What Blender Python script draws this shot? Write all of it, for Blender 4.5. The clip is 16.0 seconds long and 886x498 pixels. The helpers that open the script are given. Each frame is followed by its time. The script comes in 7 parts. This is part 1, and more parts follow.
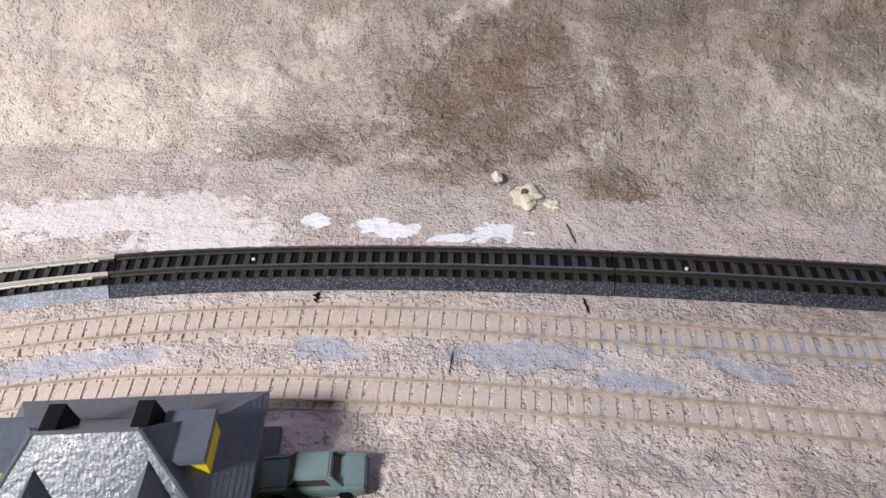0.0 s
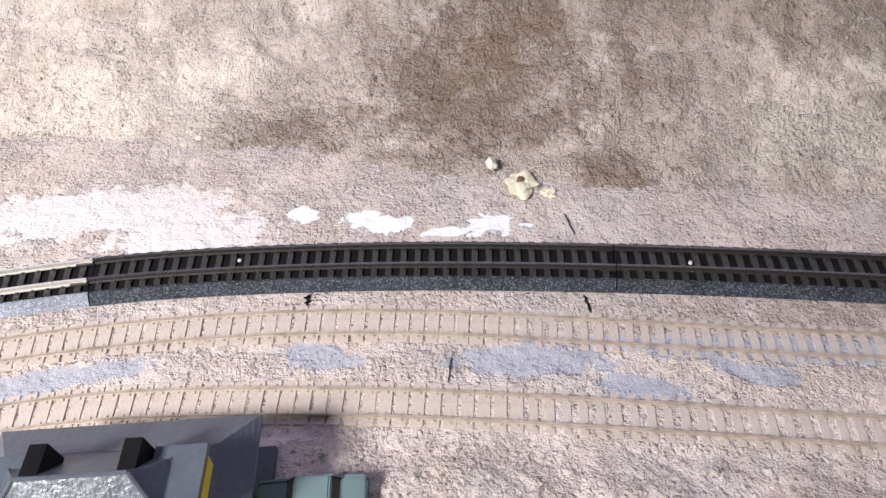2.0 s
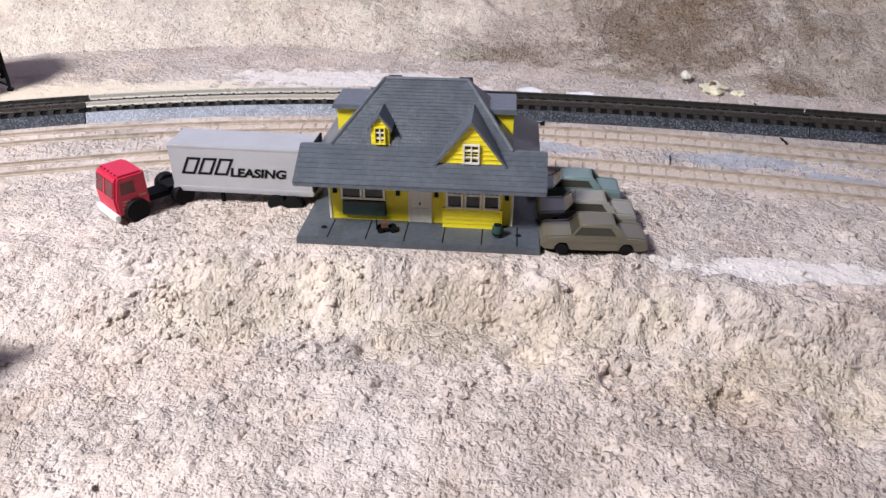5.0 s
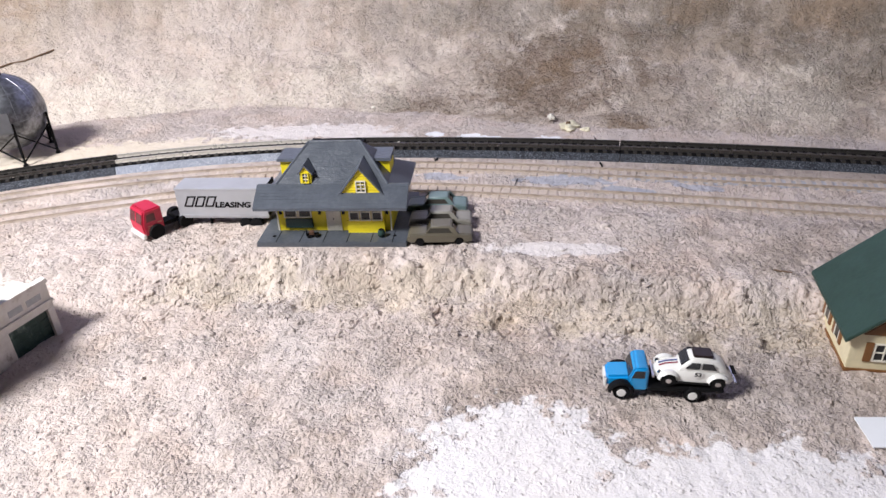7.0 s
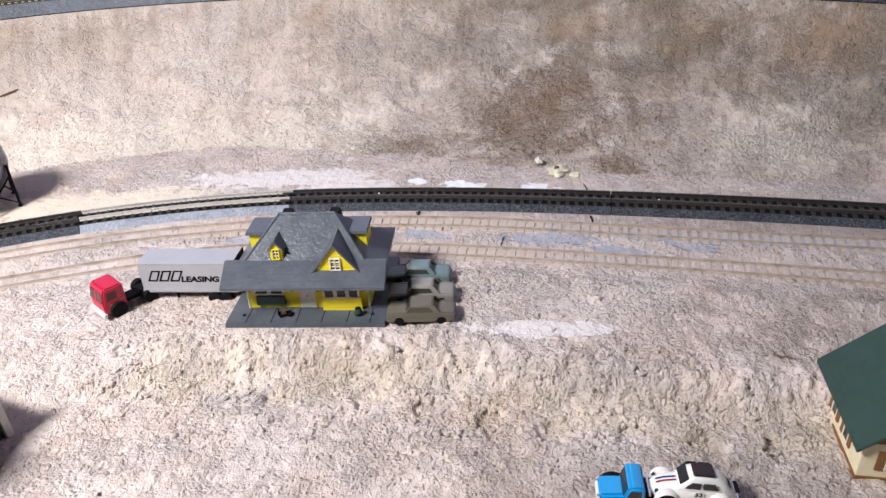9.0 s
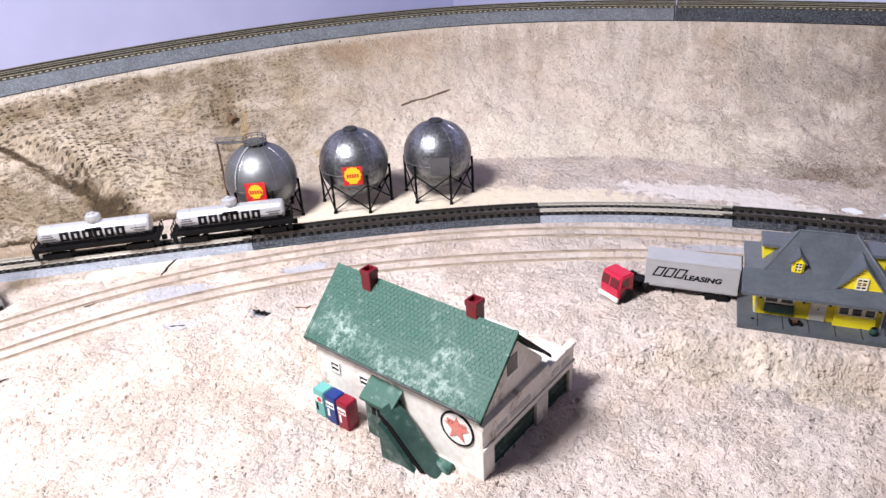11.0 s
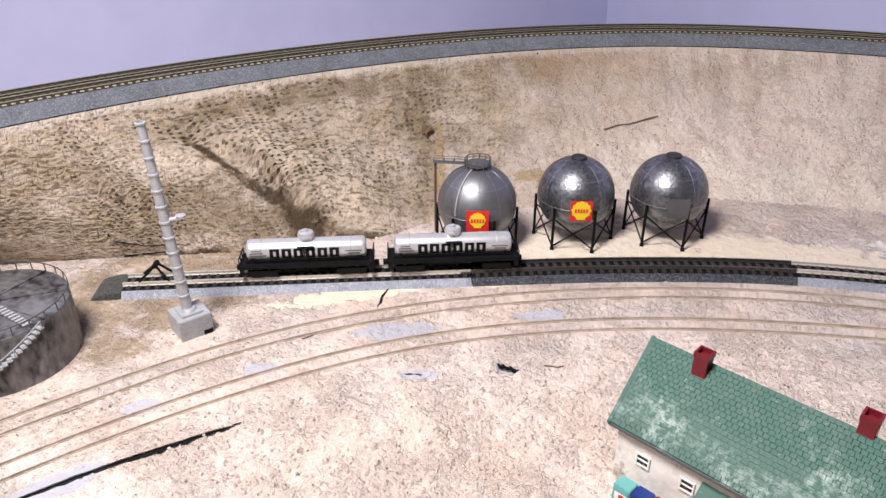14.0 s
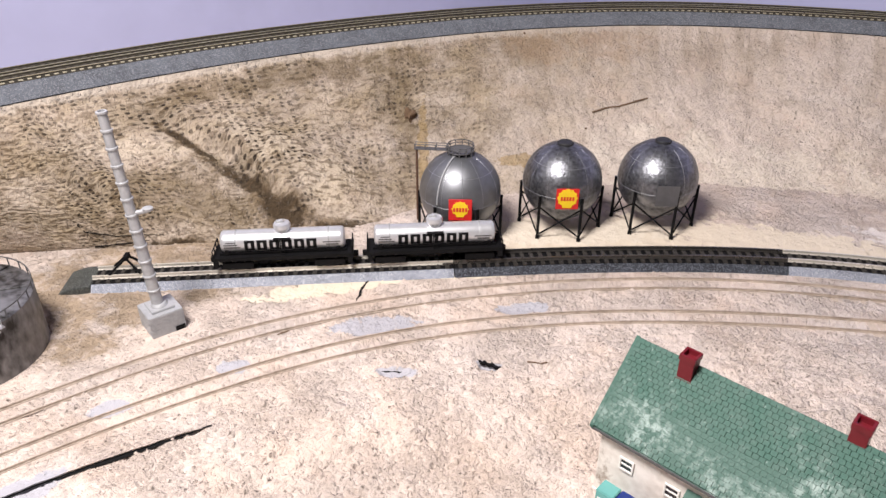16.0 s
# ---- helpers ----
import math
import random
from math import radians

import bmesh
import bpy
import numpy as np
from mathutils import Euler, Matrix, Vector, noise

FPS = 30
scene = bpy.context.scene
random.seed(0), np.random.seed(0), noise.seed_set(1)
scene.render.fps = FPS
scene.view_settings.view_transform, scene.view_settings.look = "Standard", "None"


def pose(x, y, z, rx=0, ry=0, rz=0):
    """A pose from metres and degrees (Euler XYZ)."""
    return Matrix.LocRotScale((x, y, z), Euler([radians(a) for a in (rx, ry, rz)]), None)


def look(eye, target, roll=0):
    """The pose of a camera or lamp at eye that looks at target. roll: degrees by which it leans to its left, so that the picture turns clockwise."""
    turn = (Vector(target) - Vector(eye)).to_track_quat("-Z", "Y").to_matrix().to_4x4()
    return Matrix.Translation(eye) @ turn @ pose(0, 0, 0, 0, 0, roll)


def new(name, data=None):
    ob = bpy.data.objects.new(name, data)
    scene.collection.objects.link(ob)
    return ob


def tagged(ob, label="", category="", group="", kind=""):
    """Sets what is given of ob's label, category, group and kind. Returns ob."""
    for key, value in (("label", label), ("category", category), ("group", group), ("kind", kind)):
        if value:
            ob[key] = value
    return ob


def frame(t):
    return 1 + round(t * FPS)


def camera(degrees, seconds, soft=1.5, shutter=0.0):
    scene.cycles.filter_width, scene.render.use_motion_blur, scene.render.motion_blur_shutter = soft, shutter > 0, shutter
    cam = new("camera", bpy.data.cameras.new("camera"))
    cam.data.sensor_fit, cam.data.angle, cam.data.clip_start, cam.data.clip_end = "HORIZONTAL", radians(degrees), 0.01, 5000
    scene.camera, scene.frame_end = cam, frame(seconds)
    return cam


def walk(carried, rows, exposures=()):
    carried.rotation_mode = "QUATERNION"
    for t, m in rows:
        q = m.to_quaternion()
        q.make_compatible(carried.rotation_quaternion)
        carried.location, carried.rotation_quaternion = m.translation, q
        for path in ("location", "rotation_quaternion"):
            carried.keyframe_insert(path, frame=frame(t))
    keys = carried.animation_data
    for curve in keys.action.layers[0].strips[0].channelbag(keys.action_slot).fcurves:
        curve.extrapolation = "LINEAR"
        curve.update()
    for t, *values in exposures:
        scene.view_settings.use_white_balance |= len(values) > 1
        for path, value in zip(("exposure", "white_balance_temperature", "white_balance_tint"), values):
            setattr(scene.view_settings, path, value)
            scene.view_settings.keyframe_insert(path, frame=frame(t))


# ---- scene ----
cam = camera(63.2, 16.0, shutter=0.0)
PATH = [
    (0, (0.1024, 0.1162, 0.1827), (0.0352, 0.8662, -0.4754), -1.54),
    (0.5, (0.1013, 0.182, 0.1791), (0.077, 0.8678, -0.5483), -1.40),
    (1, (0.1016, 0.1888, 0.1768), (0.0815, 0.8692, -0.5558), -1.76),
    (1.5, (0.1001, 0.1812, 0.1794), (0.0752, 0.8596, -0.5548), -1.90),
    (2, (0.0977, 0.135, 0.1875), (0.0533, 0.8403, -0.5201), -1.63),
    (2.2, (0.0928, 0.0987, 0.1978), (0.035, 0.8172, -0.4953), -1.60),
    (2.5, (0.0897, 0.0443, 0.2001), (-0.0073, 0.7849, -0.4648), -2.56),
    (3, (0.0683, -0.0128, 0.185), (-0.0629, 0.7627, -0.4325), -1.34),
    (3.2, (0.0616, -0.0203, 0.1654), (-0.0796, 0.783, -0.4132), -1.59),
    (5.3, (0.0566, 0.0084, 0.1085), (-0.1171, 0.8515, -0.4005), 0.20),
    (5.5, (0.0575, 0.0067, 0.1103), (-0.1171, 0.848, -0.4012), -0.25),
    (6, (0.0785, -0.0346, 0.1319), (-0.1089, 0.8061, -0.3761), -2.05),
    (6.5, (0.1132, -0.0789, 0.1522), (-0.0494, 0.78, -0.3334), -3.38),
    (7, (0.1235, -0.0953, 0.1615), (-0.0553, 0.7604, -0.324), -2.67),
    (7.5, (0.1183, -0.0932, 0.1717), (-0.0619, 0.7654, -0.3081), -2.25),
    (8, (0.1237, -0.0514, 0.1763), (-0.0223, 0.8094, -0.3112), -1.94),
    (8.2, (0.1253, -0.0532, 0.1744), (-0.0211, 0.8073, -0.3136), -2.11),
    (10.3, (0.0818, -0.0851, 0.2063), (-0.2202, 0.7244, -0.2973), -4.57),
    (10.5, (0.0609, -0.1043, 0.2078), (-0.2801, 0.6976, -0.2829), -4.19),
    (10.7, (0.028, -0.1198, 0.2106), (-0.3463, 0.6732, -0.2701), -3.76),
    (11, (-0.0129, -0.1381, 0.2055), (-0.4186, 0.6452, -0.2656), -3.32),
    (11.5, (-0.074, -0.1603, 0.2003), (-0.5279, 0.5974, -0.2686), -2.09),
    (12, (-0.1093, -0.1607, 0.2051), (-0.5903, 0.579, -0.2654), -0.75),
    (12.5, (-0.1214, -0.1486, 0.2042), (-0.6069, 0.5877, -0.2673), -0.24),
    (13, (-0.1237, -0.1464, 0.2051), (-0.6079, 0.5919, -0.2644), 0.14),
    (13.5, (-0.1279, -0.1451, 0.2043), (-0.6042, 0.5985, -0.265), 0.43),
    (14, (-0.1338, -0.1402, 0.2063), (-0.5971, 0.6113, -0.2634), 0.07),
    (14.5, (-0.1381, -0.132, 0.2073), (-0.5928, 0.6224, -0.2661), 0.19),
    (15, (-0.1358, -0.1315, 0.206), (-0.5873, 0.6234, -0.2698), 0.09),
    (15.5, (-0.1354, -0.1302, 0.2045), (-0.5807, 0.6253, -0.2759), 0.21),
    (16, (-0.1362, -0.1244, 0.2069), (-0.5829, 0.6186, -0.2915), 0.15),
]
EXPOSURE = [(0, 0.0, 6500, 10), (0.5, 0.12, 6500, 10), (1, 0.16, 6500, 10), (2, 0.28, 6500, 10), (2.5, 0.20, 6500, 10), (3.2, 0.12, 6450, 11), (5.3, -0.08, 6350, 11), (8.2, 0.02, 6400, 11), (10.3, 0.02, 6350, 12), (11, -0.06, 6400, 13), (11.7, -0.40, 6380, 15), (13, -0.41, 6480, 15), (14, -0.43, 6720, 15), (15, -0.43, 6850, 14), (16, -0.43, 6900, 14)]
walk(cam, [(t, look(eye, target, roll)) for t, eye, target, roll in PATH], EXPOSURE)

# ---- light ----
world = bpy.data.worlds.new("room")
scene.world = world
world.use_nodes = True
world.node_tree.nodes["Background"].inputs[0].default_value = (0.80, 0.86, 1.0, 1)
world.node_tree.nodes["Background"].inputs[1].default_value = 0.007


def area_lamp(name, eye, target, size, watts, colour):
    data = bpy.data.lights.new(name, "AREA")
    data.shape, data.size, data.energy, data.color = "DISK", size, watts, colour
    ob = new(name, data)
    ob.matrix_world = look(eye, target)
    return ob


area_lamp("key_lamp", (-0.32, -0.17, 0.53), (-0.22, 0.13, 0), 0.17, 9.7, (1.0, 0.985, 0.99))
# unseen soft fill added overhead to lift the shade
area_lamp("overhead_fill", (-0.1, 0.0, 1.7), (-0.05, 0.15, 0), 0.9, 0.18, (0.95, 0.97, 1.0))

# ---- materials ----
MM = 0.001


def material(name, colour, rough=0.6, metal=0.0, spots=0.0, size=200.0, bump=0.0, dark=None, stretch=None, coat=0.0):
    """Principled surface with a fine grain and broad wear; spots: how far the colour drifts towards dark."""
    mat = bpy.data.materials.new(name)
    mat.use_nodes = True
    nt = mat.node_tree
    b = nt.nodes["Principled BSDF"]
    b.inputs["Roughness"].default_value = rough
    b.inputs["Metallic"].default_value = metal
    b.inputs["Coat Weight"].default_value = coat
    b.inputs["Base Color"].default_value = (*colour, 1)
    tc = nt.nodes.new("ShaderNodeTexCoord")
    src = tc.outputs["Object"]
    if stretch:
        mp = nt.nodes.new("ShaderNodeMapping")
        mp.inputs["Scale"].default_value = stretch
        nt.links.new(src, mp.inputs["Vector"])
        src = mp.outputs[0]
    if spots:
        n1, n2 = nt.nodes.new("ShaderNodeTexNoise"), nt.nodes.new("ShaderNodeTexNoise")
        n1.inputs["Scale"].default_value, n1.inputs["Detail"].default_value = size, 5
        n2.inputs["Scale"].default_value, n2.inputs["Detail"].default_value = size * 5, 3
        for n in (n1, n2):
            nt.links.new(src, n.inputs["Vector"])
        add = nt.nodes.new("ShaderNodeMath")
        add.operation = "MULTIPLY"
        nt.links.new(n1.outputs["Fac"], add.inputs[0])
        nt.links.new(n2.outputs["Fac"], add.inputs[1])
        rmp = nt.nodes.new("ShaderNodeMapRange")
        rmp.inputs["From Min"].default_value, rmp.inputs["From Max"].default_value = 0.14, 0.40
        rmp.inputs["To Max"].default_value = spots
        nt.links.new(add.outputs[0], rmp.inputs["Value"])
        mix = nt.nodes.new("ShaderNodeMix")
        mix.data_type = "RGBA"
        mix.inputs[6].default_value = (*colour, 1)
        mix.inputs[7].default_value = (*(dark or [c * 0.45 for c in colour]), 1)
        nt.links.new(rmp.outputs[0], mix.inputs[0])
        nt.links.new(mix.outputs[2], b.inputs["Base Color"])
        rr = nt.nodes.new("ShaderNodeMapRange")
        rr.inputs["To Min"].default_value, rr.inputs["To Max"].default_value = max(rough - 0.12, 0.05), min(rough + 0.15, 1)
        nt.links.new(n1.outputs["Fac"], rr.inputs["Value"])
        nt.links.new(rr.outputs[0], b.inputs["Roughness"])
    if bump:
        n3 = nt.nodes.new("ShaderNodeTexNoise")
        n3.inputs["Scale"].default_value, n3.inputs["Detail"].default_value = size * 6, 4
        nt.links.new(src, n3.inputs["Vector"])
        bp = nt.nodes.new("ShaderNodeBump")
        bp.inputs["Strength"].default_value, bp.inputs["Distance"].default_value = bump, 0.0006
        nt.links.new(n3.outputs["Fac"], bp.inputs["Height"])
        nt.links.new(bp.outputs[0], b.inputs["Normal"])
    return mat


def noise_node(nt, src, scale, detail=4, rough=0.55, lo=0.3, hi=0.7, to=1.0):
    n = nt.nodes.new("ShaderNodeTexNoise")
    n.inputs["Scale"].default_value, n.inputs["Detail"].default_value, n.inputs["Roughness"].default_value = scale, detail, rough
    nt.links.new(src, n.inputs["Vector"])
    r = nt.nodes.new("ShaderNodeMapRange")
    r.interpolation_type = "SMOOTHSTEP"
    r.inputs["From Min"].default_value, r.inputs["From Max"].default_value, r.inputs["To Max"].default_value = lo, hi, to
    nt.links.new(n.outputs["Fac"], r.inputs["Value"])
    return r.outputs[0]


def mix_node(nt, fac, a, b):
    m = nt.nodes.new("ShaderNodeMix")
    m.data_type = "RGBA"
    for value, sock in ((fac, m.inputs[0]), (a, m.inputs[6]), (b, m.inputs[7])):
        if isinstance(value, tuple):
            sock.default_value = (*value, 1)
        elif isinstance(value, float):
            sock.default_value = value
        else:
            nt.links.new(value, sock)
    return m.outputs[2]


def math_node(nt, op, a, b=0.0, clamp=False):
    m = nt.nodes.new("ShaderNodeMath")
    m.operation, m.use_clamp = op, clamp
    for value, sock in ((a, m.inputs[0]), (b, m.inputs[1])):
        if isinstance(value, (int, float)):
            sock.default_value = value
        else:
            nt.links.new(value, sock)
    return m.outputs[0]


# paint and plaster patches on the ground: x, y, half-length, half-width (metres), turn (degrees)
BLUE_PATCHES = [(0.235, 0.2785, 0.11, 0.0055, -1), (0.049, 0.272, 0.014, 0.005, -5), (0.115, 0.2725, 0.026, 0.006, 0), (0.150, 0.263, 0.014, 0.005, -8), (0.186, 0.270, 0.012, 0.004, -10),
                (-0.311, 0.103, 0.020, 0.008, 40), (-0.256, 0.153, 0.014, 0.005, 40), (-0.347, 0.044, 0.007, 0.005, 50), (-0.371, -0.002, 0.009, 0.005, 60),
                (-0.362, -0.052, 0.020, 0.006, 68), (-0.032, 0.262, 0.030, 0.004, 12), (-0.045, 0.255, 0.012, 0.004, 20), (-0.2825, 0.0795, 0.010, 0.003, 30), (-0.2505, 0.1060, 0.006, 0.002, 25)]
DIRT_PATCHES = [(-0.435, 0.117, 0.05, 0.018, 52), (-0.465, 0.075, 0.05, 0.022, 60), (-0.445, 0.09, 0.04, 0.03, 50), (-0.40, 0.125, 0.03, 0.012, 50), (-0.428, 0.045, 0.034, 0.016, 60), (-0.405, 0.085, 0.020, 0.010, 50), (-0.455, 0.055, 0.03, 0.03, 0), (-0.418, 0.020, 0.016, 0.012, 60)]
BANK_PATCHES = [(0.03, 0.157, 0.06, 0.010, 4), (0.13, 0.150, 0.07, 0.010, 0), (-0.035, 0.150, 0.02, 0.012, 30), (0.21, 0.148, 0.05, 0.012, 0)]
# darker grey-brown ground towards the right
DARKER_PATCHES = [(0.19, 0.115, 0.10, 0.024, 5), (0.27, 0.20, 0.07, 0.035, 0), (0.25, 0.295, 0.10, 0.012, 0)]
SOLID_PATCHES = [(0.060, 0.3355, 0.016, 0.0052, -6), (0.1035, 0.3345, 0.010, 0.0055, 4), (0.0885, 0.3315, 0.010, 0.0022, 8), (0.030, 0.339, 0.006, 0.0045, 0), (0.116, 0.3355, 0.004, 0.0015, 0)]
PLASTER_PATCHES = [(0.11, 0.062, 0.034, 0.034, 0), (0.175, 0.060, 0.06, 0.026, 10), (0.155, 0.02, 0.09, 0.03, 0)]
CREAM_PATCHES = [(-0.345, 0.1275, 0.050, 0.0085, 50), (-0.285, 0.178, 0.030, 0.006, 42), (-0.265, 0.232, 0.10, 0.030, 38), (-0.16, 0.292, 0.07, 0.018, 18)]
WHITE_PATCHES = [(-0.012, 0.327, 0.03, 0.013, 6), (-0.06, 0.338, 0.06, 0.014, 8), 
                 (-0.275, 0.236, 0.07, 0.016, 35), (0.115, 0.188, 0.03, 0.006, 5)]


def patch_mask(nt, xyz, warp, patches, outer=1.25, inner=0.75):
    sep = nt.nodes.new("ShaderNodeSeparateXYZ")
    nt.links.new(xyz, sep.inputs[0])
    best = None
    for x, y, a, b, turn in patches:
        c, s = math.cos(radians(turn)), math.sin(radians(turn))
        dx, dy = math_node(nt, "SUBTRACT", sep.outputs[0], x), math_node(nt, "SUBTRACT", sep.outputs[1], y)
        u = math_node(nt, "ADD", math_node(nt, "MULTIPLY", dx, c / a), math_node(nt, "MULTIPLY", dy, s / a))
        v = math_node(nt, "ADD", math_node(nt, "MULTIPLY", dx, -s / b), math_node(nt, "MULTIPLY", dy, c / b))
        r = math_node(nt, "ADD", math_node(nt, "MULTIPLY", u, u), math_node(nt, "MULTIPLY", v, v))
        best = r if best is None else math_node(nt, "MINIMUM", best, r)
    edge = math_node(nt, "ADD", best, warp)
    m = nt.nodes.new("ShaderNodeMapRange")
    m.interpolation_type = "SMOOTHSTEP"
    m.inputs["From Min"].default_value, m.inputs["From Max"].default_value = outer, inner
    nt.links.new(edge, m.inputs["Value"])
    return m.outputs[0]


# broad stains on the hillside, same columns; HILL_SHADE and HILL_DARK paint in shade
HILL_GREY = [(0.065, 0.477, 0.075, 0.014, 0), (0.29, 0.425, 0.04, 0.022, -10), (0.17, 0.462, 0.03, 0.014, -10)]
HILL_GRAVEL = [(0.105, 0.412, 0.058, 0.036, 8), (0.012, 0.388, 0.028, 0.013, 0), (0.155, 0.365, 0.016, 0.010, 0)]
HILL_BROWN = [(0.287, 0.444, 0.022, 0.016, 0), (0.20, 0.466, 0.018, 0.010, 0), (0.125, 0.482, 0.02, 0.008, 0), (-0.075, 0.495, 0.012, 0.008, 0), (0.11, 0.425, 0.03, 0.010, 30), (-0.33, 0.40, 0.05, 0.012, 40), (0.157, 0.358, 0.010, 0.008, 0)]
# shade painted over the weave by the fold, in the gully, below the top
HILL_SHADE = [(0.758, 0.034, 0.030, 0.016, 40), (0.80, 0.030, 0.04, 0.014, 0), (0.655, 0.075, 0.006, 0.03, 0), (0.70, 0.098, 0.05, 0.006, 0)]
HILL_CHALK = [(-0.15, 0.355, 0.11, 0.045, 12), (-0.24, 0.345, 0.05, 0.03, 30), (0.25, 0.385, 0.035, 0.022, 0), (-0.06, 0.40, 0.05, 0.03, 10)]
HILL_OCHRE = [(0.647, 0.045, 0.003, 0.030, 5), (0.640, 0.018, 0.006, 0.012, 0), (0.585, 0.030, 0.02, 0.004, 10)]
HILL_PALE = [(0.720, 0.052, 0.030, 0.007, 60), (0.700, 0.030, 0.02, 0.012, 50), (0.775, 0.075, 0.02, 0.006, 20)]
# dark brown stain with the fold's shadow band put into the colour
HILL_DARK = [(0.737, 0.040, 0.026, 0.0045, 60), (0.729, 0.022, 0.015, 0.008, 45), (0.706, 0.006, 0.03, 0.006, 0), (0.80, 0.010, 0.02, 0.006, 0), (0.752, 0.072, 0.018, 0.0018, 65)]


def ramp_node(nt, value, lo, hi):
    r = nt.nodes.new("ShaderNodeMapRange")
    r.interpolation_type = "SMOOTHSTEP"
    r.inputs["From Min"].default_value, r.inputs["From Max"].default_value = lo, hi
    nt.links.new(value, r.inputs["Value"])
    return r.outputs[0]


def cells(nt, src, scale, randomness=1.0, flat=False):
    n = nt.nodes.new("ShaderNodeTexVoronoi")
    n.voronoi_dimensions = "2D" if flat else "3D"
    n.inputs["Scale"].default_value, n.inputs["Randomness"].default_value = scale, randomness
    nt.links.new(src, n.inputs["Vector"])
    sep = nt.nodes.new("ShaderNodeSeparateColor")
    nt.links.new(n.outputs["Color"], sep.inputs[0])
    return n.outputs["Distance"], sep.outputs[0], sep.outputs[1]


def sand_material(name, hill):
    """Sand-coloured plaster: smooth chalky skin in some places, loose coarse grit in others."""
    mat = bpy.data.materials.new(name)
    mat.use_nodes = True
    nt = mat.node_tree
    b = nt.nodes["Principled BSDF"]
    b.inputs["Roughness"].default_value = 0.92
    b.inputs["Specular IOR Level"].default_value = 0.2
    geo = nt.nodes.new("ShaderNodeNewGeometry")
    xyz = geo.outputs["Position"]
    sep = nt.nodes.new("ShaderNodeSeparateXYZ")
    nt.links.new(xyz, sep.inputs[0])

    def mul(a, k):
        return math_node(nt, "MULTIPLY", a, k)

    def add(a, k):
        return math_node(nt, "ADD", a, k)
    warp = mul(math_node(nt, "SUBTRACT", noise_node(nt, xyz, 130, 5, 0.65, 0.2, 0.8), 0.5), 1.7)
    wide = mul(math_node(nt, "SUBTRACT", noise_node(nt, xyz, 50, 6, 0.7, 0.25, 0.75), 0.5), 3.6)
    broad = noise_node(nt, xyz, 12, 5, 0.6, 0.35, 0.65)
    mid = noise_node(nt, xyz, 46, 6, 0.65, 0.40, 0.62)
    peach = noise_node(nt, xyz, 31, 5, 0.65, 0.50, 0.68)
    zone = noise_node(nt, xyz, 34, 8, 0.75, 0.40, 0.64)
    if hill:
        zone = math_node(nt, "MAXIMUM", mul(zone, mul(add(ramp_node(nt, sep.outputs[0], -0.12, 0.04), 0.5), 0.5)), patch_mask(nt, xyz, wide, HILL_GRAVEL, 2.0, 0.1))
    # loose grains, at warped places so that no net of cells shows
    wob = nt.nodes.new("ShaderNodeTexNoise")
    wob.inputs["Scale"].default_value, wob.inputs["Detail"].default_value = 420, 4
    nt.links.new(xyz, wob.inputs["Vector"])
    off = nt.nodes.new("ShaderNodeVectorMath")
    off.operation = "MULTIPLY_ADD"
    off.inputs[1].default_value = (0.0013, 0.0013, 0.0013)
    nt.links.new(wob.outputs["Color"], off.inputs[0])
    nt.links.new(xyz, off.inputs[2])
    loose_at = off.outputs[0]
    thick = math_node(nt, "MULTIPLY", zone, 1.0 if hill else 0.8)
    dist, shade, pick = cells(nt, loose_at, 560, 1.0, True)
    dist2, shade2, pick2 = cells(nt, loose_at, 1150, 1.0, True)
    dist3, shade3, pick3 = cells(nt, loose_at, 350, 1.0, True)
    lump1 = mul(ramp_node(nt, dist, 0.52, 0.12), ramp_node(nt, add(pick, mul(thick, 0.55)), 0.80, 0.92))
    lump2 = mul(ramp_node(nt, dist2, 0.52, 0.12), ramp_node(nt, add(pick2, mul(thick, 0.5)), 0.42, 0.60))
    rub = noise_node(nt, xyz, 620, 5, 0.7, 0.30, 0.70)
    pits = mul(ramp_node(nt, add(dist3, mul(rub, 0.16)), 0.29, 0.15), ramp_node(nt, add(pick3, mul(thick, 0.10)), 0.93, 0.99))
    if hill:
        col = mix_node(nt, broad, (0.69, 0.585, 0.51), (0.67, 0.575, 0.51))
        col = mix_node(nt, mul(mid, 0.35), col, (0.71, 0.615, 0.54))
    else:
        col = mix_node(nt, broad, (0.665, 0.555, 0.492), (0.625, 0.548, 0.510))
        col = mix_node(nt, mul(mid, 0.35), col, (0.69, 0.615, 0.575))
    col = mix_node(nt, mul(peach, 0.4), col, (0.63, 0.475, 0.385))
    if hill:
        left = ramp_node(nt, sep.outputs[0], -0.22, -0.40)
        uv = nt.nodes.new("ShaderNodeTexCoord").outputs["UV"]
        suv = nt.nodes.new("ShaderNodeSeparateXYZ")
        nt.links.new(uv, suv.inputs[0])
        along_s, up_v = suv.outputs[0], suv.outputs[1]
        high = ramp_node(nt, up_v, 0.045, 0.105)
        # raw brown cloth shows to the left and along the top, in long smears
        mp = nt.nodes.new("ShaderNodeMapping")
        mp.inputs["Scale"].default_value = (26, 34, 1)
        mp.inputs["Rotation"].default_value = (0, 0, 0.5)
        nt.links.new(uv, mp.inputs["Vector"])
        smear = noise_node(nt, mp.outputs[0], 1.0, 7, 0.68, 0.36, 0.62)
        ochre = noise_node(nt, mp.outputs[0], 1.7, 6, 0.7, 0.42, 0.66)
        tan = math_node(nt, "MULTIPLY", left, add(mul(smear, 0.55), 0.45))
        edge = mul(mul(ramp_node(nt, along_s, 0.36, 0.62), high), smear)
        tan = math_node(nt, "MAXIMUM", tan, mul(edge, 0.8))
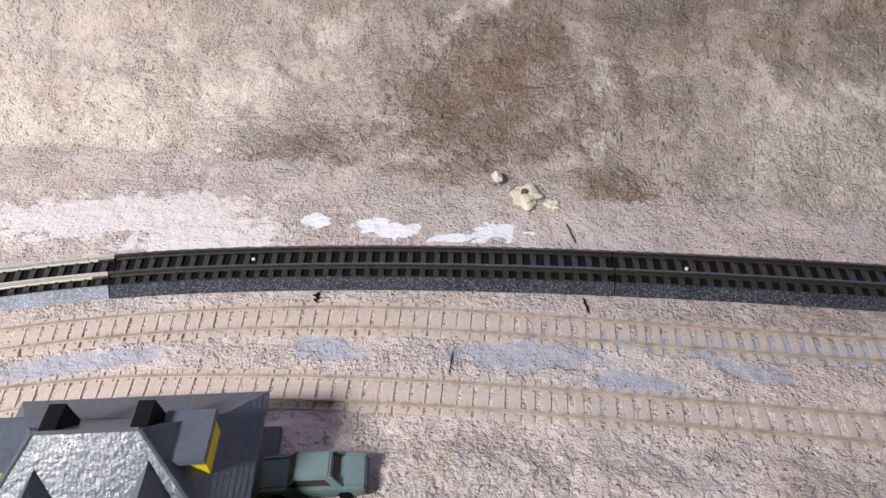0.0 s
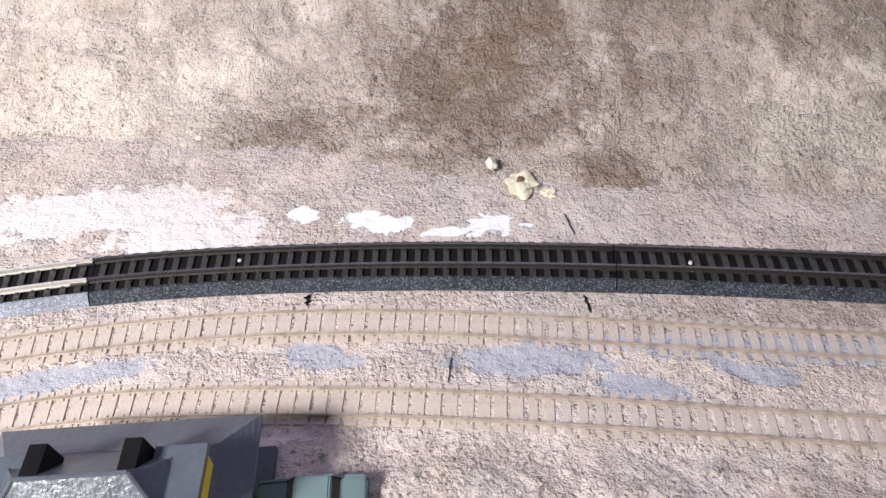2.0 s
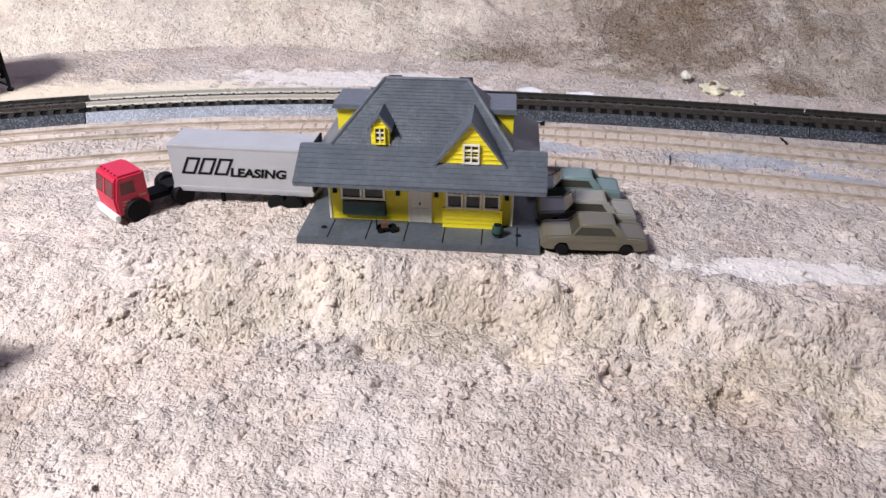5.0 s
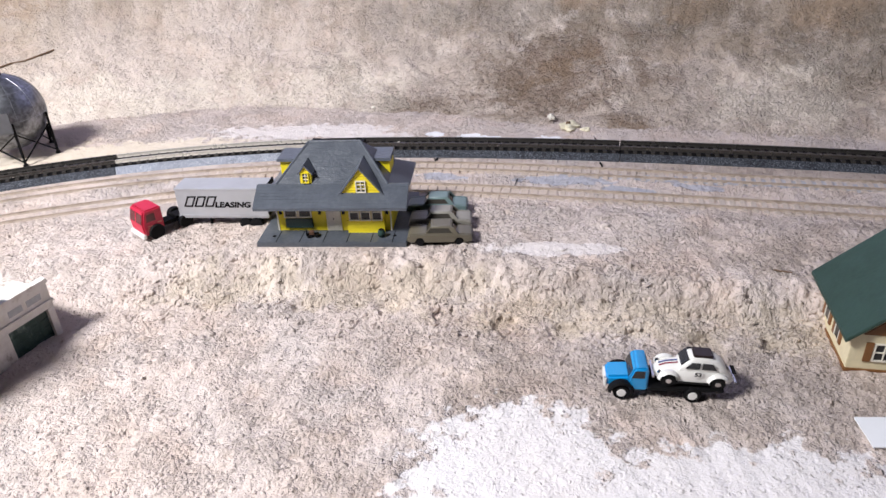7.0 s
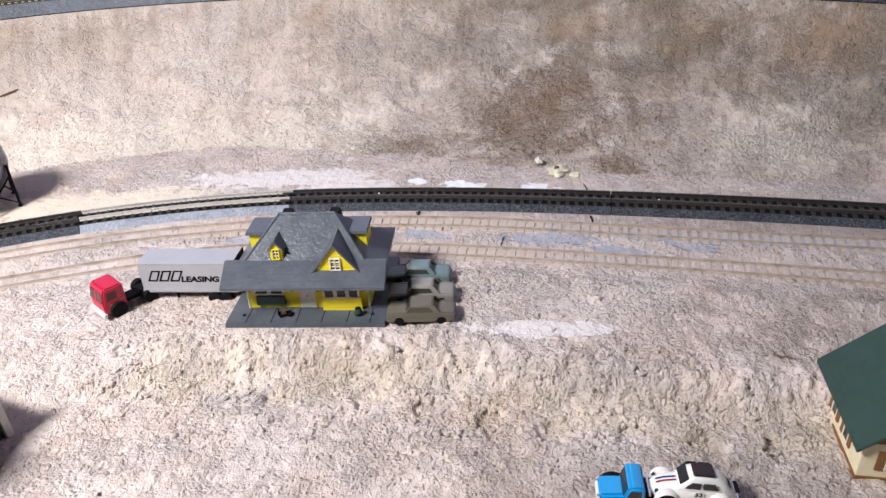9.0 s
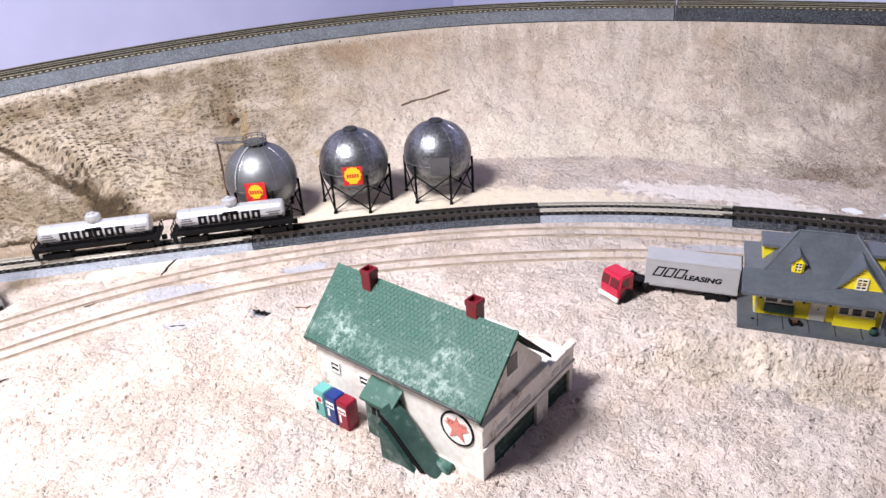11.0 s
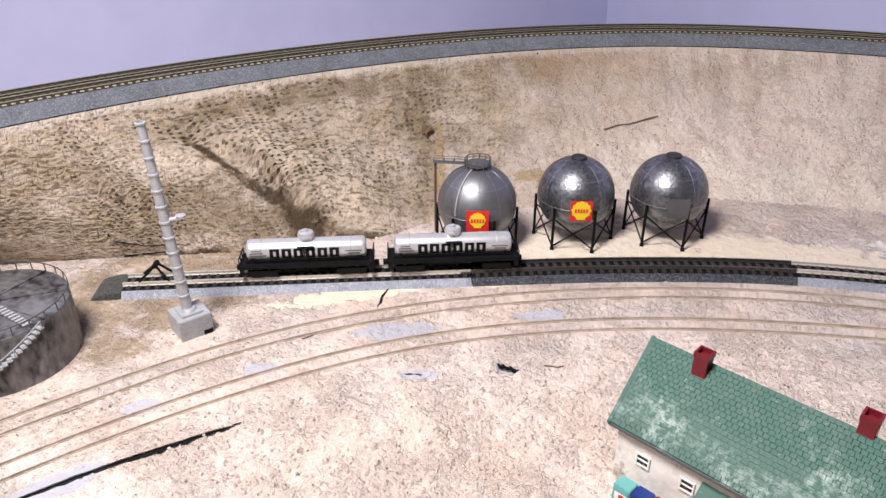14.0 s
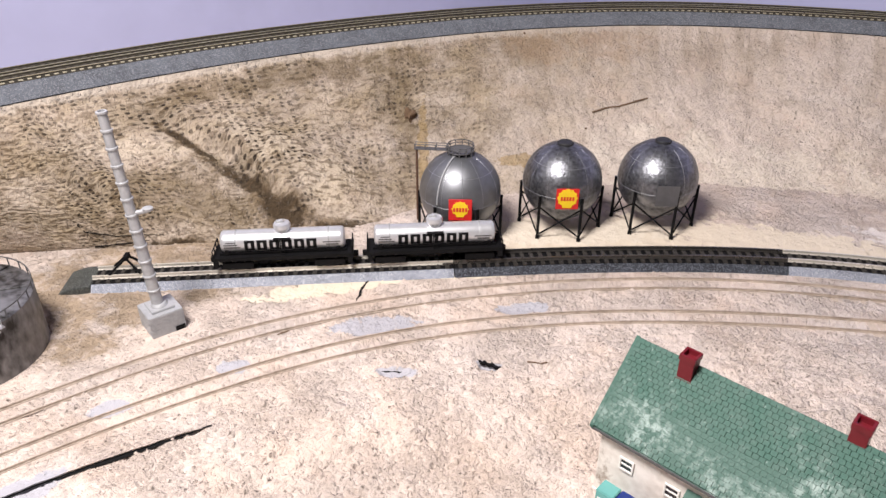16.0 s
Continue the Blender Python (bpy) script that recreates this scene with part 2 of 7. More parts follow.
        col = mix_node(nt, mul(tan, 0.80), col, mix_node(nt, ochre, (0.215, 0.162, 0.094), (0.335, 0.258, 0.148)))
        mp = nt.nodes.new("ShaderNodeMapping")
        mp.inputs["Scale"].default_value = (70, 9, 1)
        nt.links.new(uv, mp.inputs["Vector"])
        runs = noise_node(nt, mp.outputs[0], 1.0, 5, 0.6, 0.42, 0.64)
        col = mix_node(nt, mul(mul(high, runs), 0.45), col, (0.30, 0.225, 0.15))
        # earth-brown wash over the right part, thickest near the top
        wash = add(mul(ramp_node(nt, up_v, 0.035, 0.095), 0.85), mul(noise_node(nt, xyz, 14, 5, 0.65, 0.35, 0.6), 0.45))
        soil = mul(mul(ramp_node(nt, along_s, 0.40, 0.12), wash), noise_node(nt, xyz, 24, 7, 0.72, 0.28, 0.58))
        soil = math_node(nt, "MINIMUM", soil, 1.0)
        col = mix_node(nt, mul(soil, 0.80), col, (0.27, 0.215, 0.155))
        col = mix_node(nt, mul(patch_mask(nt, uv, warp, HILL_OCHRE), 0.7), col, (0.36, 0.25, 0.115))
        col = mix_node(nt, mul(patch_mask(nt, uv, wide, HILL_PALE, 1.8, 0.3), 0.6), col, (0.64, 0.54, 0.43))
        col = mix_node(nt, mul(patch_mask(nt, xyz, wide, HILL_GREY, 2.6, -0.6), 0.5), col, (0.33, 0.295, 0.255))
        col = mix_node(nt, mul(patch_mask(nt, xyz, wide, HILL_GRAVEL, 2.4, -0.4), 0.75), col, (0.36, 0.262, 0.195))
        # darker brown smudges, in ragged patches
        smudge = mul(noise_node(nt, xyz, 30, 8, 0.72, 0.50, 0.66), add(mul(rub, 0.5), 0.5))
        col = mix_node(nt, mul(mul(smudge, ramp_node(nt, along_s, 0.66, 0.30)), 0.78), col, (0.30, 0.24, 0.18))
        pale = mul(noise_node(nt, xyz, 37, 7, 0.7, 0.56, 0.68), ramp_node(nt, along_s, 0.66, 0.30))
        col = mix_node(nt, mul(pale, 0.7), col, (0.78, 0.69, 0.62))
        col = mix_node(nt, mul(patch_mask(nt, xyz, wide, HILL_CHALK, 2.2, -0.2), 0.7), col, (0.79, 0.705, 0.605))
        col = mix_node(nt, mul(patch_mask(nt, xyz, wide, HILL_BROWN, 2.6, -0.6), 0.45), col, (0.38, 0.25, 0.15))
        # painted shade first, then stain and shadow band along the fold
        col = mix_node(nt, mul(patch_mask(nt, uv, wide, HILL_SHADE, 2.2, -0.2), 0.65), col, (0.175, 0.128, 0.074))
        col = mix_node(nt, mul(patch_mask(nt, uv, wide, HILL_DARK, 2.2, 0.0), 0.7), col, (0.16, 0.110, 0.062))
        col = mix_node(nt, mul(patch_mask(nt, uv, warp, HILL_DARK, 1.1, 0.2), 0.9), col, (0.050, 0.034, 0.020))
    else:
        warm = mul(ramp_node(nt, sep.outputs[0], -0.08, -0.24), add(mul(noise_node(nt, xyz, 16, 5, 0.65, 0.35, 0.65), 0.5), 0.3))
        col = mix_node(nt, mul(warm, 0.5), col, (0.585, 0.468, 0.385))
        zone = mul(zone, 0.62)
        col = mix_node(nt, mul(patch_mask(nt, xyz, wide, DARKER_PATCHES, 2.4, -0.3), 0.6), col, (0.38, 0.315, 0.27))
        chalk = patch_mask(nt, xyz, warp, WHITE_PATCHES)
        col = mix_node(nt, mul(chalk, 0.45), col, (0.79, 0.77, 0.77))
        skim = patch_mask(nt, xyz, warp, PLASTER_PATCHES)
        col = mix_node(nt, mul(skim, 0.72), col, (0.79, 0.78, 0.79))
        chalk = math_node(nt, "MAXIMUM", chalk, skim)
        cream = patch_mask(nt, xyz, warp, CREAM_PATCHES, 1.2, 0.8)
        col = mix_node(nt, mul(cream, 0.7), col, (0.72, 0.63, 0.49))
        col = mix_node(nt, mul(patch_mask(nt, xyz, wide, BANK_PATCHES, 2.0, 0.1), 0.4), col, (0.66, 0.56, 0.41))
        col = mix_node(nt, mul(patch_mask(nt, xyz, wide, DIRT_PATCHES, 2.2, 0.0), 0.85), col, (0.34, 0.255, 0.17))
        flaky = add(warp, mul(math_node(nt, "SUBTRACT", noise_node(nt, xyz, 75, 7, 0.75, 0.3, 0.7), 0.5), 1.8))
        solid = patch_mask(nt, xyz, flaky, SOLID_PATCHES, 1.05, 0.93)
        zone = mul(zone, math_node(nt, "SUBTRACT", 1.0, math_node(nt, "MAXIMUM", solid, mul(math_node(nt, "MAXIMUM", chalk, cream), 0.8))))
        blue = patch_mask(nt, xyz, warp, BLUE_PATCHES)
        bare = math_node(nt, "MAXIMUM", math_node(nt, "MAXIMUM", solid, mul(blue, 0.7)), mul(math_node(nt, "MAXIMUM", cream, chalk), 0.75))
        pits, lump1, lump2 = (mul(q, math_node(nt, "SUBTRACT", 1.0, bare)) for q in (pits, lump1, lump2))
        col = mix_node(nt, solid, col, (0.84, 0.84, 0.86))
        col = mix_node(nt, mul(blue, 0.75), col, (0.345, 0.37, 0.44))
    # single grains: paler and darker ones; shade painted into pits and gaps between them
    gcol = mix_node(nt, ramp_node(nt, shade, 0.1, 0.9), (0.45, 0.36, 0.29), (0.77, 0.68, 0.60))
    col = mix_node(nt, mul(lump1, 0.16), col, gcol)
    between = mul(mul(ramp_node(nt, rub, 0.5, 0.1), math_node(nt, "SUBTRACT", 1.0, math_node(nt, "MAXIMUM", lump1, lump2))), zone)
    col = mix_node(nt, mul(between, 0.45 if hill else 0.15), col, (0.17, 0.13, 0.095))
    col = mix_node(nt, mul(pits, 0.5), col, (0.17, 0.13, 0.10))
    h = add(mul(noise_node(nt, xyz, 150, 3, 0.5, 0.0, 1.0), 0.8), mul(rub, add(mul(zone, 0.15), 0.06)))
    clump = noise_node(nt, loose_at, 250, 5, 0.68, 0.36, 0.68)
    if not hill:
        clump = mul(clump, math_node(nt, "SUBTRACT", 1.0, bare))
    h = add(h, mul(clump, add(mul(zone, 1.15), 0.30)))
    h = add(h, mul(lump1, 0.50))
    h = add(h, mul(lump2, 0.30 if hill else 0.20))
    h = math_node(nt, "SUBTRACT", h, mul(pits, 1.0))
    if hill:
        # open weave of the plaster cloth, in rows along the slope; holes here and there
        mpw = nt.nodes.new("ShaderNodeMapping")
        mpw.inputs["Scale"].default_value = (1.0, 1.25, 1)
        swirl = nt.nodes.new("ShaderNodeVectorMath")
        swirl.operation = "MULTIPLY_ADD"
        swirl.inputs[1].default_value = (0.005, 0.005, 0)
        sw = nt.nodes.new("ShaderNodeTexNoise")
        sw.inputs["Scale"].default_value, sw.inputs["Detail"].default_value = 26, 3
        nt.links.new(uv, sw.inputs["Vector"])
        nt.links.new(sw.outputs["Color"], swirl.inputs[0])
        nt.links.new(uv, swirl.inputs[2])
        nt.links.new(swirl.outputs[0], mpw.inputs["Vector"])
        hd, hs, hp = cells(nt, mpw.outputs[0], 330, 0.35, True)
        patch = noise_node(nt, xyz, 26, 5, 0.65, 0.46, 0.56)
        cloth = mul(ramp_node(nt, along_s, 0.54, 0.72), add(mul(smear, 0.6), 0.4))
        hole = mul(mul(ramp_node(nt, hd, 0.29, 0.20), ramp_node(nt, hs, 0.40, 0.47)), mul(cloth, patch))
        mp2 = nt.nodes.new("ShaderNodeMapping")
        mp2.inputs["Scale"].default_value = (210, 450, 1)
        nt.links.new(swirl.outputs[0], mp2.inputs["Vector"])
        weave = noise_node(nt, mp2.outputs[0], 1.0, 2, 0.5, 0.3, 0.7)
        deep = mul(cloth, ramp_node(nt, weave, 0.50, 0.12))
        col = mix_node(nt, mul(deep, 0.75), col, (0.095, 0.063, 0.036))
        col = mix_node(nt, mul(hole, 0.92), col, (0.030, 0.022, 0.018))
        h = add(h, mul(mul(weave, cloth), 0.7))
        h = math_node(nt, "SUBTRACT", h, mul(hole, 1.2))
        rim = ramp_node(nt, add(up_v, mul(warp, 0.0022)), 0.1050, 0.1085)
        col = mix_node(nt, mul(mul(rim, left), 0.5), col, (0.70, 0.63, 0.56))
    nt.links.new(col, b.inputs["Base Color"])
    bp = nt.nodes.new("ShaderNodeBump")
    bp.inputs["Strength"].default_value, bp.inputs["Distance"].default_value = 1.0, 0.0013
    nt.links.new(h, bp.inputs["Height"])
    nt.links.new(bp.outputs[0], b.inputs["Normal"])
    return mat


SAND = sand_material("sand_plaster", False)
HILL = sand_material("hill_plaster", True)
WALL = material("lavender_wall_paint", (0.585, 0.60, 0.86), 0.85, spots=0.12, size=6, bump=0.1)
# for unseen walls and ceiling: dark greys that cut bounced light
DIM_WALL = material("unseen_wall_grey", (0.26, 0.26, 0.28), 0.85, spots=0.12, size=6, bump=0.1)
CEIL = material("unseen_ceiling_grey", (0.34, 0.34, 0.35), 0.9, spots=0.1, size=4)
def speckled(name, colour, light, dark, rough):
    """Moulded ballast: fine pale and dark grains in plastic."""
    mat = material(name, colour, rough, bump=0.8, size=260)
    nt = mat.node_tree
    xyz = nt.nodes.new("ShaderNodeNewGeometry").outputs["Position"]
    dist, shade, pick = cells(nt, xyz, 2600)
    col = mix_node(nt, math_node(nt, "MULTIPLY", noise_node(nt, xyz, 70, 5, 0.65, 0.4, 0.65), 0.5), colour, dark)
    col = mix_node(nt, math_node(nt, "MULTIPLY", ramp_node(nt, shade, 0.62, 0.9), 0.75), col, light)
    col = mix_node(nt, math_node(nt, "MULTIPLY", ramp_node(nt, pick, 0.75, 0.95), 0.7), col, dark)
    nt.links.new(col, nt.nodes["Principled BSDF"].inputs["Base Color"])
    return mat


BED_BLACK = speckled("black_roadbed_plastic", (0.040, 0.045, 0.056), (0.17, 0.185, 0.22), (0.010, 0.010, 0.013), 0.6)
BED_GREY = speckled("grey_roadbed_plastic", (0.27, 0.295, 0.355), (0.50, 0.52, 0.58), (0.09, 0.10, 0.125), 0.55)
BED_SLATE = speckled("slate_roadbed_plastic", (0.115, 0.130, 0.158), (0.27, 0.285, 0.32), (0.04, 0.045, 0.055), 0.6)
BED_WORN = speckled("worn_roadbed_end", (0.050, 0.056, 0.054), (0.17, 0.18, 0.17), (0.02, 0.022, 0.02), 0.6)
BED_CORE = material("black_ballast_core", (0.005, 0.005, 0.006), 0.7, spots=0.3, size=400, bump=0.5, dark=(0.02, 0.019, 0.018))
BED_BROWN = material("brown_ballast_top", (0.055, 0.050, 0.042), 0.85, spots=0.5, size=300, bump=0.6, dark=(0.11, 0.10, 0.08))
TIE_BLACK = material("black_tie_plastic", (0.026, 0.024, 0.022), 0.45, spots=0.6, size=300, bump=0.4, dark=(0.085, 0.076, 0.068))
TIE_SAND = material("sand_washed_tie", (0.57, 0.475, 0.405), 0.9, spots=0.6, size=260, bump=0.5, dark=(0.42, 0.35, 0.30))
nt = TIE_SAND.node_tree
tie_at = nt.nodes.new("ShaderNodeNewGeometry").outputs["Position"]
tie_xyz = nt.nodes.new("ShaderNodeSeparateXYZ")
nt.links.new(tie_at, tie_xyz.inputs[0])
worn = math_node(nt, "MULTIPLY", ramp_node(nt, tie_xyz.outputs[0], 0.06, 0.17), noise_node(nt, tie_at, 60, 5, 0.65, 0.3, 0.6))
was = nt.nodes["Principled BSDF"].inputs["Base Color"].links[0].from_socket
nt.links.new(mix_node(nt, math_node(nt, "MULTIPLY", worn, 0.3), was, (0.36, 0.355, 0.36)), nt.nodes["Principled BSDF"].inputs["Base Color"])
RAIL_STEEL = material("dark_steel_rail", (0.155, 0.145, 0.135), 0.28, 0.8, spots=0.4, size=200)
RAIL_NICKEL = material("nickel_silver_rail", (0.74, 0.70, 0.63), 0.3, 0.4, spots=0.3, size=200)
RAIL_SAND = material("sand_washed_rail", (0.47, 0.39, 0.325), 0.6, 0.0, spots=0.8, size=90, dark=(0.24, 0.195, 0.155))
TIE_BROWN = material("brown_tie_plastic", (0.055, 0.048, 0.036), 0.6, spots=0.4, size=200, dark=(0.11, 0.095, 0.07))
RAIL_BRASS = material("brassy_rail", (0.66, 0.60, 0.40), 0.32, 0.8, spots=0.3, size=200)
RAIL_DARK = material("brown_rail_web", (0.06, 0.052, 0.04), 0.6, 0.3, spots=0.3, size=200)
CHAIR_PALE = material("pale_rail_chair", (0.52, 0.48, 0.36), 0.6, spots=0.4, size=300)
INK = material("black_print", (0.006, 0.006, 0.007), 0.75, spots=0.2, size=200)
TIE_BLACK.node_tree.nodes["Principled BSDF"].inputs["Specular IOR Level"].default_value = 0.4
for dull in (BED_BLACK, BED_CORE, INK, BED_BROWN):
    dull.node_tree.nodes["Principled BSDF"].inputs["Specular IOR Level"].default_value = 0.15

# ---- mesh helpers (bmesh coordinates in millimetres) ----


def box(bm, x0, x1, y0, y1, z0, z1, m=None, taper=0.0):
    pts = [(x0, y0, z0), (x1, y0, z0), (x1, y1, z0), (x0, y1, z0),
           (x0 + taper, y0 + taper, z1), (x1 - taper, y0 + taper, z1), (x1 - taper, y1 - taper, z1), (x0 + taper, y1 - taper, z1)]
    v = [bm.verts.new(m @ Vector(p) if m else p) for p in pts]
    for f in ((3, 2, 1, 0), (4, 5, 6, 7), (0, 1, 5, 4), (1, 2, 6, 5), (2, 3, 7, 6), (3, 0, 4, 7)):
        bm.faces.new([v[i] for i in f])
    return v


def prism(bm, outline, a, b, axis="y", m=None):
    """A closed outline drawn out from a to b; the outline lies across the axis."""
    def at(p, k):
        q = {"y": (p[0], k, p[1]), "x": (k, p[0], p[1]), "z": (p[0], p[1], k)}[axis]
        return m @ Vector(q) if m else q
    lo, hi = [bm.verts.new(at(p, a)) for p in outline], [bm.verts.new(at(p, b)) for p in outline]
    n = len(outline)
    bm.faces.new(lo)
    bm.faces.new(hi[::-1])
    for i in range(n):
        bm.faces.new((lo[i], hi[i], hi[(i + 1) % n], lo[(i + 1) % n]))


def lathe(bm, profile, n=24, m=None, start=0.0, sweep=360.0, ring=False):
    """Turns a profile of (radius, height) round z; ring: the profile closes on itself."""
    capped = not ring
    if ring:
        profile = [*profile, profile[0]]
    rings = []
    full = sweep >= 360
    steps = n if full else n + 1
    for r, z in profile:
        ring = []
        for i in range(steps):
            a = radians(start + sweep * i / n)
            p = Vector((r * math.cos(a), r * math.sin(a), z))
            ring.append(bm.verts.new(m @ p if m else p))
        rings.append(ring)
    for a, b in zip(rings, rings[1:]):
        for i in range(steps if full else steps - 1):
            j = (i + 1) % steps
            bm.faces.new((a[i], a[j], b[j], b[i]))
    if profile[0][0] > 0.01 and full and capped:
        bm.faces.new(rings[0][::-1])
    if profile[-1][0] > 0.01 and full and capped:
        bm.faces.new(rings[-1])


def rod(bm, p, q, r, n=6, r2=None):
    p, q = Vector(p), Vector(q)
    m = Matrix.Translation(p) @ (q - p).to_track_quat("Z", "Y").to_matrix().to_4x4()
    lathe(bm, [(r, 0), (r if r2 is None else r2, (q - p).length)], n, m)


def soften(bm, width, angle=40):
    bm.normal_update()
    edges = [e for e in bm.edges if len(e.link_faces) == 2 and e.calc_face_angle(0) > radians(angle)]
    bmesh.ops.bevel(bm, geom=edges, offset=width, segments=2, affect="EDGES", clamp_overlap=True)


def part(name, bm, mat, parent, label="", smooth=False):
    bmesh.ops.recalc_face_normals(bm, faces=bm.faces)
    bmesh.ops.scale(bm, vec=(MM, MM, MM), verts=bm.verts)
    me = bpy.data.meshes.new(name)
    bm.to_mesh(me)
    bm.free()
    me.materials.append(mat)
    if smooth:
        me.polygons.foreach_set("use_smooth", [True] * len(me.polygons))
        me.set_sharp_from_angle(angle=radians(38))
    ob = new(name, me)
    ob.parent = parent
    if label:
        tagged(ob, label)
    return ob


def made(name, fn, mat, parent, label="", bevel=0.0, smooth=False):
    bm = bmesh.new()
    fn(bm)
    if bevel:
        soften(bm, bevel)
    return part(name, bm, mat, parent, label, smooth or bevel > 0)


def thing(name, m, label, category, group=""):
    ob = new(name)
    ob.empty_display_size = 0.01
    ob.matrix_world = m
    return tagged(ob, label, category, group)


def sheet(name, verts, faces, mat, label, category, kind="structure", smooth=True):
    me = bpy.data.meshes.new(name)
    me.from_pydata(verts, [], faces)
    me.materials.append(mat)
    if smooth:
        me.polygons.foreach_set("use_smooth", [True] * len(me.polygons))
    return tagged(new(name, me), label, category, kind=kind)


# ---- track lines: start, heading and arcs (length, degrees) ----
class Line:
    def __init__(self, x, y, heading, arcs):
        self.x, self.y, self.h, self.arcs = x, y, radians(heading), [(a, radians(b)) for a, b in arcs]
        self.length = sum(a for a, _ in arcs)

    def at(self, s, off=0.0):
        """Place and heading s metres on, off metres to the far (right-hand) side."""
        x, y, h = self.x, self.y, self.h
        if s < 0:
            x, y, s = x + math.cos(h) * s, y + math.sin(h) * s, 0
        for n, (ln, turn) in enumerate(self.arcs):
            d = s if n == len(self.arcs) - 1 and s > ln else min(s, ln)
            k = turn / ln
            t = min(d, ln)
            if abs(k) < 1e-9:
                x, y = x + math.cos(h) * t, y + math.sin(h) * t
            else:
                x, y = x + (math.sin(h + k * t) - math.sin(h)) / k, y - (math.cos(h + k * t) - math.cos(h)) / k
            h += k * t
            if d > t:
                x, y = x + math.cos(h) * (d - t), y + math.sin(h) * (d - t)
            s -= d
            if s <= 1e-12:
                break
        return x + math.sin(h) * off, y - math.cos(h) * off, h

    def near(self, x, y):
        """The distance along the line nearest to a place, and how far that place lies to the far side."""
        best = min(((self.at(i * 0.004 - 0.3)[0] - x) ** 2 + (self.at(i * 0.004 - 0.3)[1] - y) ** 2, i * 0.004 - 0.3) for i in range(int((self.length + 0.6) / 0.004)))[1]
        px, py, h = self.at(best)
        return best, (x - px) * math.sin(h) - (y - py) * math.cos(h)


MAIN = Line(0.2985, 0.3067, 175.55, [(0.1, 2.5), (0.1, 2.7), (0.1, 5.2), (0.1, 11.5), (0.1, 12.3), (0.1, 5.9), (0.25, 0.9)])
SIDING_A = Line(0.3081, 0.2779, 178.18, [(0.2, -0.9), (0.1, 9.3), (0.1, 9.9), (0.1, 12.2), (0.1, 10.2), (0.1, 12.0), (0.1, 15.6), (0.25, 12)])
SIDING_B = Line(0.3001, 0.2443, 175.95, [(0.2, 2.2), (0.1, 6.0), (0.1, 18.0), (0.1, 7.4), (0.1, 12.1), (0.1, 16.2), (0.1, 10.4), (0.25, 18)])
UPPER = Line(0.42, 0.405, 152, [(0.2, 10), (0.18, 16), (0.183, 10), (0.132, 15), (0.085, 15), (0.13, 16), (0.185, 14), (0.137, 10), (0.25, 10)])


def fade(a, b, x):
    t = min(max((x - a) / (b - a), 0.0), 1.0)
    return t * t * (3 - 2 * t)


def table(rows, x):
    """Smooth reading of a short table of (x, value)."""
    if x <= rows[0][0]:
        return rows[0][1]
    for (a, va), (b, vb) in zip(rows, rows[1:]):
        if x <= b:
            return va + (vb - va) * fade(a, b, x)
    return rows[-1][1]


B_LINE = [SIDING_B.at(i * 0.01 - 0.2) for i in range(140)]
B_X, B_Y, B_H = (np.array([p[k] for p in B_LINE]) for k in range(3))


# ---- relief: noise and grains over whole arrays of places ----
def smooth(a, b, x):
    t = np.clip((x - a) / (b - a), 0.0, 1.0)
    return t * t * (3 - 2 * t)


def read_table(rows, x):
    """Smooth reading of a short table of (x, value) for an array."""
    out = np.full_like(x, rows[0][1])
    for (a, va), (b, vb) in zip(rows, rows[1:]):
        out = out + (vb - va) * smooth(a, b, x)
    return out


def dice(i, j, seed):
    h = (i * 374761393 + j * 668265263 + seed * 974634777) & 0xFFFFFFFF
    h = ((h ^ (h >> 13)) * 1274126177) & 0xFFFFFFFF
    h = ((h ^ (h >> 15)) * 2246822519) & 0xFFFFFFFF
    return ((h ^ (h >> 16)) & 0xFFFFFF) / 16777216.0


def waves(x, y, per_metre, seed):
    """Gradient noise, about -0.7 to 0.7."""
    x, y = x * per_metre, y * per_metre
    i, j = np.floor(x).astype(np.int64), np.floor(y).astype(np.int64)
    fx, fy = x - i, y - j
    u, v = fx * fx * fx * (fx * (fx * 6 - 15) + 10), fy * fy * fy * (fy * (fy * 6 - 15) + 10)

    def corner(di, dj):
        a = dice(i + di, j + dj, seed) * 6.2831853
        return np.cos(a) * (fx - di) + np.sin(a) * (fy - dj)
    return (corner(0, 0) * (1 - u) + corner(1, 0) * u) * (1 - v) + (corner(0, 1) * (1 - u) + corner(1, 1) * u) * v


def rough_waves(x, y, per_metre, octaves, seed, keep=0.5):
    out, k = 0.0, 1.0
    for n in range(octaves):
        out = out + k * waves(x + 0.37 * n, y - 0.21 * n, per_metre * 2 ** n, seed + n)
        k *= keep
    return out


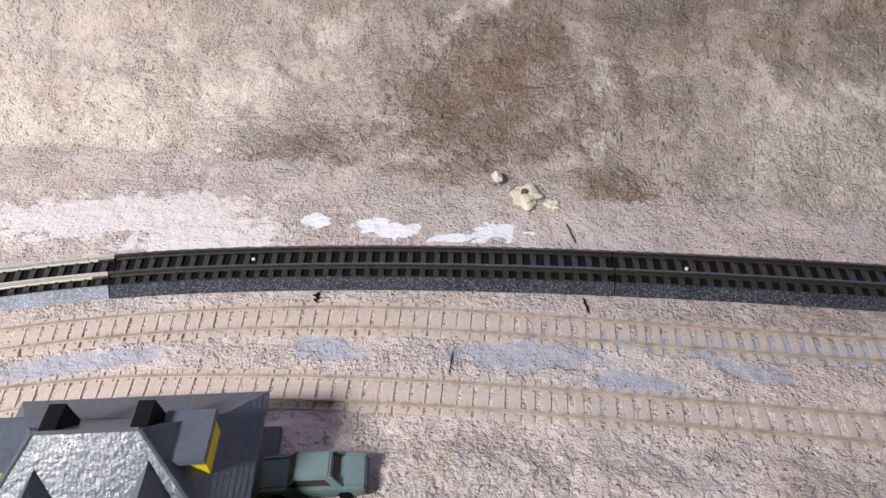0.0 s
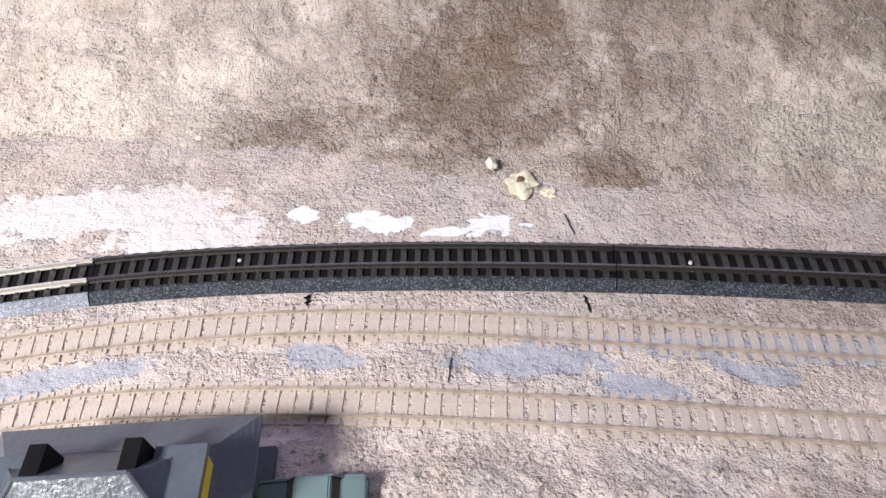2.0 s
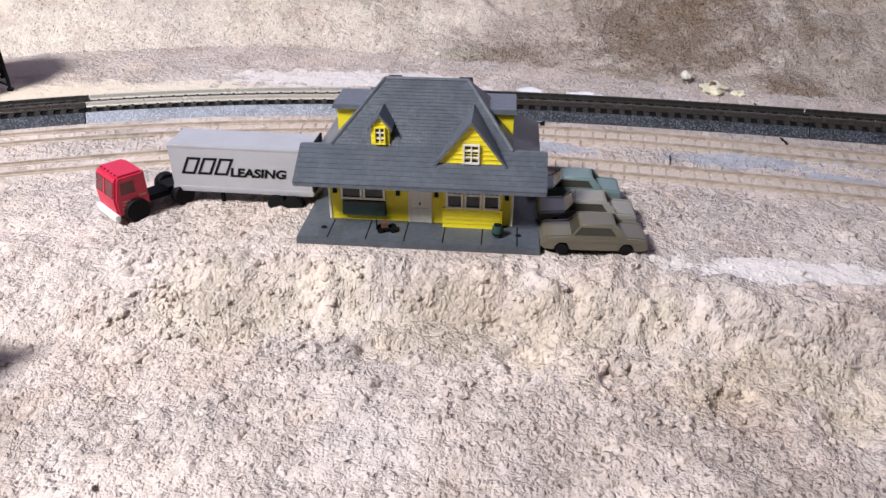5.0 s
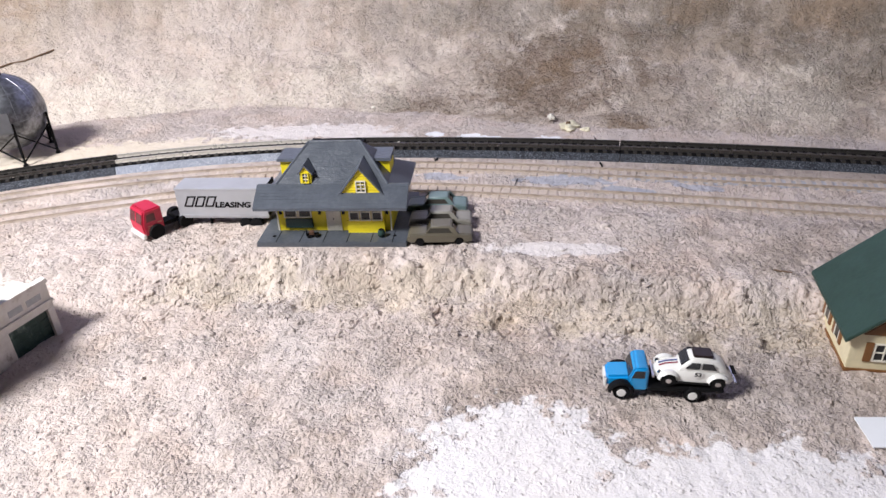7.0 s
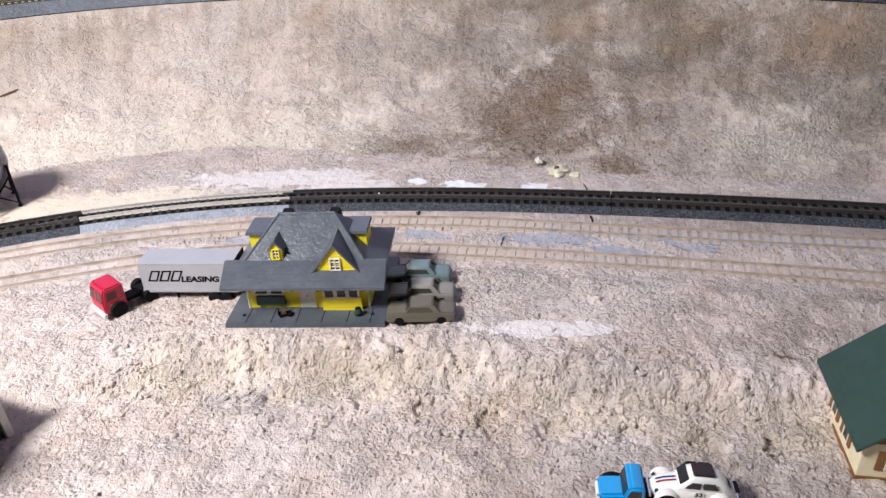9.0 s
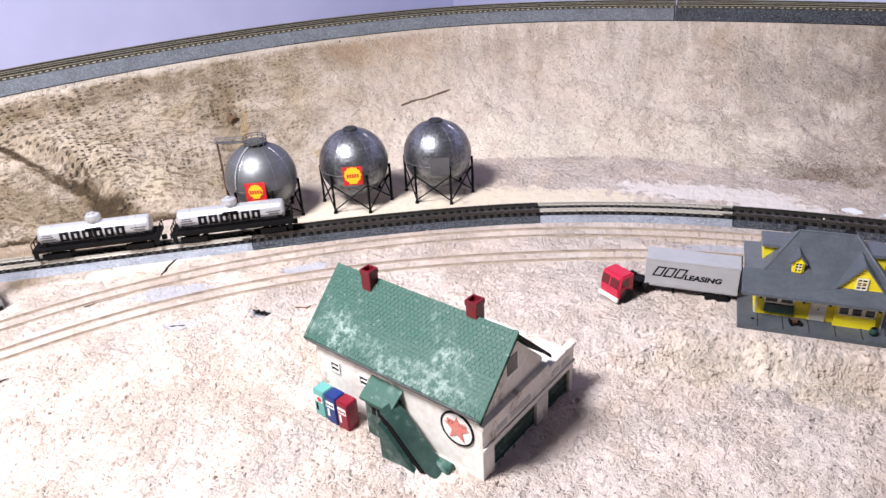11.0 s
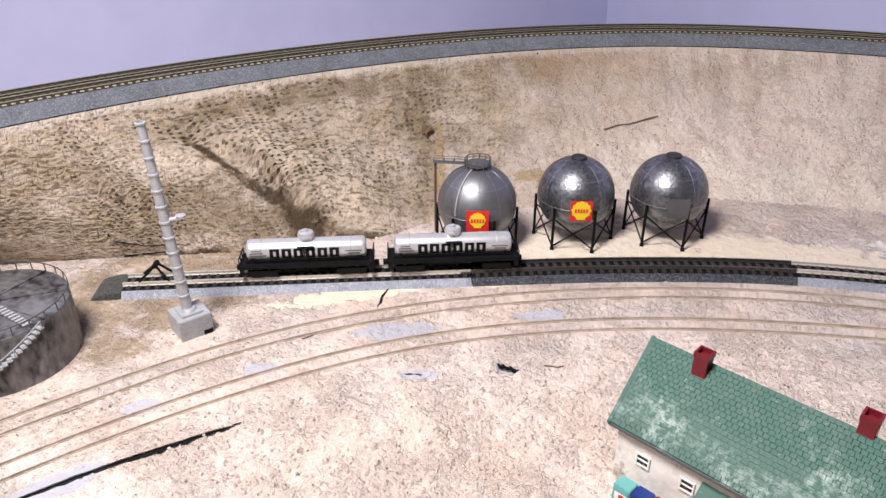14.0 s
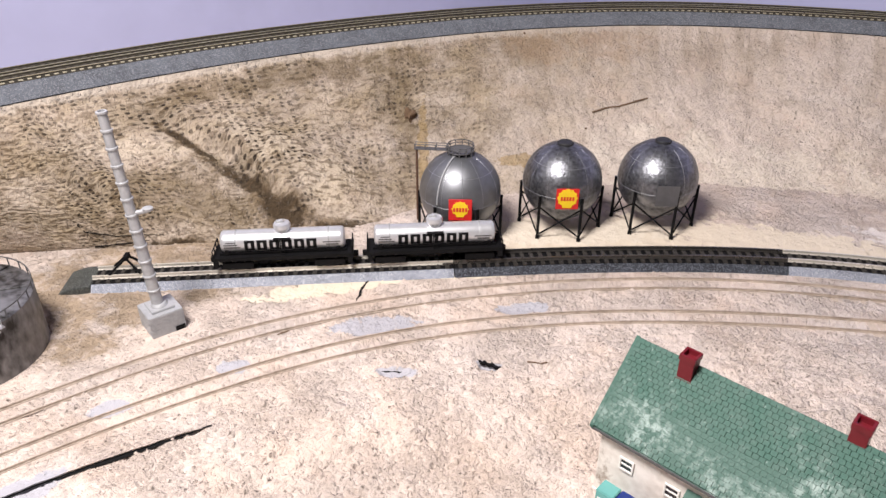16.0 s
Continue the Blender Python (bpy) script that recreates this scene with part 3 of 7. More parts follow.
def grains(x, y, per_metre, seed, small, large, fill):
    """Half-buried round grains, one to a cell at most: their height in metres."""
    x, y = x * per_metre, y * per_metre
    i0, j0 = np.floor(x).astype(np.int64), np.floor(y).astype(np.int64)
    best = np.zeros_like(x)
    for di in (-1, 0, 1):
        for dj in (-1, 0, 1):
            i, j = i0 + di, j0 + dj
            r = small + (large - small) * dice(i, j, seed + 2) ** 2
            dx, dy = x - i - dice(i, j, seed), y - j - dice(i, j, seed + 1)
            w = dice(i, j, seed + 4) * 3.14159
            lx, ly = dx * np.cos(w) + dy * np.sin(w), (dy * np.cos(w) - dx * np.sin(w)) * 1.35
            d = 1 - (lx * lx + ly * ly) / (r * r)
            best = np.maximum(best, np.where(dice(i, j, seed + 3) < fill, np.sqrt(np.maximum(d, 0)) * r, 0))
    return best / per_metre


def beside_siding(x, y):
    """How far places lie to the near side of the front siding (metres)."""
    out = np.empty_like(x)
    for k in range(0, len(x), 20000):
        px, py = x[k:k + 20000], y[k:k + 20000]
        n = np.argmin((px[:, None] - B_X) ** 2 + (py[:, None] - B_Y) ** 2, axis=1)
        out[k:k + 20000] = -((px - B_X[n]) * np.sin(B_H[n]) - (py - B_Y[n]) * np.cos(B_H[n]))
    return out


# hollows under lifted plaster and dents in the bank: x, y, half-length, half-width, depth (metres), turn (degrees)
HOLLOWS = [(0.0125, 0.1475, 0.010, 0.004, 0.0028, 10), (0.047, 0.1490, 0.006, 0.004, 0.0022, 60), (0.098, 0.1440, 0.007, 0.005, 0.0026, 0),
           (0.072, 0.1480, 0.006, 0.004, 0.0022, 20), (0.122, 0.1420, 0.008, 0.0045, 0.0024, 30), (-0.0260, 0.1440, 0.014, 0.0032, 0.0018, 40),
           (0.150, 0.1430, 0.008, 0.005, 0.0022, 70), (0.175, 0.1410, 0.006, 0.005, 0.0024, 20), (0.198, 0.1400, 0.007, 0.004, 0.0024, 80),
           (-0.2835, 0.0790, 0.010, 0.0030, 0.0016, 30), (-0.2505, 0.1055, 0.007, 0.0035, 0.0022, 25), (-0.232, 0.117, 0.010, 0.0035, 0.0012, 20)]


def rough_ground(x, y):
    d = beside_siding(x, y)
    edge = read_table([(-0.36, 0.034), (-0.2, 0.045), (-0.08, 0.065), (0.0, 0.082), (0.3, 0.080)], x)
    edge = edge + 0.008 * rough_waves(x, y, 26, 3, 3)
    soft = read_table([(-0.3, 0.05), (-0.1, 0.05), (0.0, 0.015), (0.3, 0.018)], x)
    low = smooth(edge, edge + soft, d)
    shelf = read_table([(-0.22, 0.0), (-0.10, 0.6), (-0.03, 1.0), (0.3, 0.9)], x)
    z = 0.0042 * shelf * smooth(0.010, 0.030, d) * (1 - low) - 0.0065 * low
    rough = read_table([(-0.06, 0.1), (0.0, 1.0)], x) * np.exp(-((d - edge - soft * 0.3) / 0.014) ** 2)
    wx, wy = x + 0.0009 * waves(x, y, 260, 41), y + 0.0009 * waves(x, y, 260, 42)
    patchy = smooth(-0.25, 0.30, rough_waves(x, y, 17, 3, 9))
    bare = np.zeros_like(x)
    for px, py, a, b, turn in WHITE_PATCHES + SOLID_PATCHES + CREAM_PATCHES + PLASTER_PATCHES:
        c, s = math.cos(radians(turn)), math.sin(radians(turn))
        u, v = ((x - px) * c + (y - py) * s) / a, ((y - py) * c - (x - px) * s) / b
        bare = np.maximum(bare, smooth(1.3, 0.7, u * u + v * v + 1.2 * waves(x, y, 90, 12)))
    calm = np.where(d > 0, smooth(0.006, 0.016, d), smooth(-0.008, -0.014, d) * np.where(d > -0.026, 0.75, 0.0) + 0.55 * smooth(-0.075, -0.09, d))
    calm = calm * (1 - 0.8 * bare)
    dense = 0.05 + 0.40 * patchy
    far_left = smooth(-0.08, -0.20, x)
    coat = (0.75 + 0.45 * far_left) * grains(wx, wy, 470, 50, 0.22, 0.62, dense + 0.15 * far_left) + 0.5 * grains(wx, wy, 800, 60, 0.25, 0.6, 0.15 + 0.4 * patchy)
    dents = grains(wx, wy, 330, 70, 0.10, 0.42, 0.07 + 0.13 * patchy)
    z = z + calm * (0.0011 * rough_waves(x, y, 75, 4, 25, 0.6) + coat - 1.1 * dents + 0.0010 * waves(x, y, 30, 7))
    z = z + rough * (0.0030 * rough_waves(x, y, 95, 4, 31, 0.6) + 0.8 * grains(wx, wy, 240, 80, 0.15, 0.6, 0.5))
    for px, py, a, b, deep, turn in HOLLOWS:
        c, s = math.cos(radians(turn)), math.sin(radians(turn))
        u, v = ((x - px) * c + (y - py) * s) / a, ((y - py) * c - (x - px) * s) / b
        # steep on the far side, running out softly towards the near side
        z = z - deep * smooth(1.0, 0.55, np.hypot(u, np.where(v > 0, v, v * 0.45)) + 0.5 * waves(x, y, 210, 14))
    return z


def ground_z(x, y):
    # the station stands on a levelled spot
    u, v = (x + 0.0203) * 0.99415 + (y - 0.1735) * 0.10800, -(x + 0.0203) * 0.10800 + (y - 0.1735) * 0.99415
    out = np.maximum(np.maximum(-0.001 - u, u - 0.071), np.maximum(-0.001 - v, v - 0.057))
    level = 1 - smooth(0.0, 0.006, out)
    return rough_ground(x, y) * (1 - level) + 0.0046 * level


def ground_height(x, y):
    return float(ground_z(np.array([float(x)]), np.array([float(y)]))[0])


def lines_of(a, b, fine_a, fine_b, fine, coarse):
    out = list(np.arange(a, fine_a, coarse)) + list(np.arange(fine_a, fine_b, fine)) + list(np.arange(fine_b, b + coarse, coarse))
    return out


CX, CY, UX, UY = -0.47, 0.82, 0.917, -0.40


def grid_faces(rows, cols):
    k = (np.arange(rows - 1)[:, None] * cols + np.arange(cols - 1)[None, :]).ravel()
    return np.column_stack((k, k + 1, k + cols + 1, k + cols))


def grid_sheet(name, xyz, rows, cols, mat, label, category):
    """A grid of places as one smooth mesh."""
    quads = grid_faces(rows, cols)
    me = bpy.data.meshes.new(name)
    me.vertices.add(len(xyz))
    me.vertices.foreach_set("co", np.ascontiguousarray(xyz, dtype=np.float32).ravel())
    me.loops.add(quads.size)
    me.loops.foreach_set("vertex_index", quads.astype(np.int32).ravel())
    me.polygons.add(len(quads))
    me.polygons.foreach_set("loop_start", np.arange(0, quads.size, 4, dtype=np.int32))
    me.polygons.foreach_set("use_smooth", np.ones(len(quads), dtype=bool))
    me.update(calc_edges=True)
    me.materials.append(mat)
    return tagged(new(name, me), label, category, kind="structure"), quads


def build_ground():
    xs = np.array(lines_of(-1.3, 1.3, -0.50, 0.29, 0.0008, 0.06))
    ys = np.array(lines_of(-0.9, 0.56, -0.06, 0.36, 0.0008, 0.06))
    gx, gy = (g.ravel() for g in np.meshgrid(xs, ys))
    z = ground_z(gx, gy)
    back = np.maximum((gy - CY) * UX - (gx - CX) * UY + 0.001, 0)
    gx, gy = gx + UY * back, gy - UX * back
    side = np.maximum(-(gx - CX) * UX - (gy - CY) * UY + 0.001, 0)
    gx, gy = gx + UX * side, gy + UY * side
    grid_sheet("ground", np.column_stack((gx, gy, z)), len(ys), len(xs), SAND, "sand-coloured plaster ground with grit and chalky patches", "ground")


FOOT = [(-0.3, 0.036), (0.0, 0.036), (0.13, 0.040), (0.2, 0.046), (0.3, 0.072), (0.4, 0.098), (0.5, 0.100), (0.6, 0.082), (0.7, 0.050), (0.78, 0.038), (1.1, 0.04)]
PAIR = [(-0.3, -0.18), (0.0, 0.115), (0.2, 0.33), (0.4, 0.60), (0.6, 0.86), (0.7, 1.02), (0.78, 1.17), (1.0, 1.42)]
UPPER_Z = 0.0805


def pair(s):
    for (a, va), (b, vb) in zip(PAIR, PAIR[1:]):
        if s <= b:
            return va + (vb - va) * (s - a) / (b - a)
    return PAIR[-1][1]


S_TABLE = np.linspace(-0.31, 1.01, 661)
FOOT_AT = np.array([MAIN.at(q, table(FOOT, q))[:2] for q in S_TABLE])
TOP_AT = np.array([UPPER.at(pair(q), -0.002)[:2] for q in S_TABLE])


def hill_xyz(s, v):
    """Places on the hillside: s along its foot, v from foot to top."""
    fx, fy = np.interp(s, S_TABLE, FOOT_AT[:, 0]), np.interp(s, S_TABLE, FOOT_AT[:, 1])
    tx, ty = np.interp(s, S_TABLE, TOP_AT[:, 0]), np.interp(s, S_TABLE, TOP_AT[:, 1])
    x, y = fx + (tx - fx) * v, fy + (ty - fy) * v
    k = smooth(0.25, 0.5, s)
    curve = (0.30 * v + 0.70 * v * v) * (1 - k) + (0.75 * v + 0.25 * v * v) * smooth(-0.08, 0.22, v) * k
    z = UPPER_Z * curve - 0.001
    amp = np.sin(math.pi * np.clip(v, 0, 1)) ** 0.7
    wx, wy = x + 0.0009 * waves(x, y, 260, 141), y + 0.0009 * waves(x, y, 260, 142)
    z = z + amp * 0.006 * rough_waves(x, y, 16, 4, 101)
    # plaster dabs and wrinkles
    z = z + amp * (0.0020 * rough_waves(x, y, 60, 4, 111, 0.55) + 0.0016 * np.abs(rough_waves(x, y, 85, 2, 117)))
    # loose gravel stuck on some places
    grit = np.zeros_like(x)
    for px, py, a, b, turn in HILL_GRAVEL:
        c, q = math.cos(radians(turn)), math.sin(radians(turn))
        u, w = ((x - px) * c + (y - py) * q) / a, ((y - py) * c - (x - px) * q) / b
        grit = np.maximum(grit, smooth(1.7, 0.5, u * u + w * w + 1.6 * rough_waves(x, y, 40, 3, 119)))
    patchy = smooth(-0.1, 0.45, rough_waves(x, y, 19, 3, 106))
    right = smooth(0.60, 0.36, s)
    thick = np.maximum(grit * 0.85, right * (0.04 + 0.26 * patchy))
    on = smooth(-0.03, 0.05, v) * smooth(1.0, 0.9, v)
    z = z + on * (1.35 * grains(wx, wy, 520, 150, 0.22, 0.60, thick) + 0.9 * grains(wx, wy, 900, 160, 0.25, 0.6, thick) - 0.9 * grains(wx, wy, 330, 170, 0.10, 0.36, 0.05 + 0.2 * thick))
    # gully above the first sphere, and a folded ledge running down behind the tank wagons
    z = z - amp * 0.007 * np.exp(-((s - 0.655) / 0.020) ** 2) * (1 - v)
    line = 0.711 + 0.048 * v + 0.006 * waves(v, s, 9, 104) + 0.003 * waves(v, s, 40, 105)
    z = z + amp * 0.010 * smooth(line - 0.055, line, s) * (1 - smooth(line, line + 0.008, s)) * smooth(1.0, 0.5, v)
    line = 0.775 + 0.05 * v + 0.005 * waves(v, s, 12, 107)
    z = z + amp * 0.005 * smooth(line - 0.04, line, s) * (1 - smooth(line, line + 0.010, s)) * smooth(0.9, 0.4, v)
    # shallow channels running down the upper slope
    z = z - amp * 0.0026 * smooth(0.35, 0.8, v) * smooth(0.05, 0.4, waves(s, v * 0.03, 48, 108))
    return x, y, z


def hill_point(s, v):
    x, y, z = hill_xyz(np.array([float(s)]), np.array([float(v)]))
    return float(x[0]), float(y[0]), float(z[0])


def build_hill():
    ns, nv = 1400, 190
    i, j = (g.ravel() for g in np.meshgrid(np.arange(ns + 1), np.arange(nv + 1), indexing="ij"))
    ss, vv = -0.3 + 1.3 * i / ns, -0.06 + 1.06 * j / nv
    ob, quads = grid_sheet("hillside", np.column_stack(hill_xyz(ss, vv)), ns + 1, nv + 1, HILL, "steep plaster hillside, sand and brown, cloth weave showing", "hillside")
    ob.data.flip_normals()
    index = np.empty(len(ob.data.loops), dtype=np.int32)
    ob.data.loops.foreach_get("vertex_index", index)
    uv = ob.data.uv_layers.new(name="UVMap")
    uv.data.foreach_set("uv", np.column_stack((ss[index], 0.11 * j[index] / nv)).astype(np.float32).ravel())


build_ground()
build_hill()


# ---- room round the layout ----
def slab(name, corners, thick, mat, label, category):
    """A flat panel: two plan corners, bottom and top."""
    (x0, y0), (x1, y1), z0, z1 = corners
    d = Vector((x1 - x0, y1 - y0, 0)).normalized()
    n = Vector((-d.y, d.x, 0)) * thick
    p = [Vector((x0, y0, z0)), Vector((x1, y1, z0)), Vector((x1, y1, z0)) + n, Vector((x0, y0, z0)) + n]
    v = [tuple(q) for q in p] + [(q.x, q.y, z1) for q in p]
    return sheet(name, v, [(3, 2, 1, 0), (4, 5, 6, 7), (0, 1, 5, 4), (1, 2, 6, 5), (2, 3, 7, 6), (3, 0, 4, 7)], mat, label, category, smooth=False)


slab("wall_back", ((CX + 2.2 * UX, CY + 2.2 * UY), (CX, CY), -0.8, 2.0), -0.08, WALL, "plain lavender painted wall behind the layout", "wall")
slab("wall_side", ((CX, CY), (CX + 2.4 * UY, CY - 2.4 * UX), -0.8, 2.0), -0.08, WALL, "plain lavender painted wall beside the layout", "wall")
# near wall, far wall and ceiling stay out of view and limit the fill
slab("wall_near", ((CX + 2.4 * UY, CY - 2.4 * UX), (CX + 2.4 * UY + 2.2 * UX, CY - 2.4 * UX + 2.2 * UY), -0.8, 2.0), -0.08, DIM_WALL, "unseen plain wall, grey to cut bounced light", "wall")
slab("wall_far", ((CX + 2.4 * UY + 2.2 * UX, CY - 2.4 * UX + 2.2 * UY), (CX + 2.2 * UX, CY + 2.2 * UY), -0.8, 2.0), -0.08, DIM_WALL, "unseen plain wall, grey to cut bounced light", "wall")
corners = [(CX, CY), (CX + 2.4 * UY, CY - 2.4 * UX), (CX + 2.4 * UY + 2.2 * UX, CY - 2.4 * UX + 2.2 * UY), (CX + 2.2 * UX, CY + 2.2 * UY)]
sheet("ceiling", [(x, y, z) for z in (2.0, 2.1) for x, y in corners], [(0, 1, 2, 3), (7, 6, 5, 4), (0, 4, 5, 1), (1, 5, 6, 2), (2, 6, 7, 3), (3, 7, 4, 0)], CEIL, "unseen plain ceiling, grey to cut bounced light", "ceiling", smooth=False)


# ---- tracks ----
def along(line, s0, s1, profile, step=0.004, close=True):
    """A profile of (offset to the far side, height) in metres drawn along a line."""
    bm = bmesh.new()
    n = max(2, int((s1 - s0) / step))
    rings = []
    for i in range(n + 1):
        s = s0 + (s1 - s0) * i / n
        rings.append([bm.verts.new((*[c / MM for c in line.at(s, o)[:2]], z / MM)) for o, z in profile])
    k = len(profile)
    for a, b in zip(rings, rings[1:]):
        for i in range(k if close else k - 1):
            bm.faces.new((a[i], a[(i + 1) % k], b[(i + 1) % k], b[i]))
    if close:
        bm.faces.new(rings[0])
        bm.faces.new(rings[-1][::-1])
    return bm


def rail_profile(off, z0, z1, w):
    m = z0 + (z1 - z0) * 0.6
    return [(off - w, z0), (off - w, z0 + 0.0004), (off - w * 0.4, z0 + 0.0006), (off - w * 0.4, m), (off - w * 0.6, m + 0.0002), (off - w * 0.6, z1),
            (off + w * 0.6, z1), (off + w * 0.6, m + 0.0002), (off + w * 0.4, m), (off + w * 0.4, z0 + 0.0006), (off + w, z0 + 0.0004), (off + w, z0)]


def tie_mesh(name, length, width, high, mat):
    bm = bmesh.new()
    box(bm, -width / 2, width / 2, -length / 2, length / 2, 0, high, taper=0.12)
    for y in (-4.75, 4.75):
        for d in (-1, 1):
            box(bm, -0.5, 0.5, y + d * 1.0 - 0.35, y + d * 1.0 + 0.35, high, high + 0.45)
    bmesh.ops.recalc_face_normals(bm, faces=bm.faces)
    bmesh.ops.scale(bm, vec=(MM, MM, MM), verts=bm.verts)
    me = bpy.data.meshes.new(name)
    bm.to_mesh(me)
    bm.free()
    me.materials.append(mat)
    return me


GAUGE = 0.00475
TIES = {"narrow": tie_mesh("tie", 15.6, 2.7, 0.9, TIE_SAND), "black": tie_mesh("tie", 16.2, 2.3, 1.2, TIE_BLACK), "sand": tie_mesh("tie", 15.6, 4.0, 0.9, TIE_SAND)}
PITCH = 0.00496


def lay_ties(line, s0, s1, z, me, parent, pitch=PITCH, wobble=0.0, sink=0.0):
    n = int((s1 - s0) / pitch)
    for i in range(n):
        s = s0 + (i + 0.5) * (s1 - s0) / n
        x, y, h = line.at(s)
        ob = new("tie", TIES["narrow"] if sink and x > 0.112 else me)
        ob.matrix_world = Matrix.Translation((x, y, z - sink * fade(0.32, 0.44, s) + wobble * random.uniform(-1, 1))) @ Matrix.Rotation(h + wobble * 60 * random.uniform(-1, 1), 4, "Z")
        ob.parent = parent


def track_section(s0, s1, bed, rail, label):
    t = thing("track_section", Matrix.Identity(4), label, "model track", "roadbed track sections")
    g = 0.00025
    half = [(-0.0118, 0.0), (-0.0116, 0.0006), (-0.0088, 0.0042), (0.0088, 0.0042), (0.0116, 0.0006), (0.0118, 0.0)]
    part("roadbed", along(MAIN, s0 + g, s1 - g, [(o, z - 0.0005) for o, z in half]), bed, t)
    part("ballast_core", along(MAIN, s0 + g, s1 - g, [(-0.0080, 0.0030), (-0.0080, 0.0040), (0.0080, 0.0040), (0.0080, 0.0030)]), BED_CORE, t, "black ballast between the ties")
    for o in (-GAUGE, GAUGE):
        part("rail", along(MAIN, s0 + g, s1 - g, rail_profile(o, 0.0048, 0.0070, 0.0007)), rail, t)
    for o in (-GAUGE, GAUGE):
        part("rail_joiner", along(MAIN, s0 + g, s0 + 0.006, [(o - 0.0011, 0.0047), (o - 0.0011, 0.0058), (o + 0.0011, 0.0058), (o + 0.0011, 0.0047)]), RAIL_STEEL, t)
    lay_ties(MAIN, s0 + 0.001, s1 - 0.001, 0.0036, TIES["black"], t)
    return t


S_END = 0.83
JOINTS = [-0.30, MAIN.near(0.1485, 0.313)[0], MAIN.near(-0.036, 0.30)[0], MAIN.near(-0.1515, 0.267)[0], MAIN.near(-0.309, 0.171)[0], S_END]
KINDS = [("black", "black plastic roadbed track with dark steel rails"), ("black", "black plastic roadbed track, dusty, with dark steel rails"),
         ("grey", "grey speckled roadbed track with bright nickel rails"), ("black", "black plastic roadbed track with dark steel rails"),
         ("grey", "grey speckled roadbed track under the tank wagons")]
for (a, b), (kind, label) in zip(zip(JOINTS, JOINTS[1:]), KINDS):
    track_section(a, b, BED_BLACK if kind == "black" else BED_GREY, RAIL_STEEL if kind == "black" else RAIL_NICKEL, label)


def siding(line, label, s1):
    t = thing("siding_track", Matrix.Identity(4), label, "model track", "sand-washed sidings")
    for o in (-GAUGE, GAUGE):
        part("rail", along(line, -0.3, s1, rail_profile(o, 0.0000, 0.0016, 0.00038)), RAIL_SAND, t)
    lay_ties(line, -0.25, 0.44, -0.00052, TIES["sand"], t, PITCH, 0.00014, 0.0006)
    return t


siding(SIDING_A, "half-buried siding track washed over with sand", SIDING_A.length)
siding(SIDING_B, "half-buried siding track washed over with sand", SIDING_B.length)


def upper_track(s0, s1, bed, label):
    t = thing("upper_track", Matrix.Identity(4), label, "model track", "hilltop track lengths")
    z = UPPER_Z
    part("roadbed", along(UPPER, s0, s1, [(-0.0016, z - 0.0004), (0.003, z + 0.0085), (0.033, z + 0.0085), (0.037, z + 0.001)], 0.006), bed, t)
    part("base_board", along(UPPER, s0, s1, [(0.001, z - 0.012), (0.001, z + 0.001), (0.036, z + 0.001), (0.036, z - 0.012)], 0.006), BED_BLACK, t, "dark board under the roadbed")
    part("ballast_core", along(UPPER, s0, s1, [(0.0032, z + 0.007), (0.0032, z + 0.0088), (0.0328, z + 0.0088), (0.0328, z + 0.007)], 0.006), BED_BROWN, t, "brown ballast between the ties")
    for c in (0.0102, 0.0262):
        bm = bmesh.new()
        n = int((s1 - s0) / 0.0046)
        for i in range(n):
            x, y, h = UPPER.at(s0 + (i + 0.5) * 0.0046, c)
            box(bm, -1.1, 1.1, -6.9, 6.9, 0, 0.9, Matrix.Translation((x / MM, y / MM, (z + 0.0085) / MM)) @ Matrix.Rotation(h, 4, "Z"))
        tagged(part("tie_row", bm, TIE_BROWN, t), kind="stuff")
        for o in (-GAUGE, GAUGE):
            r = part("rail", along(UPPER, s0, s1, rail_profile(c + o, z + 0.0090, z + 0.0105, 0.0005), 0.006), RAIL_DARK, t, "brown rail with a bright head")
            part("rail_head", along(UPPER, s0, s1, [(c + o - 0.0004, z + 0.0105), (c + o - 0.0004, z + 0.0108), (c + o + 0.0004, z + 0.0108), (c + o + 0.0004, z + 0.0105)], 0.006), RAIL_BRASS, r, "bright brassy rail head")
        bm = bmesh.new()
        for i in range(n):
            x, y, h = UPPER.at(s0 + (i + 0.5) * 0.0046, c - 0.0065)
            box(bm, -1.1, 1.1, -0.6, 0.6, 0, 0.5, Matrix.Translation((x / MM, y / MM, (z + 0.0092) / MM)) @ Matrix.Rotation(h, 4, "Z"))
        tagged(part("chair_row", bm, CHAIR_PALE, t), kind="stuff")


upper_track(-0.2, 0.555, BED_BLACK, "double track on black roadbed along the hilltop")
upper_track(0.556, UPPER.length, BED_SLATE, "double track on grey roadbed along the hilltop")

# ---- paints and plastics of the models ----
GREY_ROOF = material("grey_shingle_plastic", (0.078, 0.089, 0.108), 0.32, spots=0.5, size=110, bump=0.35, dark=(0.135, 0.150, 0.175))
GREY_ROOF.node_tree.nodes["Principled BSDF"].inputs["Specular IOR Level"].default_value = 0.42
GREY_SLAB = material("grey_platform_plastic", (0.060, 0.070, 0.085), 0.45, spots=0.4, size=120, bump=0.2, dark=(0.14, 0.15, 0.17))
YELLOW = material("yellow_clapboard_plastic", (0.80, 0.66, 0.018), 0.45, spots=0.15, size=150, bump=0.15)
CREAM = material("cream_trim_plastic", (0.74, 0.70, 0.60), 0.5, spots=0.2, size=150)
DARK_GLASS = material("dark_window", (0.02, 0.022, 0.025), 0.15, spots=0.2, size=80)
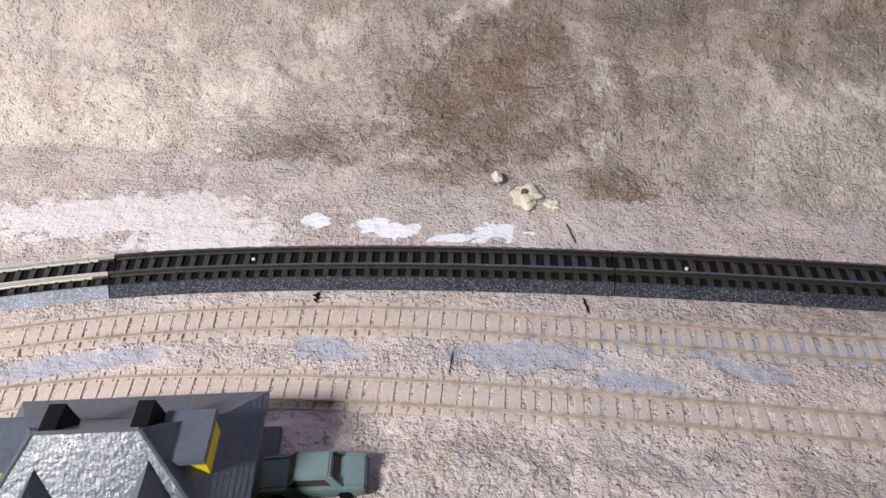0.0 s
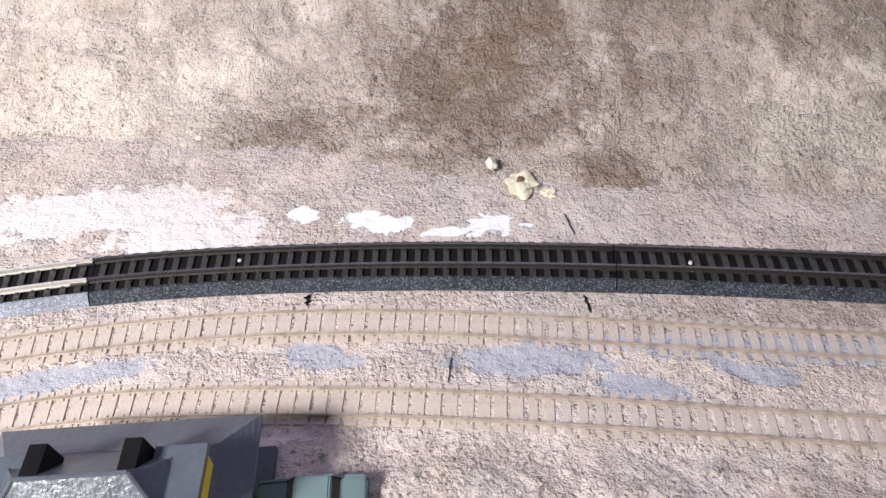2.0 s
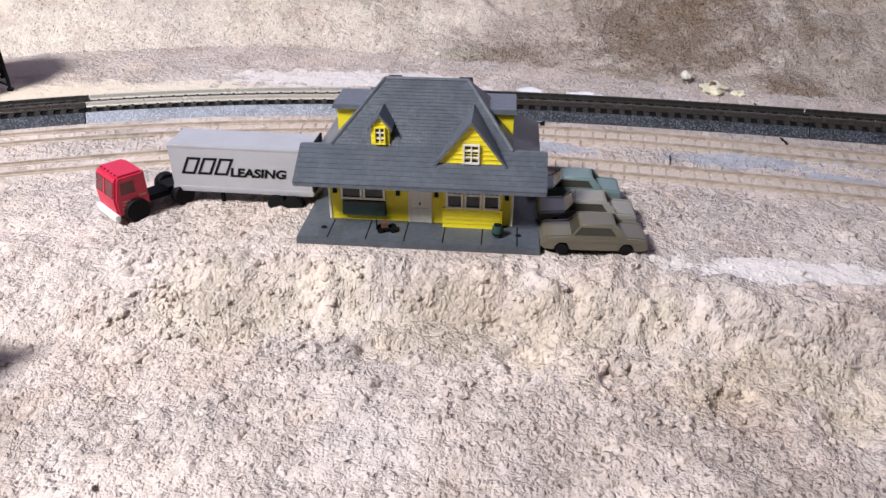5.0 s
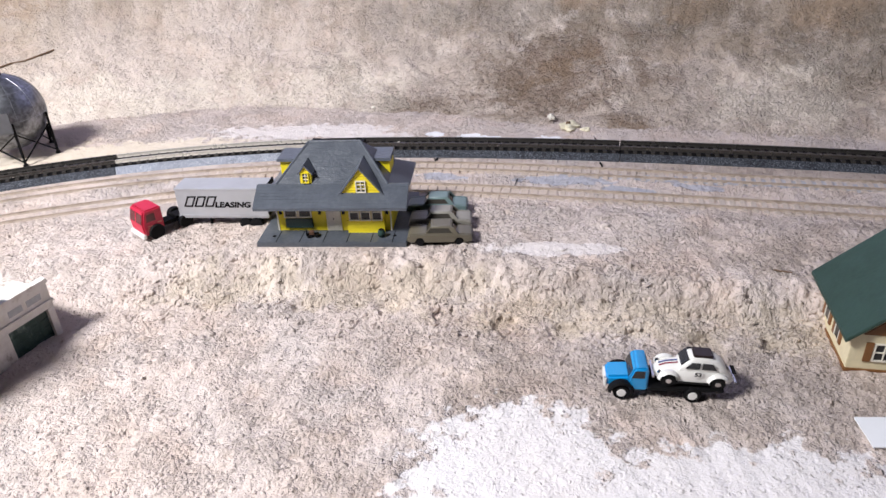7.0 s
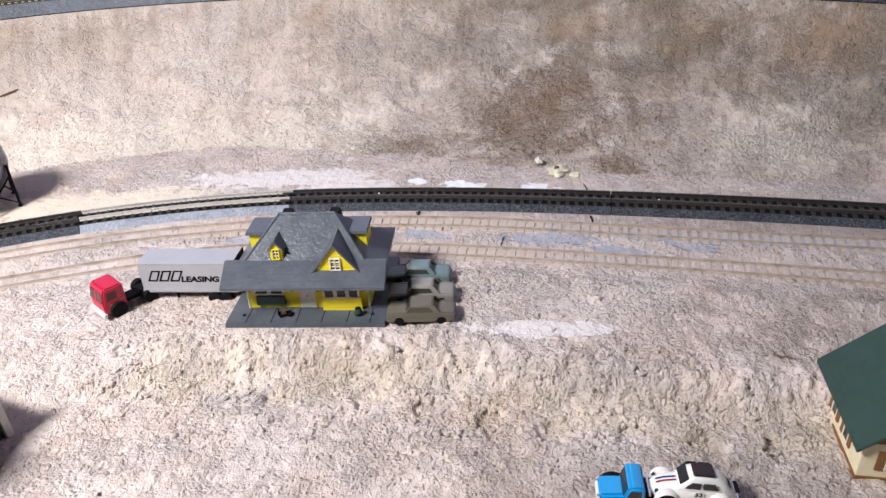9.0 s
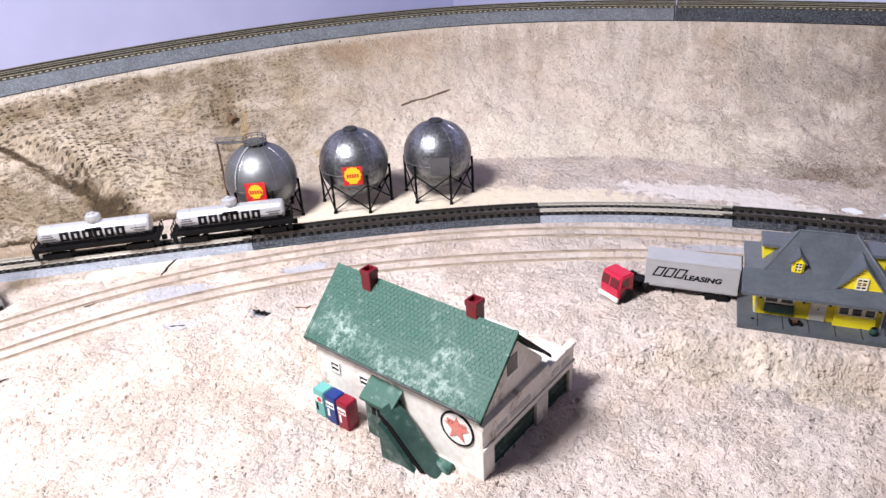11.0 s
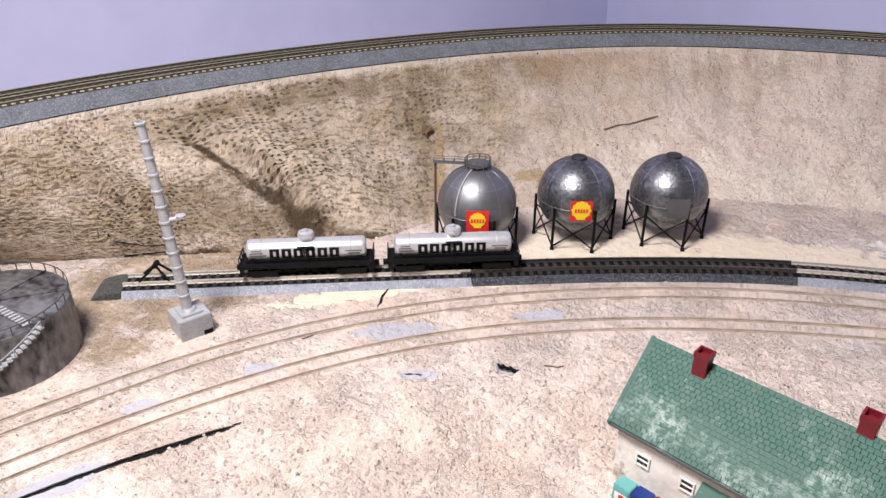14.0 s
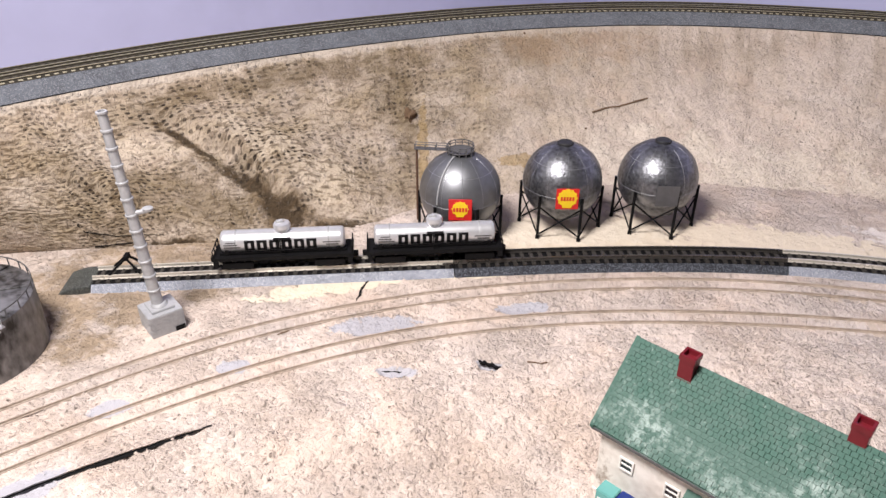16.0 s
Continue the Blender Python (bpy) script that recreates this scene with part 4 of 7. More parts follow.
CAR_GLASS = material("clear_car_window", (0.055, 0.050, 0.042), 0.08, spots=0.3, size=60, coat=0.3)
CAB_GLASS = material("dark_red_cab_window", (0.11, 0.008, 0.014), 0.12, spots=0.2, size=80)
DARK_GREEN = material("dark_green_plastic", (0.02, 0.055, 0.045), 0.45, spots=0.3, size=150)
BLACK = material("black_plastic", (0.005, 0.005, 0.006), 0.6, spots=0.3, size=200, dark=(0.016, 0.015, 0.014))
BLACK.node_tree.nodes["Principled BSDF"].inputs["Specular IOR Level"].default_value = 0.12
BROWN = material("brown_plastic", (0.10, 0.05, 0.03), 0.6, spots=0.3, size=200)
SILVER = material("silver_paint", (0.62, 0.63, 0.66), 0.32, 0.55, spots=0.35, size=60, dark=(0.40, 0.41, 0.43))
SPHERE_SILVER = material("dull_silver_paint", (0.24, 0.25, 0.27), 0.44, 0.85, spots=0.35, size=60, dark=(0.14, 0.14, 0.15))
SPHERE_WORN = material("scuffed_silver_paint", (0.29, 0.30, 0.33), 0.36, 0.9, spots=0.75, size=95, bump=0.35, dark=(0.035, 0.036, 0.042))
CAP_DARK = material("blackened_cap", (0.035, 0.036, 0.04), 0.45, 0.4, spots=0.4, size=150)
SEAM_SILVER = material("pale_seam_paint", (0.36, 0.37, 0.39), 0.38, 0.8, spots=0.3, size=100)
IRON_GREY = material("dark_grey_plastic", (0.075, 0.075, 0.08), 0.5, 0.1, spots=0.4, size=150, dark=(0.15, 0.15, 0.155))
TANK_SILVER = material("weathered_silver_tank", (0.25, 0.25, 0.26), 0.40, 0.6, spots=1.0, size=55, dark=(0.03, 0.028, 0.027), stretch=(1, 1, 0.5))
TRAILER = material("trailer_aluminium_paint", (0.44, 0.445, 0.47), 0.4, 0.25, spots=0.15, size=60)
RED = material("red_plastic", (0.52, 0.015, 0.052), 0.4, spots=0.15, size=150)
BRICK_RED = material("dark_red_plastic", (0.14, 0.005, 0.012), 0.4, spots=0.25, size=150)
WHITE = material("white_plastic", (0.78, 0.77, 0.74), 0.45, spots=0.12, size=120)
BEIGE_CAR = material("beige_car_plastic", (0.26, 0.245, 0.21), 0.35, spots=0.15, size=100)
OLIVE_CAR = material("olive_car_plastic", (0.128, 0.114, 0.082), 0.35, spots=0.15, size=100)
TEAL_CAR = material("teal_car_plastic", (0.15, 0.215, 0.215), 0.35, spots=0.15, size=100)
SUNROOF = material("dark_brown_fabric", (0.020, 0.011, 0.009), 0.35, spots=0.4, size=150)
BLUE_PAINT = material("bright_blue_paint", (0.008, 0.27, 0.60), 0.22, spots=0.08, size=100, coat=0.5)
CAR_WHITE = material("white_car_paint", (0.75, 0.74, 0.70), 0.22, spots=0.08, size=100, coat=0.5)
CHROME = material("chrome", (0.75, 0.75, 0.76), 0.15, 1.0)
STATION_WALL = material("dirty_white_wall", (0.80, 0.77, 0.725), 0.7, spots=0.42, size=70, bump=0.2, dark=(0.42, 0.37, 0.31))
def add_stain(mat, colour, amount, broad, fine, lo, hi, squash=(1, 1, 1)):
    """Blotches of a second colour over a material."""
    nt = mat.node_tree
    at = nt.nodes.new("ShaderNodeNewGeometry").outputs["Position"]
    mp = nt.nodes.new("ShaderNodeMapping")
    mp.inputs["Scale"].default_value = squash
    nt.links.new(at, mp.inputs["Vector"])
    mask = math_node(nt, "MULTIPLY", noise_node(nt, mp.outputs[0], broad, 6, 0.7, lo, hi), noise_node(nt, mp.outputs[0], fine, 4, 0.7, 0.35, 0.65))
    base = nt.nodes["Principled BSDF"].inputs["Base Color"]
    was = base.links[0].from_socket
    nt.links.new(mix_node(nt, math_node(nt, "MULTIPLY", mask, amount), was, colour), base)


add_stain(STATION_WALL, (0.20, 0.135, 0.085), 0.85, 55, 260, 0.56, 0.66, (1, 1, 0.6))
GREEN_ROOF = material("chalky_green_shingle", (0.014, 0.074, 0.053), 0.6, spots=0.25, size=160, bump=0.4, dark=(0.05, 0.15, 0.115))
nt = GREEN_ROOF.node_tree
roof_at = nt.nodes.new("ShaderNodeNewGeometry").outputs["Position"]
scuff = math_node(nt, "MULTIPLY", noise_node(nt, roof_at, 26, 6, 0.7, 0.50, 0.68), noise_node(nt, roof_at, 330, 4, 0.7, 0.40, 0.62))
scuff = math_node(nt, "ADD", scuff, math_node(nt, "MULTIPLY", noise_node(nt, roof_at, 420, 4, 0.7, 0.62, 0.70), 0.5), True)
was = nt.nodes["Principled BSDF"].inputs["Base Color"].links[0].from_socket
nt.links.new(mix_node(nt, math_node(nt, "MULTIPLY", scuff, 0.62), was, (0.40, 0.50, 0.47)), nt.nodes["Principled BSDF"].inputs["Base Color"])
GREEN_DOOR = material("green_garage_door", (0.009, 0.040, 0.033), 0.5, spots=0.4, size=90, bump=0.3, dark=(0.06, 0.105, 0.09))
add_stain(GREEN_DOOR, (0.30, 0.38, 0.35), 0.5, 70, 300, 0.52, 0.66)
TEAL = material("teal_machine_plastic", (0.12, 0.36, 0.34), 0.4, spots=0.15, size=120)
MACHINE_BLUE = material("blue_machine_plastic", (0.010, 0.030, 0.17), 0.35, spots=0.15, size=120)
MACHINE_RED = material("red_machine_plastic", (0.22, 0.005, 0.022), 0.35, spots=0.15, size=120)
SIGN_RED = material("sign_red", (0.62, 0.02, 0.02), 0.5, spots=0.2, size=200)
SIGN_YELLOW = material("sign_yellow", (0.85, 0.58, 0.02), 0.5, spots=0.15, size=200)
PINK_RED = material("faded_red_print", (0.55, 0.13, 0.10), 0.6, spots=0.4, size=300, dark=(0.65, 0.45, 0.40))
GALVANISED = material("galvanised_grey_plastic", (0.44, 0.45, 0.47), 0.45, 0.3, spots=0.5, size=120, dark=(0.26, 0.27, 0.29))
HOUSE_CREAM = material("cream_house_plastic", (0.74, 0.66, 0.44), 0.5, spots=0.2, size=120)
HOUSE_ROOF = material("dark_green_roof_plastic", (0.020, 0.052, 0.038), 0.5, spots=0.4, size=80, bump=0.3)
HOUSE_BROWN = material("brown_shutter_plastic", (0.20, 0.085, 0.025), 0.5, spots=0.2, size=150)
FOAM = material("yellowed_foam", (0.80, 0.75, 0.58), 0.9, spots=0.45, size=120, bump=0.8, dark=(0.42, 0.36, 0.18))
STONE = material("pale_stone", (0.72, 0.68, 0.60), 0.9, spots=0.3, size=120, bump=0.4)
TWIG = material("dry_twig", (0.16, 0.10, 0.06), 0.9, spots=0.4, size=200, bump=0.5)
PAPER = material("white_paper", (0.78, 0.80, 0.82), 0.8, spots=0.06, size=60)


def quad_mesh(bm, pts):
    bm.faces.new([bm.verts.new(p) for p in pts])


def bars(bm, x0, x1, z0, z1, n, gap, y0, y1, slant=0.0):
    """n upright blocks side by side in the xz plane."""
    w = (x1 - x0 + gap) / n
    for i in range(n):
        a = x0 + i * w
        b = a + w - gap
        lo = [(a, y0, z0), (b, y0, z0), (b + slant, y0, z1), (a + slant, y0, z1)]
        v = [bm.verts.new(p) for p in lo] + [bm.verts.new((p[0], y1, p[2])) for p in lo]
        for f in ((0, 1, 2, 3), (7, 6, 5, 4), (0, 4, 5, 1), (1, 5, 6, 2), (2, 6, 7, 3), (3, 7, 4, 0)):
            bm.faces.new([v[k] for k in f])


def window(parent, x0, x1, z0, z1, y, cols, rows, frame=CREAM, depth=0.7, bar=0.45, sash=None, rail_at=None):
    """A framed window whose face looks towards -y."""
    w = made("window", lambda bm: box(bm, x0 + 0.1, x1 - 0.1, y - 0.05, y + 0.3, z0 + 0.1, z1 - 0.1), DARK_GLASS, parent)

    def fr(bm):
        for a, b, c, d in ((x0, x1, z0, z0 + bar), (x0, x1, z1 - bar, z1), (x0, x0 + bar, z0 + bar, z1 - bar), (x1 - bar, x1, z0 + bar, z1 - bar)):
            box(bm, a, b, y - depth, y, c, d)
    made("window_frame", fr, frame, w)

    def mu(bm):
        low = z0 + bar if rail_at is None else rail_at
        for i in range(1, cols):
            x = x0 + (x1 - x0) * i / cols
            box(bm, x - bar * 0.4, x + bar * 0.4, y - depth * 0.75, y - 0.02, low, z1 - bar)
        if rail_at is not None:
            box(bm, x0 + bar, x1 - bar, y - depth * 0.7, y - 0.03, rail_at - bar * 0.4, rail_at + bar * 0.4)
            return
        for i in range(1, rows):
            z = z0 + (z1 - z0) * i / rows
            box(bm, x0 + bar, x1 - bar, y - depth * 0.7, y - 0.03, z - bar * 0.4, z + bar * 0.4)
    if cols > 1 or rows > 1:
        made("glazing_bars", mu, sash or frame, w)
    return w


def shingle_rows(bm, p0, p1, q0, q1, rows, cols, lift, jitter=0.25):
    """Overlapping shingles on the slope between an eave p0-p1 and a top edge q0-q1."""
    p0, p1, q0, q1 = Vector(p0), Vector(p1), Vector(q0), Vector(q1)
    n = (p1 - p0).cross(q0 - p0).normalized()
    for r in range(rows):
        a0, b0 = p0.lerp(q0, r / rows), p1.lerp(q1, r / rows)
        a1, b1 = p0.lerp(q0, min((r + 1.15) / rows, 1)), p1.lerp(q1, min((r + 1.15) / rows, 1))
        k = max(2, round(cols * (b0 - a0).length / max((p1 - p0).length, 1e-6)))
        shift = 0.5 * (r % 2)
        for c in range(k + 1):
            u0, u1 = max((c - shift) / k, 0), min((c + 0.92 - shift) / k, 1)
            if u1 - u0 < 0.15 / k:
                continue
            h = lift * random.uniform(1 - jitter, 1 + jitter)
            lo0, lo1, hi0, hi1 = a0.lerp(b0, u0), a0.lerp(b0, u1), a1.lerp(b1, u0), a1.lerp(b1, u1)
            v = [bm.verts.new(x) for x in (lo0 + n * h, lo1 + n * h, hi1 + n * lift * 0.15, hi0 + n * lift * 0.15, lo0, lo1)]
            bm.faces.new((v[0], v[1], v[2], v[3]))
            bm.faces.new((v[4], v[5], v[1], v[0]))


def clapboards(bm, x0, x1, y, z0, z1, pitch, proud=0.25):
    z = z0
    while z < z1 - 0.05:
        t = min(z + pitch, z1)
        v = [bm.verts.new(p) for p in ((x0, y - proud, z), (x1, y - proud, z), (x1, y - 0.04, t), (x0, y - 0.04, t), (x0, y, z), (x1, y, z))]
        bm.faces.new((v[0], v[1], v[2], v[3]))
        bm.faces.new((v[4], v[5], v[1], v[0]))
        z += pitch


def lettering(text, size, mat, parent, label, shear=0.0, bold=0.0, centre=False):
    """Raised flat writing as one mesh, in the xy plane."""
    font = bpy.data.curves.new("lettering", "FONT")
    font.body, font.size, font.shear, font.offset, font.extrude = text, size, shear, bold, 0.00004
    if centre:
        font.align_x, font.align_y = "CENTER", "CENTER"
    tmp = new("lettering", font)
    me = bpy.data.meshes.new_from_object(tmp.evaluated_get(bpy.context.evaluated_depsgraph_get()))
    bpy.data.objects.remove(tmp)
    me.materials.append(mat)
    ob = new("lettering", me)
    ob.parent = parent
    return tagged(ob, label)


# ---- railway station ----
def station():
    t = thing("railway_station", pose(-0.0203, 0.1735, 0.0, 0, 0, 6.2), "yellow model railway station with grey hipped roof on a grey slab", "model building")

    def slab_part(bm):
        box(bm, 0, 70, 0, 56, 1.5, 6.8, taper=0.3)
    made("platform", slab_part, GREY_SLAB, t, "grey moulded platform slab", 0.25)

    def joints(bm):
        for x in (9, 20, 31, 42, 53, 63):
            box(bm, x, x + 0.35, 0.8, 12, 6.7, 6.86)
    made("platform_joints", joints, BLACK, t)

    wl = made("wall", lambda bm: box(bm, 7.6, 61.6, 12.8, 46, 6.6, 23), YELLOW, t, "yellow clapboard walls")
    for k in range(12):
        made("clapboard", lambda bm: clapboards(bm, 7.6, 61.6, 12.8, 6.8 + 1.35 * k, 6.8 + 1.35 * (k + 1), 1.35), YELLOW, wl)

    def side_boards(bm):
        for x, d in ((7.6, -1), (61.6, 1)):
            z = 6.8
            while z < 22.4:
                v = [bm.verts.new(p) for p in ((x + d * 0.25, 12.8, z), (x + d * 0.25, 46, z), (x + d * 0.03, 46, z + 1.35), (x + d * 0.03, 12.8, z + 1.35))]
                bm.faces.new(v)
                z += 1.35
    made("side_clapboards", side_boards, YELLOW, t)

    def bay(bm):
        box(bm, 41.4, 58.6, 10.3, 12.9, 6.6, 12.9)
        clapboards(bm, 41.4, 58.6, 10.3, 6.8, 12.9, 1.35)
        box(bm, 41.4, 58.6, 10.45, 12.9, 12.9, 23)
        box(bm, 41.2, 58.8, 9.9, 10.5, 12.6, 13.1)
    b = made("bay_front", bay, YELLOW, t)
    for a in (42.4, 47.7, 53.0):
        window(b, a, a + 4.9, 13.1, 19.8, 10.4, 3, 2, rail_at=17.4, bar=0.55)
    for a in (11.2, 17.9):
        window(t, a, a + 6.4, 13.6, 19.6, 12.6, 1, 2, rail_at=17.6, bar=0.6)

    def planter(bm):
        box(bm, 11.6, 24.6, 11.2, 12.8, 8.7, 13.2, taper=0.15)
    made("planter_box", planter, DARK_GREEN, t, "dark green window box", 0.2)

    def door(bm):
        box(bm, 31.4, 37.8, 12.2, 12.9, 6.8, 20.2)
        for x in (31.2, 37.5):
            box(bm, x, x + 0.6, 11.9, 12.9, 6.8, 20.5)
        for i in (0, 1):
            for z0, z1 in ((7.8, 11.6), (12.6, 19.0)):
                box(bm, 32.4 + i * 2.6, 34.4 + i * 2.6, 12.05, 12.3, z0, z1)
    d = made("door", door, CREAM, t, "cream panelled double door", 0.08)
    made("door_handle", lambda bm: box(bm, 34.4, 34.8, 11.7, 12.1, 12.8, 13.4), BLACK, d)
    for x in (9.6, 28.2, 39.4, 59.8):
        made("wall_lantern", lambda bm: box(bm, x - 0.6, x + 0.6, 11.4, 12.6, 15.6, 18.4, taper=0.2), BLACK, t)
    for x in (7.5, 61.1):
        made("corner_board", lambda bm: box(bm, x, x + 0.6, 12.3, 12.9, 6.8, 22.6), CREAM, t)

    # roof: a flared skirt and a steep hipped top
    E, U, R = (0, 70.5, 3, 55.5, 22.6), (9, 60.8, 14.5, 44, 29.6), (22.8, 47.2, 29.2, 44.8)

    s = made("front_roof_apron", lambda bm: prism(bm, [(E[2], E[4] - 1.4), (E[2], E[4]), (U[2], U[4]), (U[2] + 1.5, U[4] - 0.2), (U[2] + 1.5, U[4] - 1.8), (U[2], U[4] - 1.8)], E[0], E[1], "x"), GREY_ROOF, t, "wide grey front eaves", 0.25)

    def skirt(bm):
        lo = [(E[0] + 1.5, U[2]), (E[1] - 1.5, U[2]), (E[1] - 1.5, E[3]), (E[0] + 1.5, E[3])]
        hi = [(U[0], U[2]), (U[1], U[2]), (U[1], U[3]), (U[0], U[3])]
        a = [bm.verts.new((*p, E[4] - 0.6)) for p in lo]
        b = [bm.verts.new((*p, E[4] + 0.6)) for p in lo]
        c = [bm.verts.new((*p, U[4] - 0.2)) for p in hi]
        bm.faces.new(a[::-1])
        bm.faces.new(c)
        for i in range(4):
            j = (i + 1) % 4
            bm.faces.new((a[i], a[j], b[j], b[i]))
            bm.faces.new((b[i], b[j], c[j], c[i]))
    sk = made("side_roof_apron", skirt, GREY_ROOF, t, "lower grey eaves at the sides and back")

    def upper(bm):
        hi = [bm.verts.new(p) for p in ((U[0], U[2], U[4] - 0.4), (U[1], U[2], U[4] - 0.4), (U[1], U[3], U[4] - 0.4), (U[0], U[3], U[4] - 0.4))]
        r0, r1 = bm.verts.new((R[0], R[2], R[3])), bm.verts.new((R[1], R[2], R[3]))
        bm.faces.new(hi[::-1])
        bm.faces.new((hi[0], hi[1], r1, r0))
        bm.faces.new((hi[2], hi[3], r0, r1))
        bm.faces.new((hi[1], hi[2], r1))
        bm.faces.new((hi[3], hi[0], r0))
    u = made("roof_top", upper, GREY_ROOF, t, "steep hipped top of the roof")
    made("shingles_front", lambda bm: shingle_rows(bm, (U[0], U[2], U[4]), (U[1], U[2], U[4]), (R[0], R[2], R[3]), (R[1], R[2], R[3]), 20, 48, 0.17), GREY_ROOF, u)
    made("shingles_side", lambda bm: shingle_rows(bm, (U[1], U[2], U[4]), (U[1], U[3], U[4]), (R[1], R[2] - 0.2, R[3]), (R[1], R[2] + 0.2, R[3]), 20, 28, 0.17), GREY_ROOF, u)
    made("shingles_side", lambda bm: shingle_rows(bm, (U[0], U[3], U[4]), (U[0], U[2], U[4]), (R[0], R[2] + 0.2, R[3]), (R[0], R[2] - 0.2, R[3]), 20, 28, 0.17), GREY_ROOF, u)
    made("shingles_front", lambda bm: shingle_rows(bm, (E[0], E[2], E[4]), (E[1], E[2], E[4]), (E[0], U[2], U[4]), (E[1], U[2], U[4]), 8, 60, 0.16), GREY_ROOF, s)
    made("shingles_side", lambda bm: shingle_rows(bm, (E[1] - 1.5, U[2], E[4] + 0.6), (E[1] - 1.5, E[3], E[4] + 0.6), (U[1], U[2], U[4]), (U[1], U[3], U[4]), 7, 34, 0.16), GREY_ROOF, sk)

    def caps(bm):
        for p, q in (((U[0], U[2], U[4]), (R[0], R[2], R[3])), ((U[1], U[2], U[4]), (R[1], R[2], R[3])), ((R[0], R[2], R[3]), (R[1], R[2], R[3]))):
            rod(bm, p, q, 0.55, 6)
    made("ridge_cap", caps, GREY_ROOF, u)

    def gable_roof(bm, uc, half, zb, za, v0, v1, over):
        for sgn in (-1, 1):
            a, b = (uc + sgn * (half + over), zb - over * 0.9), (uc, za)
            lo = [bm.verts.new((p[0], v0, p[1])) for p in (a, b)] + [bm.verts.new((p[0], v1, p[1])) for p in (b, a)]
            hi = [bm.verts.new((v.co.x, v.co.y, v.co.z + 1.0)) for v in lo]
            bm.faces.new(lo)
            bm.faces.new(hi[::-1])
            for i in range(4):
                j = (i + 1) % 4
                bm.faces.new((lo[i], lo[j], hi[j], hi[i]))

    def gable_wall(bm, uc, half, zb, za, v, back, zlow):
        prism(bm, [(uc - half, zlow), (uc + half, zlow), (uc + half, zb), (uc, za), (uc - half, zb)], v, back)
        z = zlow
        while z < za - 0.8:
            w = half if z < zb else half * (za - z) / (za - zb)
            box(bm, uc - w + 0.2, uc + w - 0.2, v - 0.22, v, z, z + 0.25)
            z += 1.35
    g = made("front_gable", lambda bm: gable_wall(bm, 49.2, 9.6, 26.4, 38.6, 10.4, 24, 25.8), YELLOW, t, "yellow clapboard gable")
    made("gable_roof", lambda bm: gable_roof(bm, 49.2, 9.6, 26.2, 38.8, 9.2, 26, 1.2), GREY_ROOF, g)
    window(g, 47.0, 51.6, 27.2, 33.0, 10.3, 2, 3)
    made("arch_trim", lambda bm: lathe(bm, [(7.4, -0.5), (8.0, -0.5), (8.0, 0.1), (7.4, 0.1)], 20, Matrix.Translation((49.3, 10.35, 26.0)) @ Matrix.Rotation(radians(90), 4, "X"), 28, 124, ring=True), YELLOW, g, "raised yellow arch moulding")
    dm = made("dormer", lambda bm: gable_wall(bm, 23.2, 2.6, 35.0, 37.8, 14.7, 22, 29.4), YELLOW, t, "small yellow dormer")
    made("dormer_roof", lambda bm: gable_roof(bm, 23.2, 2.6, 34.8, 38.2, 13.9, 24, 0.9), GREY_ROOF, dm)
    window(dm, 21.6, 24.8, 30.2, 35.4, 14.6, 2, 3, frame=YELLOW, bar=0.4, sash=CREAM)
    for x0, x1 in ((8.6, 20), (50, 60.6)):
        sd = made("side_dormer", lambda bm: box(bm, x0, x1, 26, 38, 28, 36.6), YELLOW, t, "yellow side dormer")
        made("dormer_roof", lambda bm: box(bm, x0 - 1.2, x1 + 0.8, 24.5, 39.5, 36.6, 37.9, taper=0.3), GREY_ROOF, sd)
    # rear gables take black instead of roof grey to paint in their shade
    for x in (24.3, 45.7):
        made("rear_gable", lambda bm: prism(bm, [(x - 3.2, 36), (x + 3.2, 36), (x + 2.0, 42.7), (x - 2.0, 42.7)], 30.2, 39.0), BLACK, t, "rear roof gable, coloured black for its shade")
    # clutter on the platform
    return t


STATION = station()
SP = pose(-0.0203, 0.1735, 0.0, 0, 0, 6.2)


def on_platform(u, v, turn=0.0, z=6.8):
    return SP @ pose(u * MM, v * MM, z * MM, 0, 0, turn)


def hand_cart():
    t = thing("baggage_cart", on_platform(25.5, 6.2, 10), "small black baggage cart with a brown crate", "cart")
    made("bed", lambda bm: box(bm, -2.8, 2.8, -1.4, 1.4, 0.9, 1.4), BLACK, t, "", 0.1)
    for x in (-1.8, 1.8):
        made("wheel", lambda bm: lathe(bm, [(0.8, -1.6), (0.8, -1.2)], 12, Matrix.Translation((x, 0, 0.8)) @ Matrix.Rotation(radians(90), 4, "X")), BLACK, t)
        made("wheel", lambda bm: lathe(bm, [(0.8, 1.2), (0.8, 1.6)], 12, Matrix.Translation((x, 0, 0.8)) @ Matrix.Rotation(radians(90), 4, "X")), BLACK, t)
    made("end_rail", lambda bm: box(bm, -3.0, -2.6, -1.4, 1.4, 1.3, 3.2), BLACK, t)
    made("crate", lambda bm: box(bm, -1.6, 0.6, -1.1, 1.1, 1.4, 3.0), BROWN, t, "brown crate", 0.1)


hand_cart()
keg = thing("barrel", on_platform(57.6, 6.2), "small dark green barrel on the platform", "barrel")
made("staves", lambda bm: lathe(bm, [(1.3, 0), (1.75, 1.6), (1.75, 2.0), (1.3, 3.6)], 16), DARK_GREEN, keg, smooth=True)
made("hoop", lambda bm: lathe(bm, [(1.62, 0.9), (1.74, 0.9), (1.8, 1.3), (1.7, 1.3)], 16, ring=True), BLACK, keg)
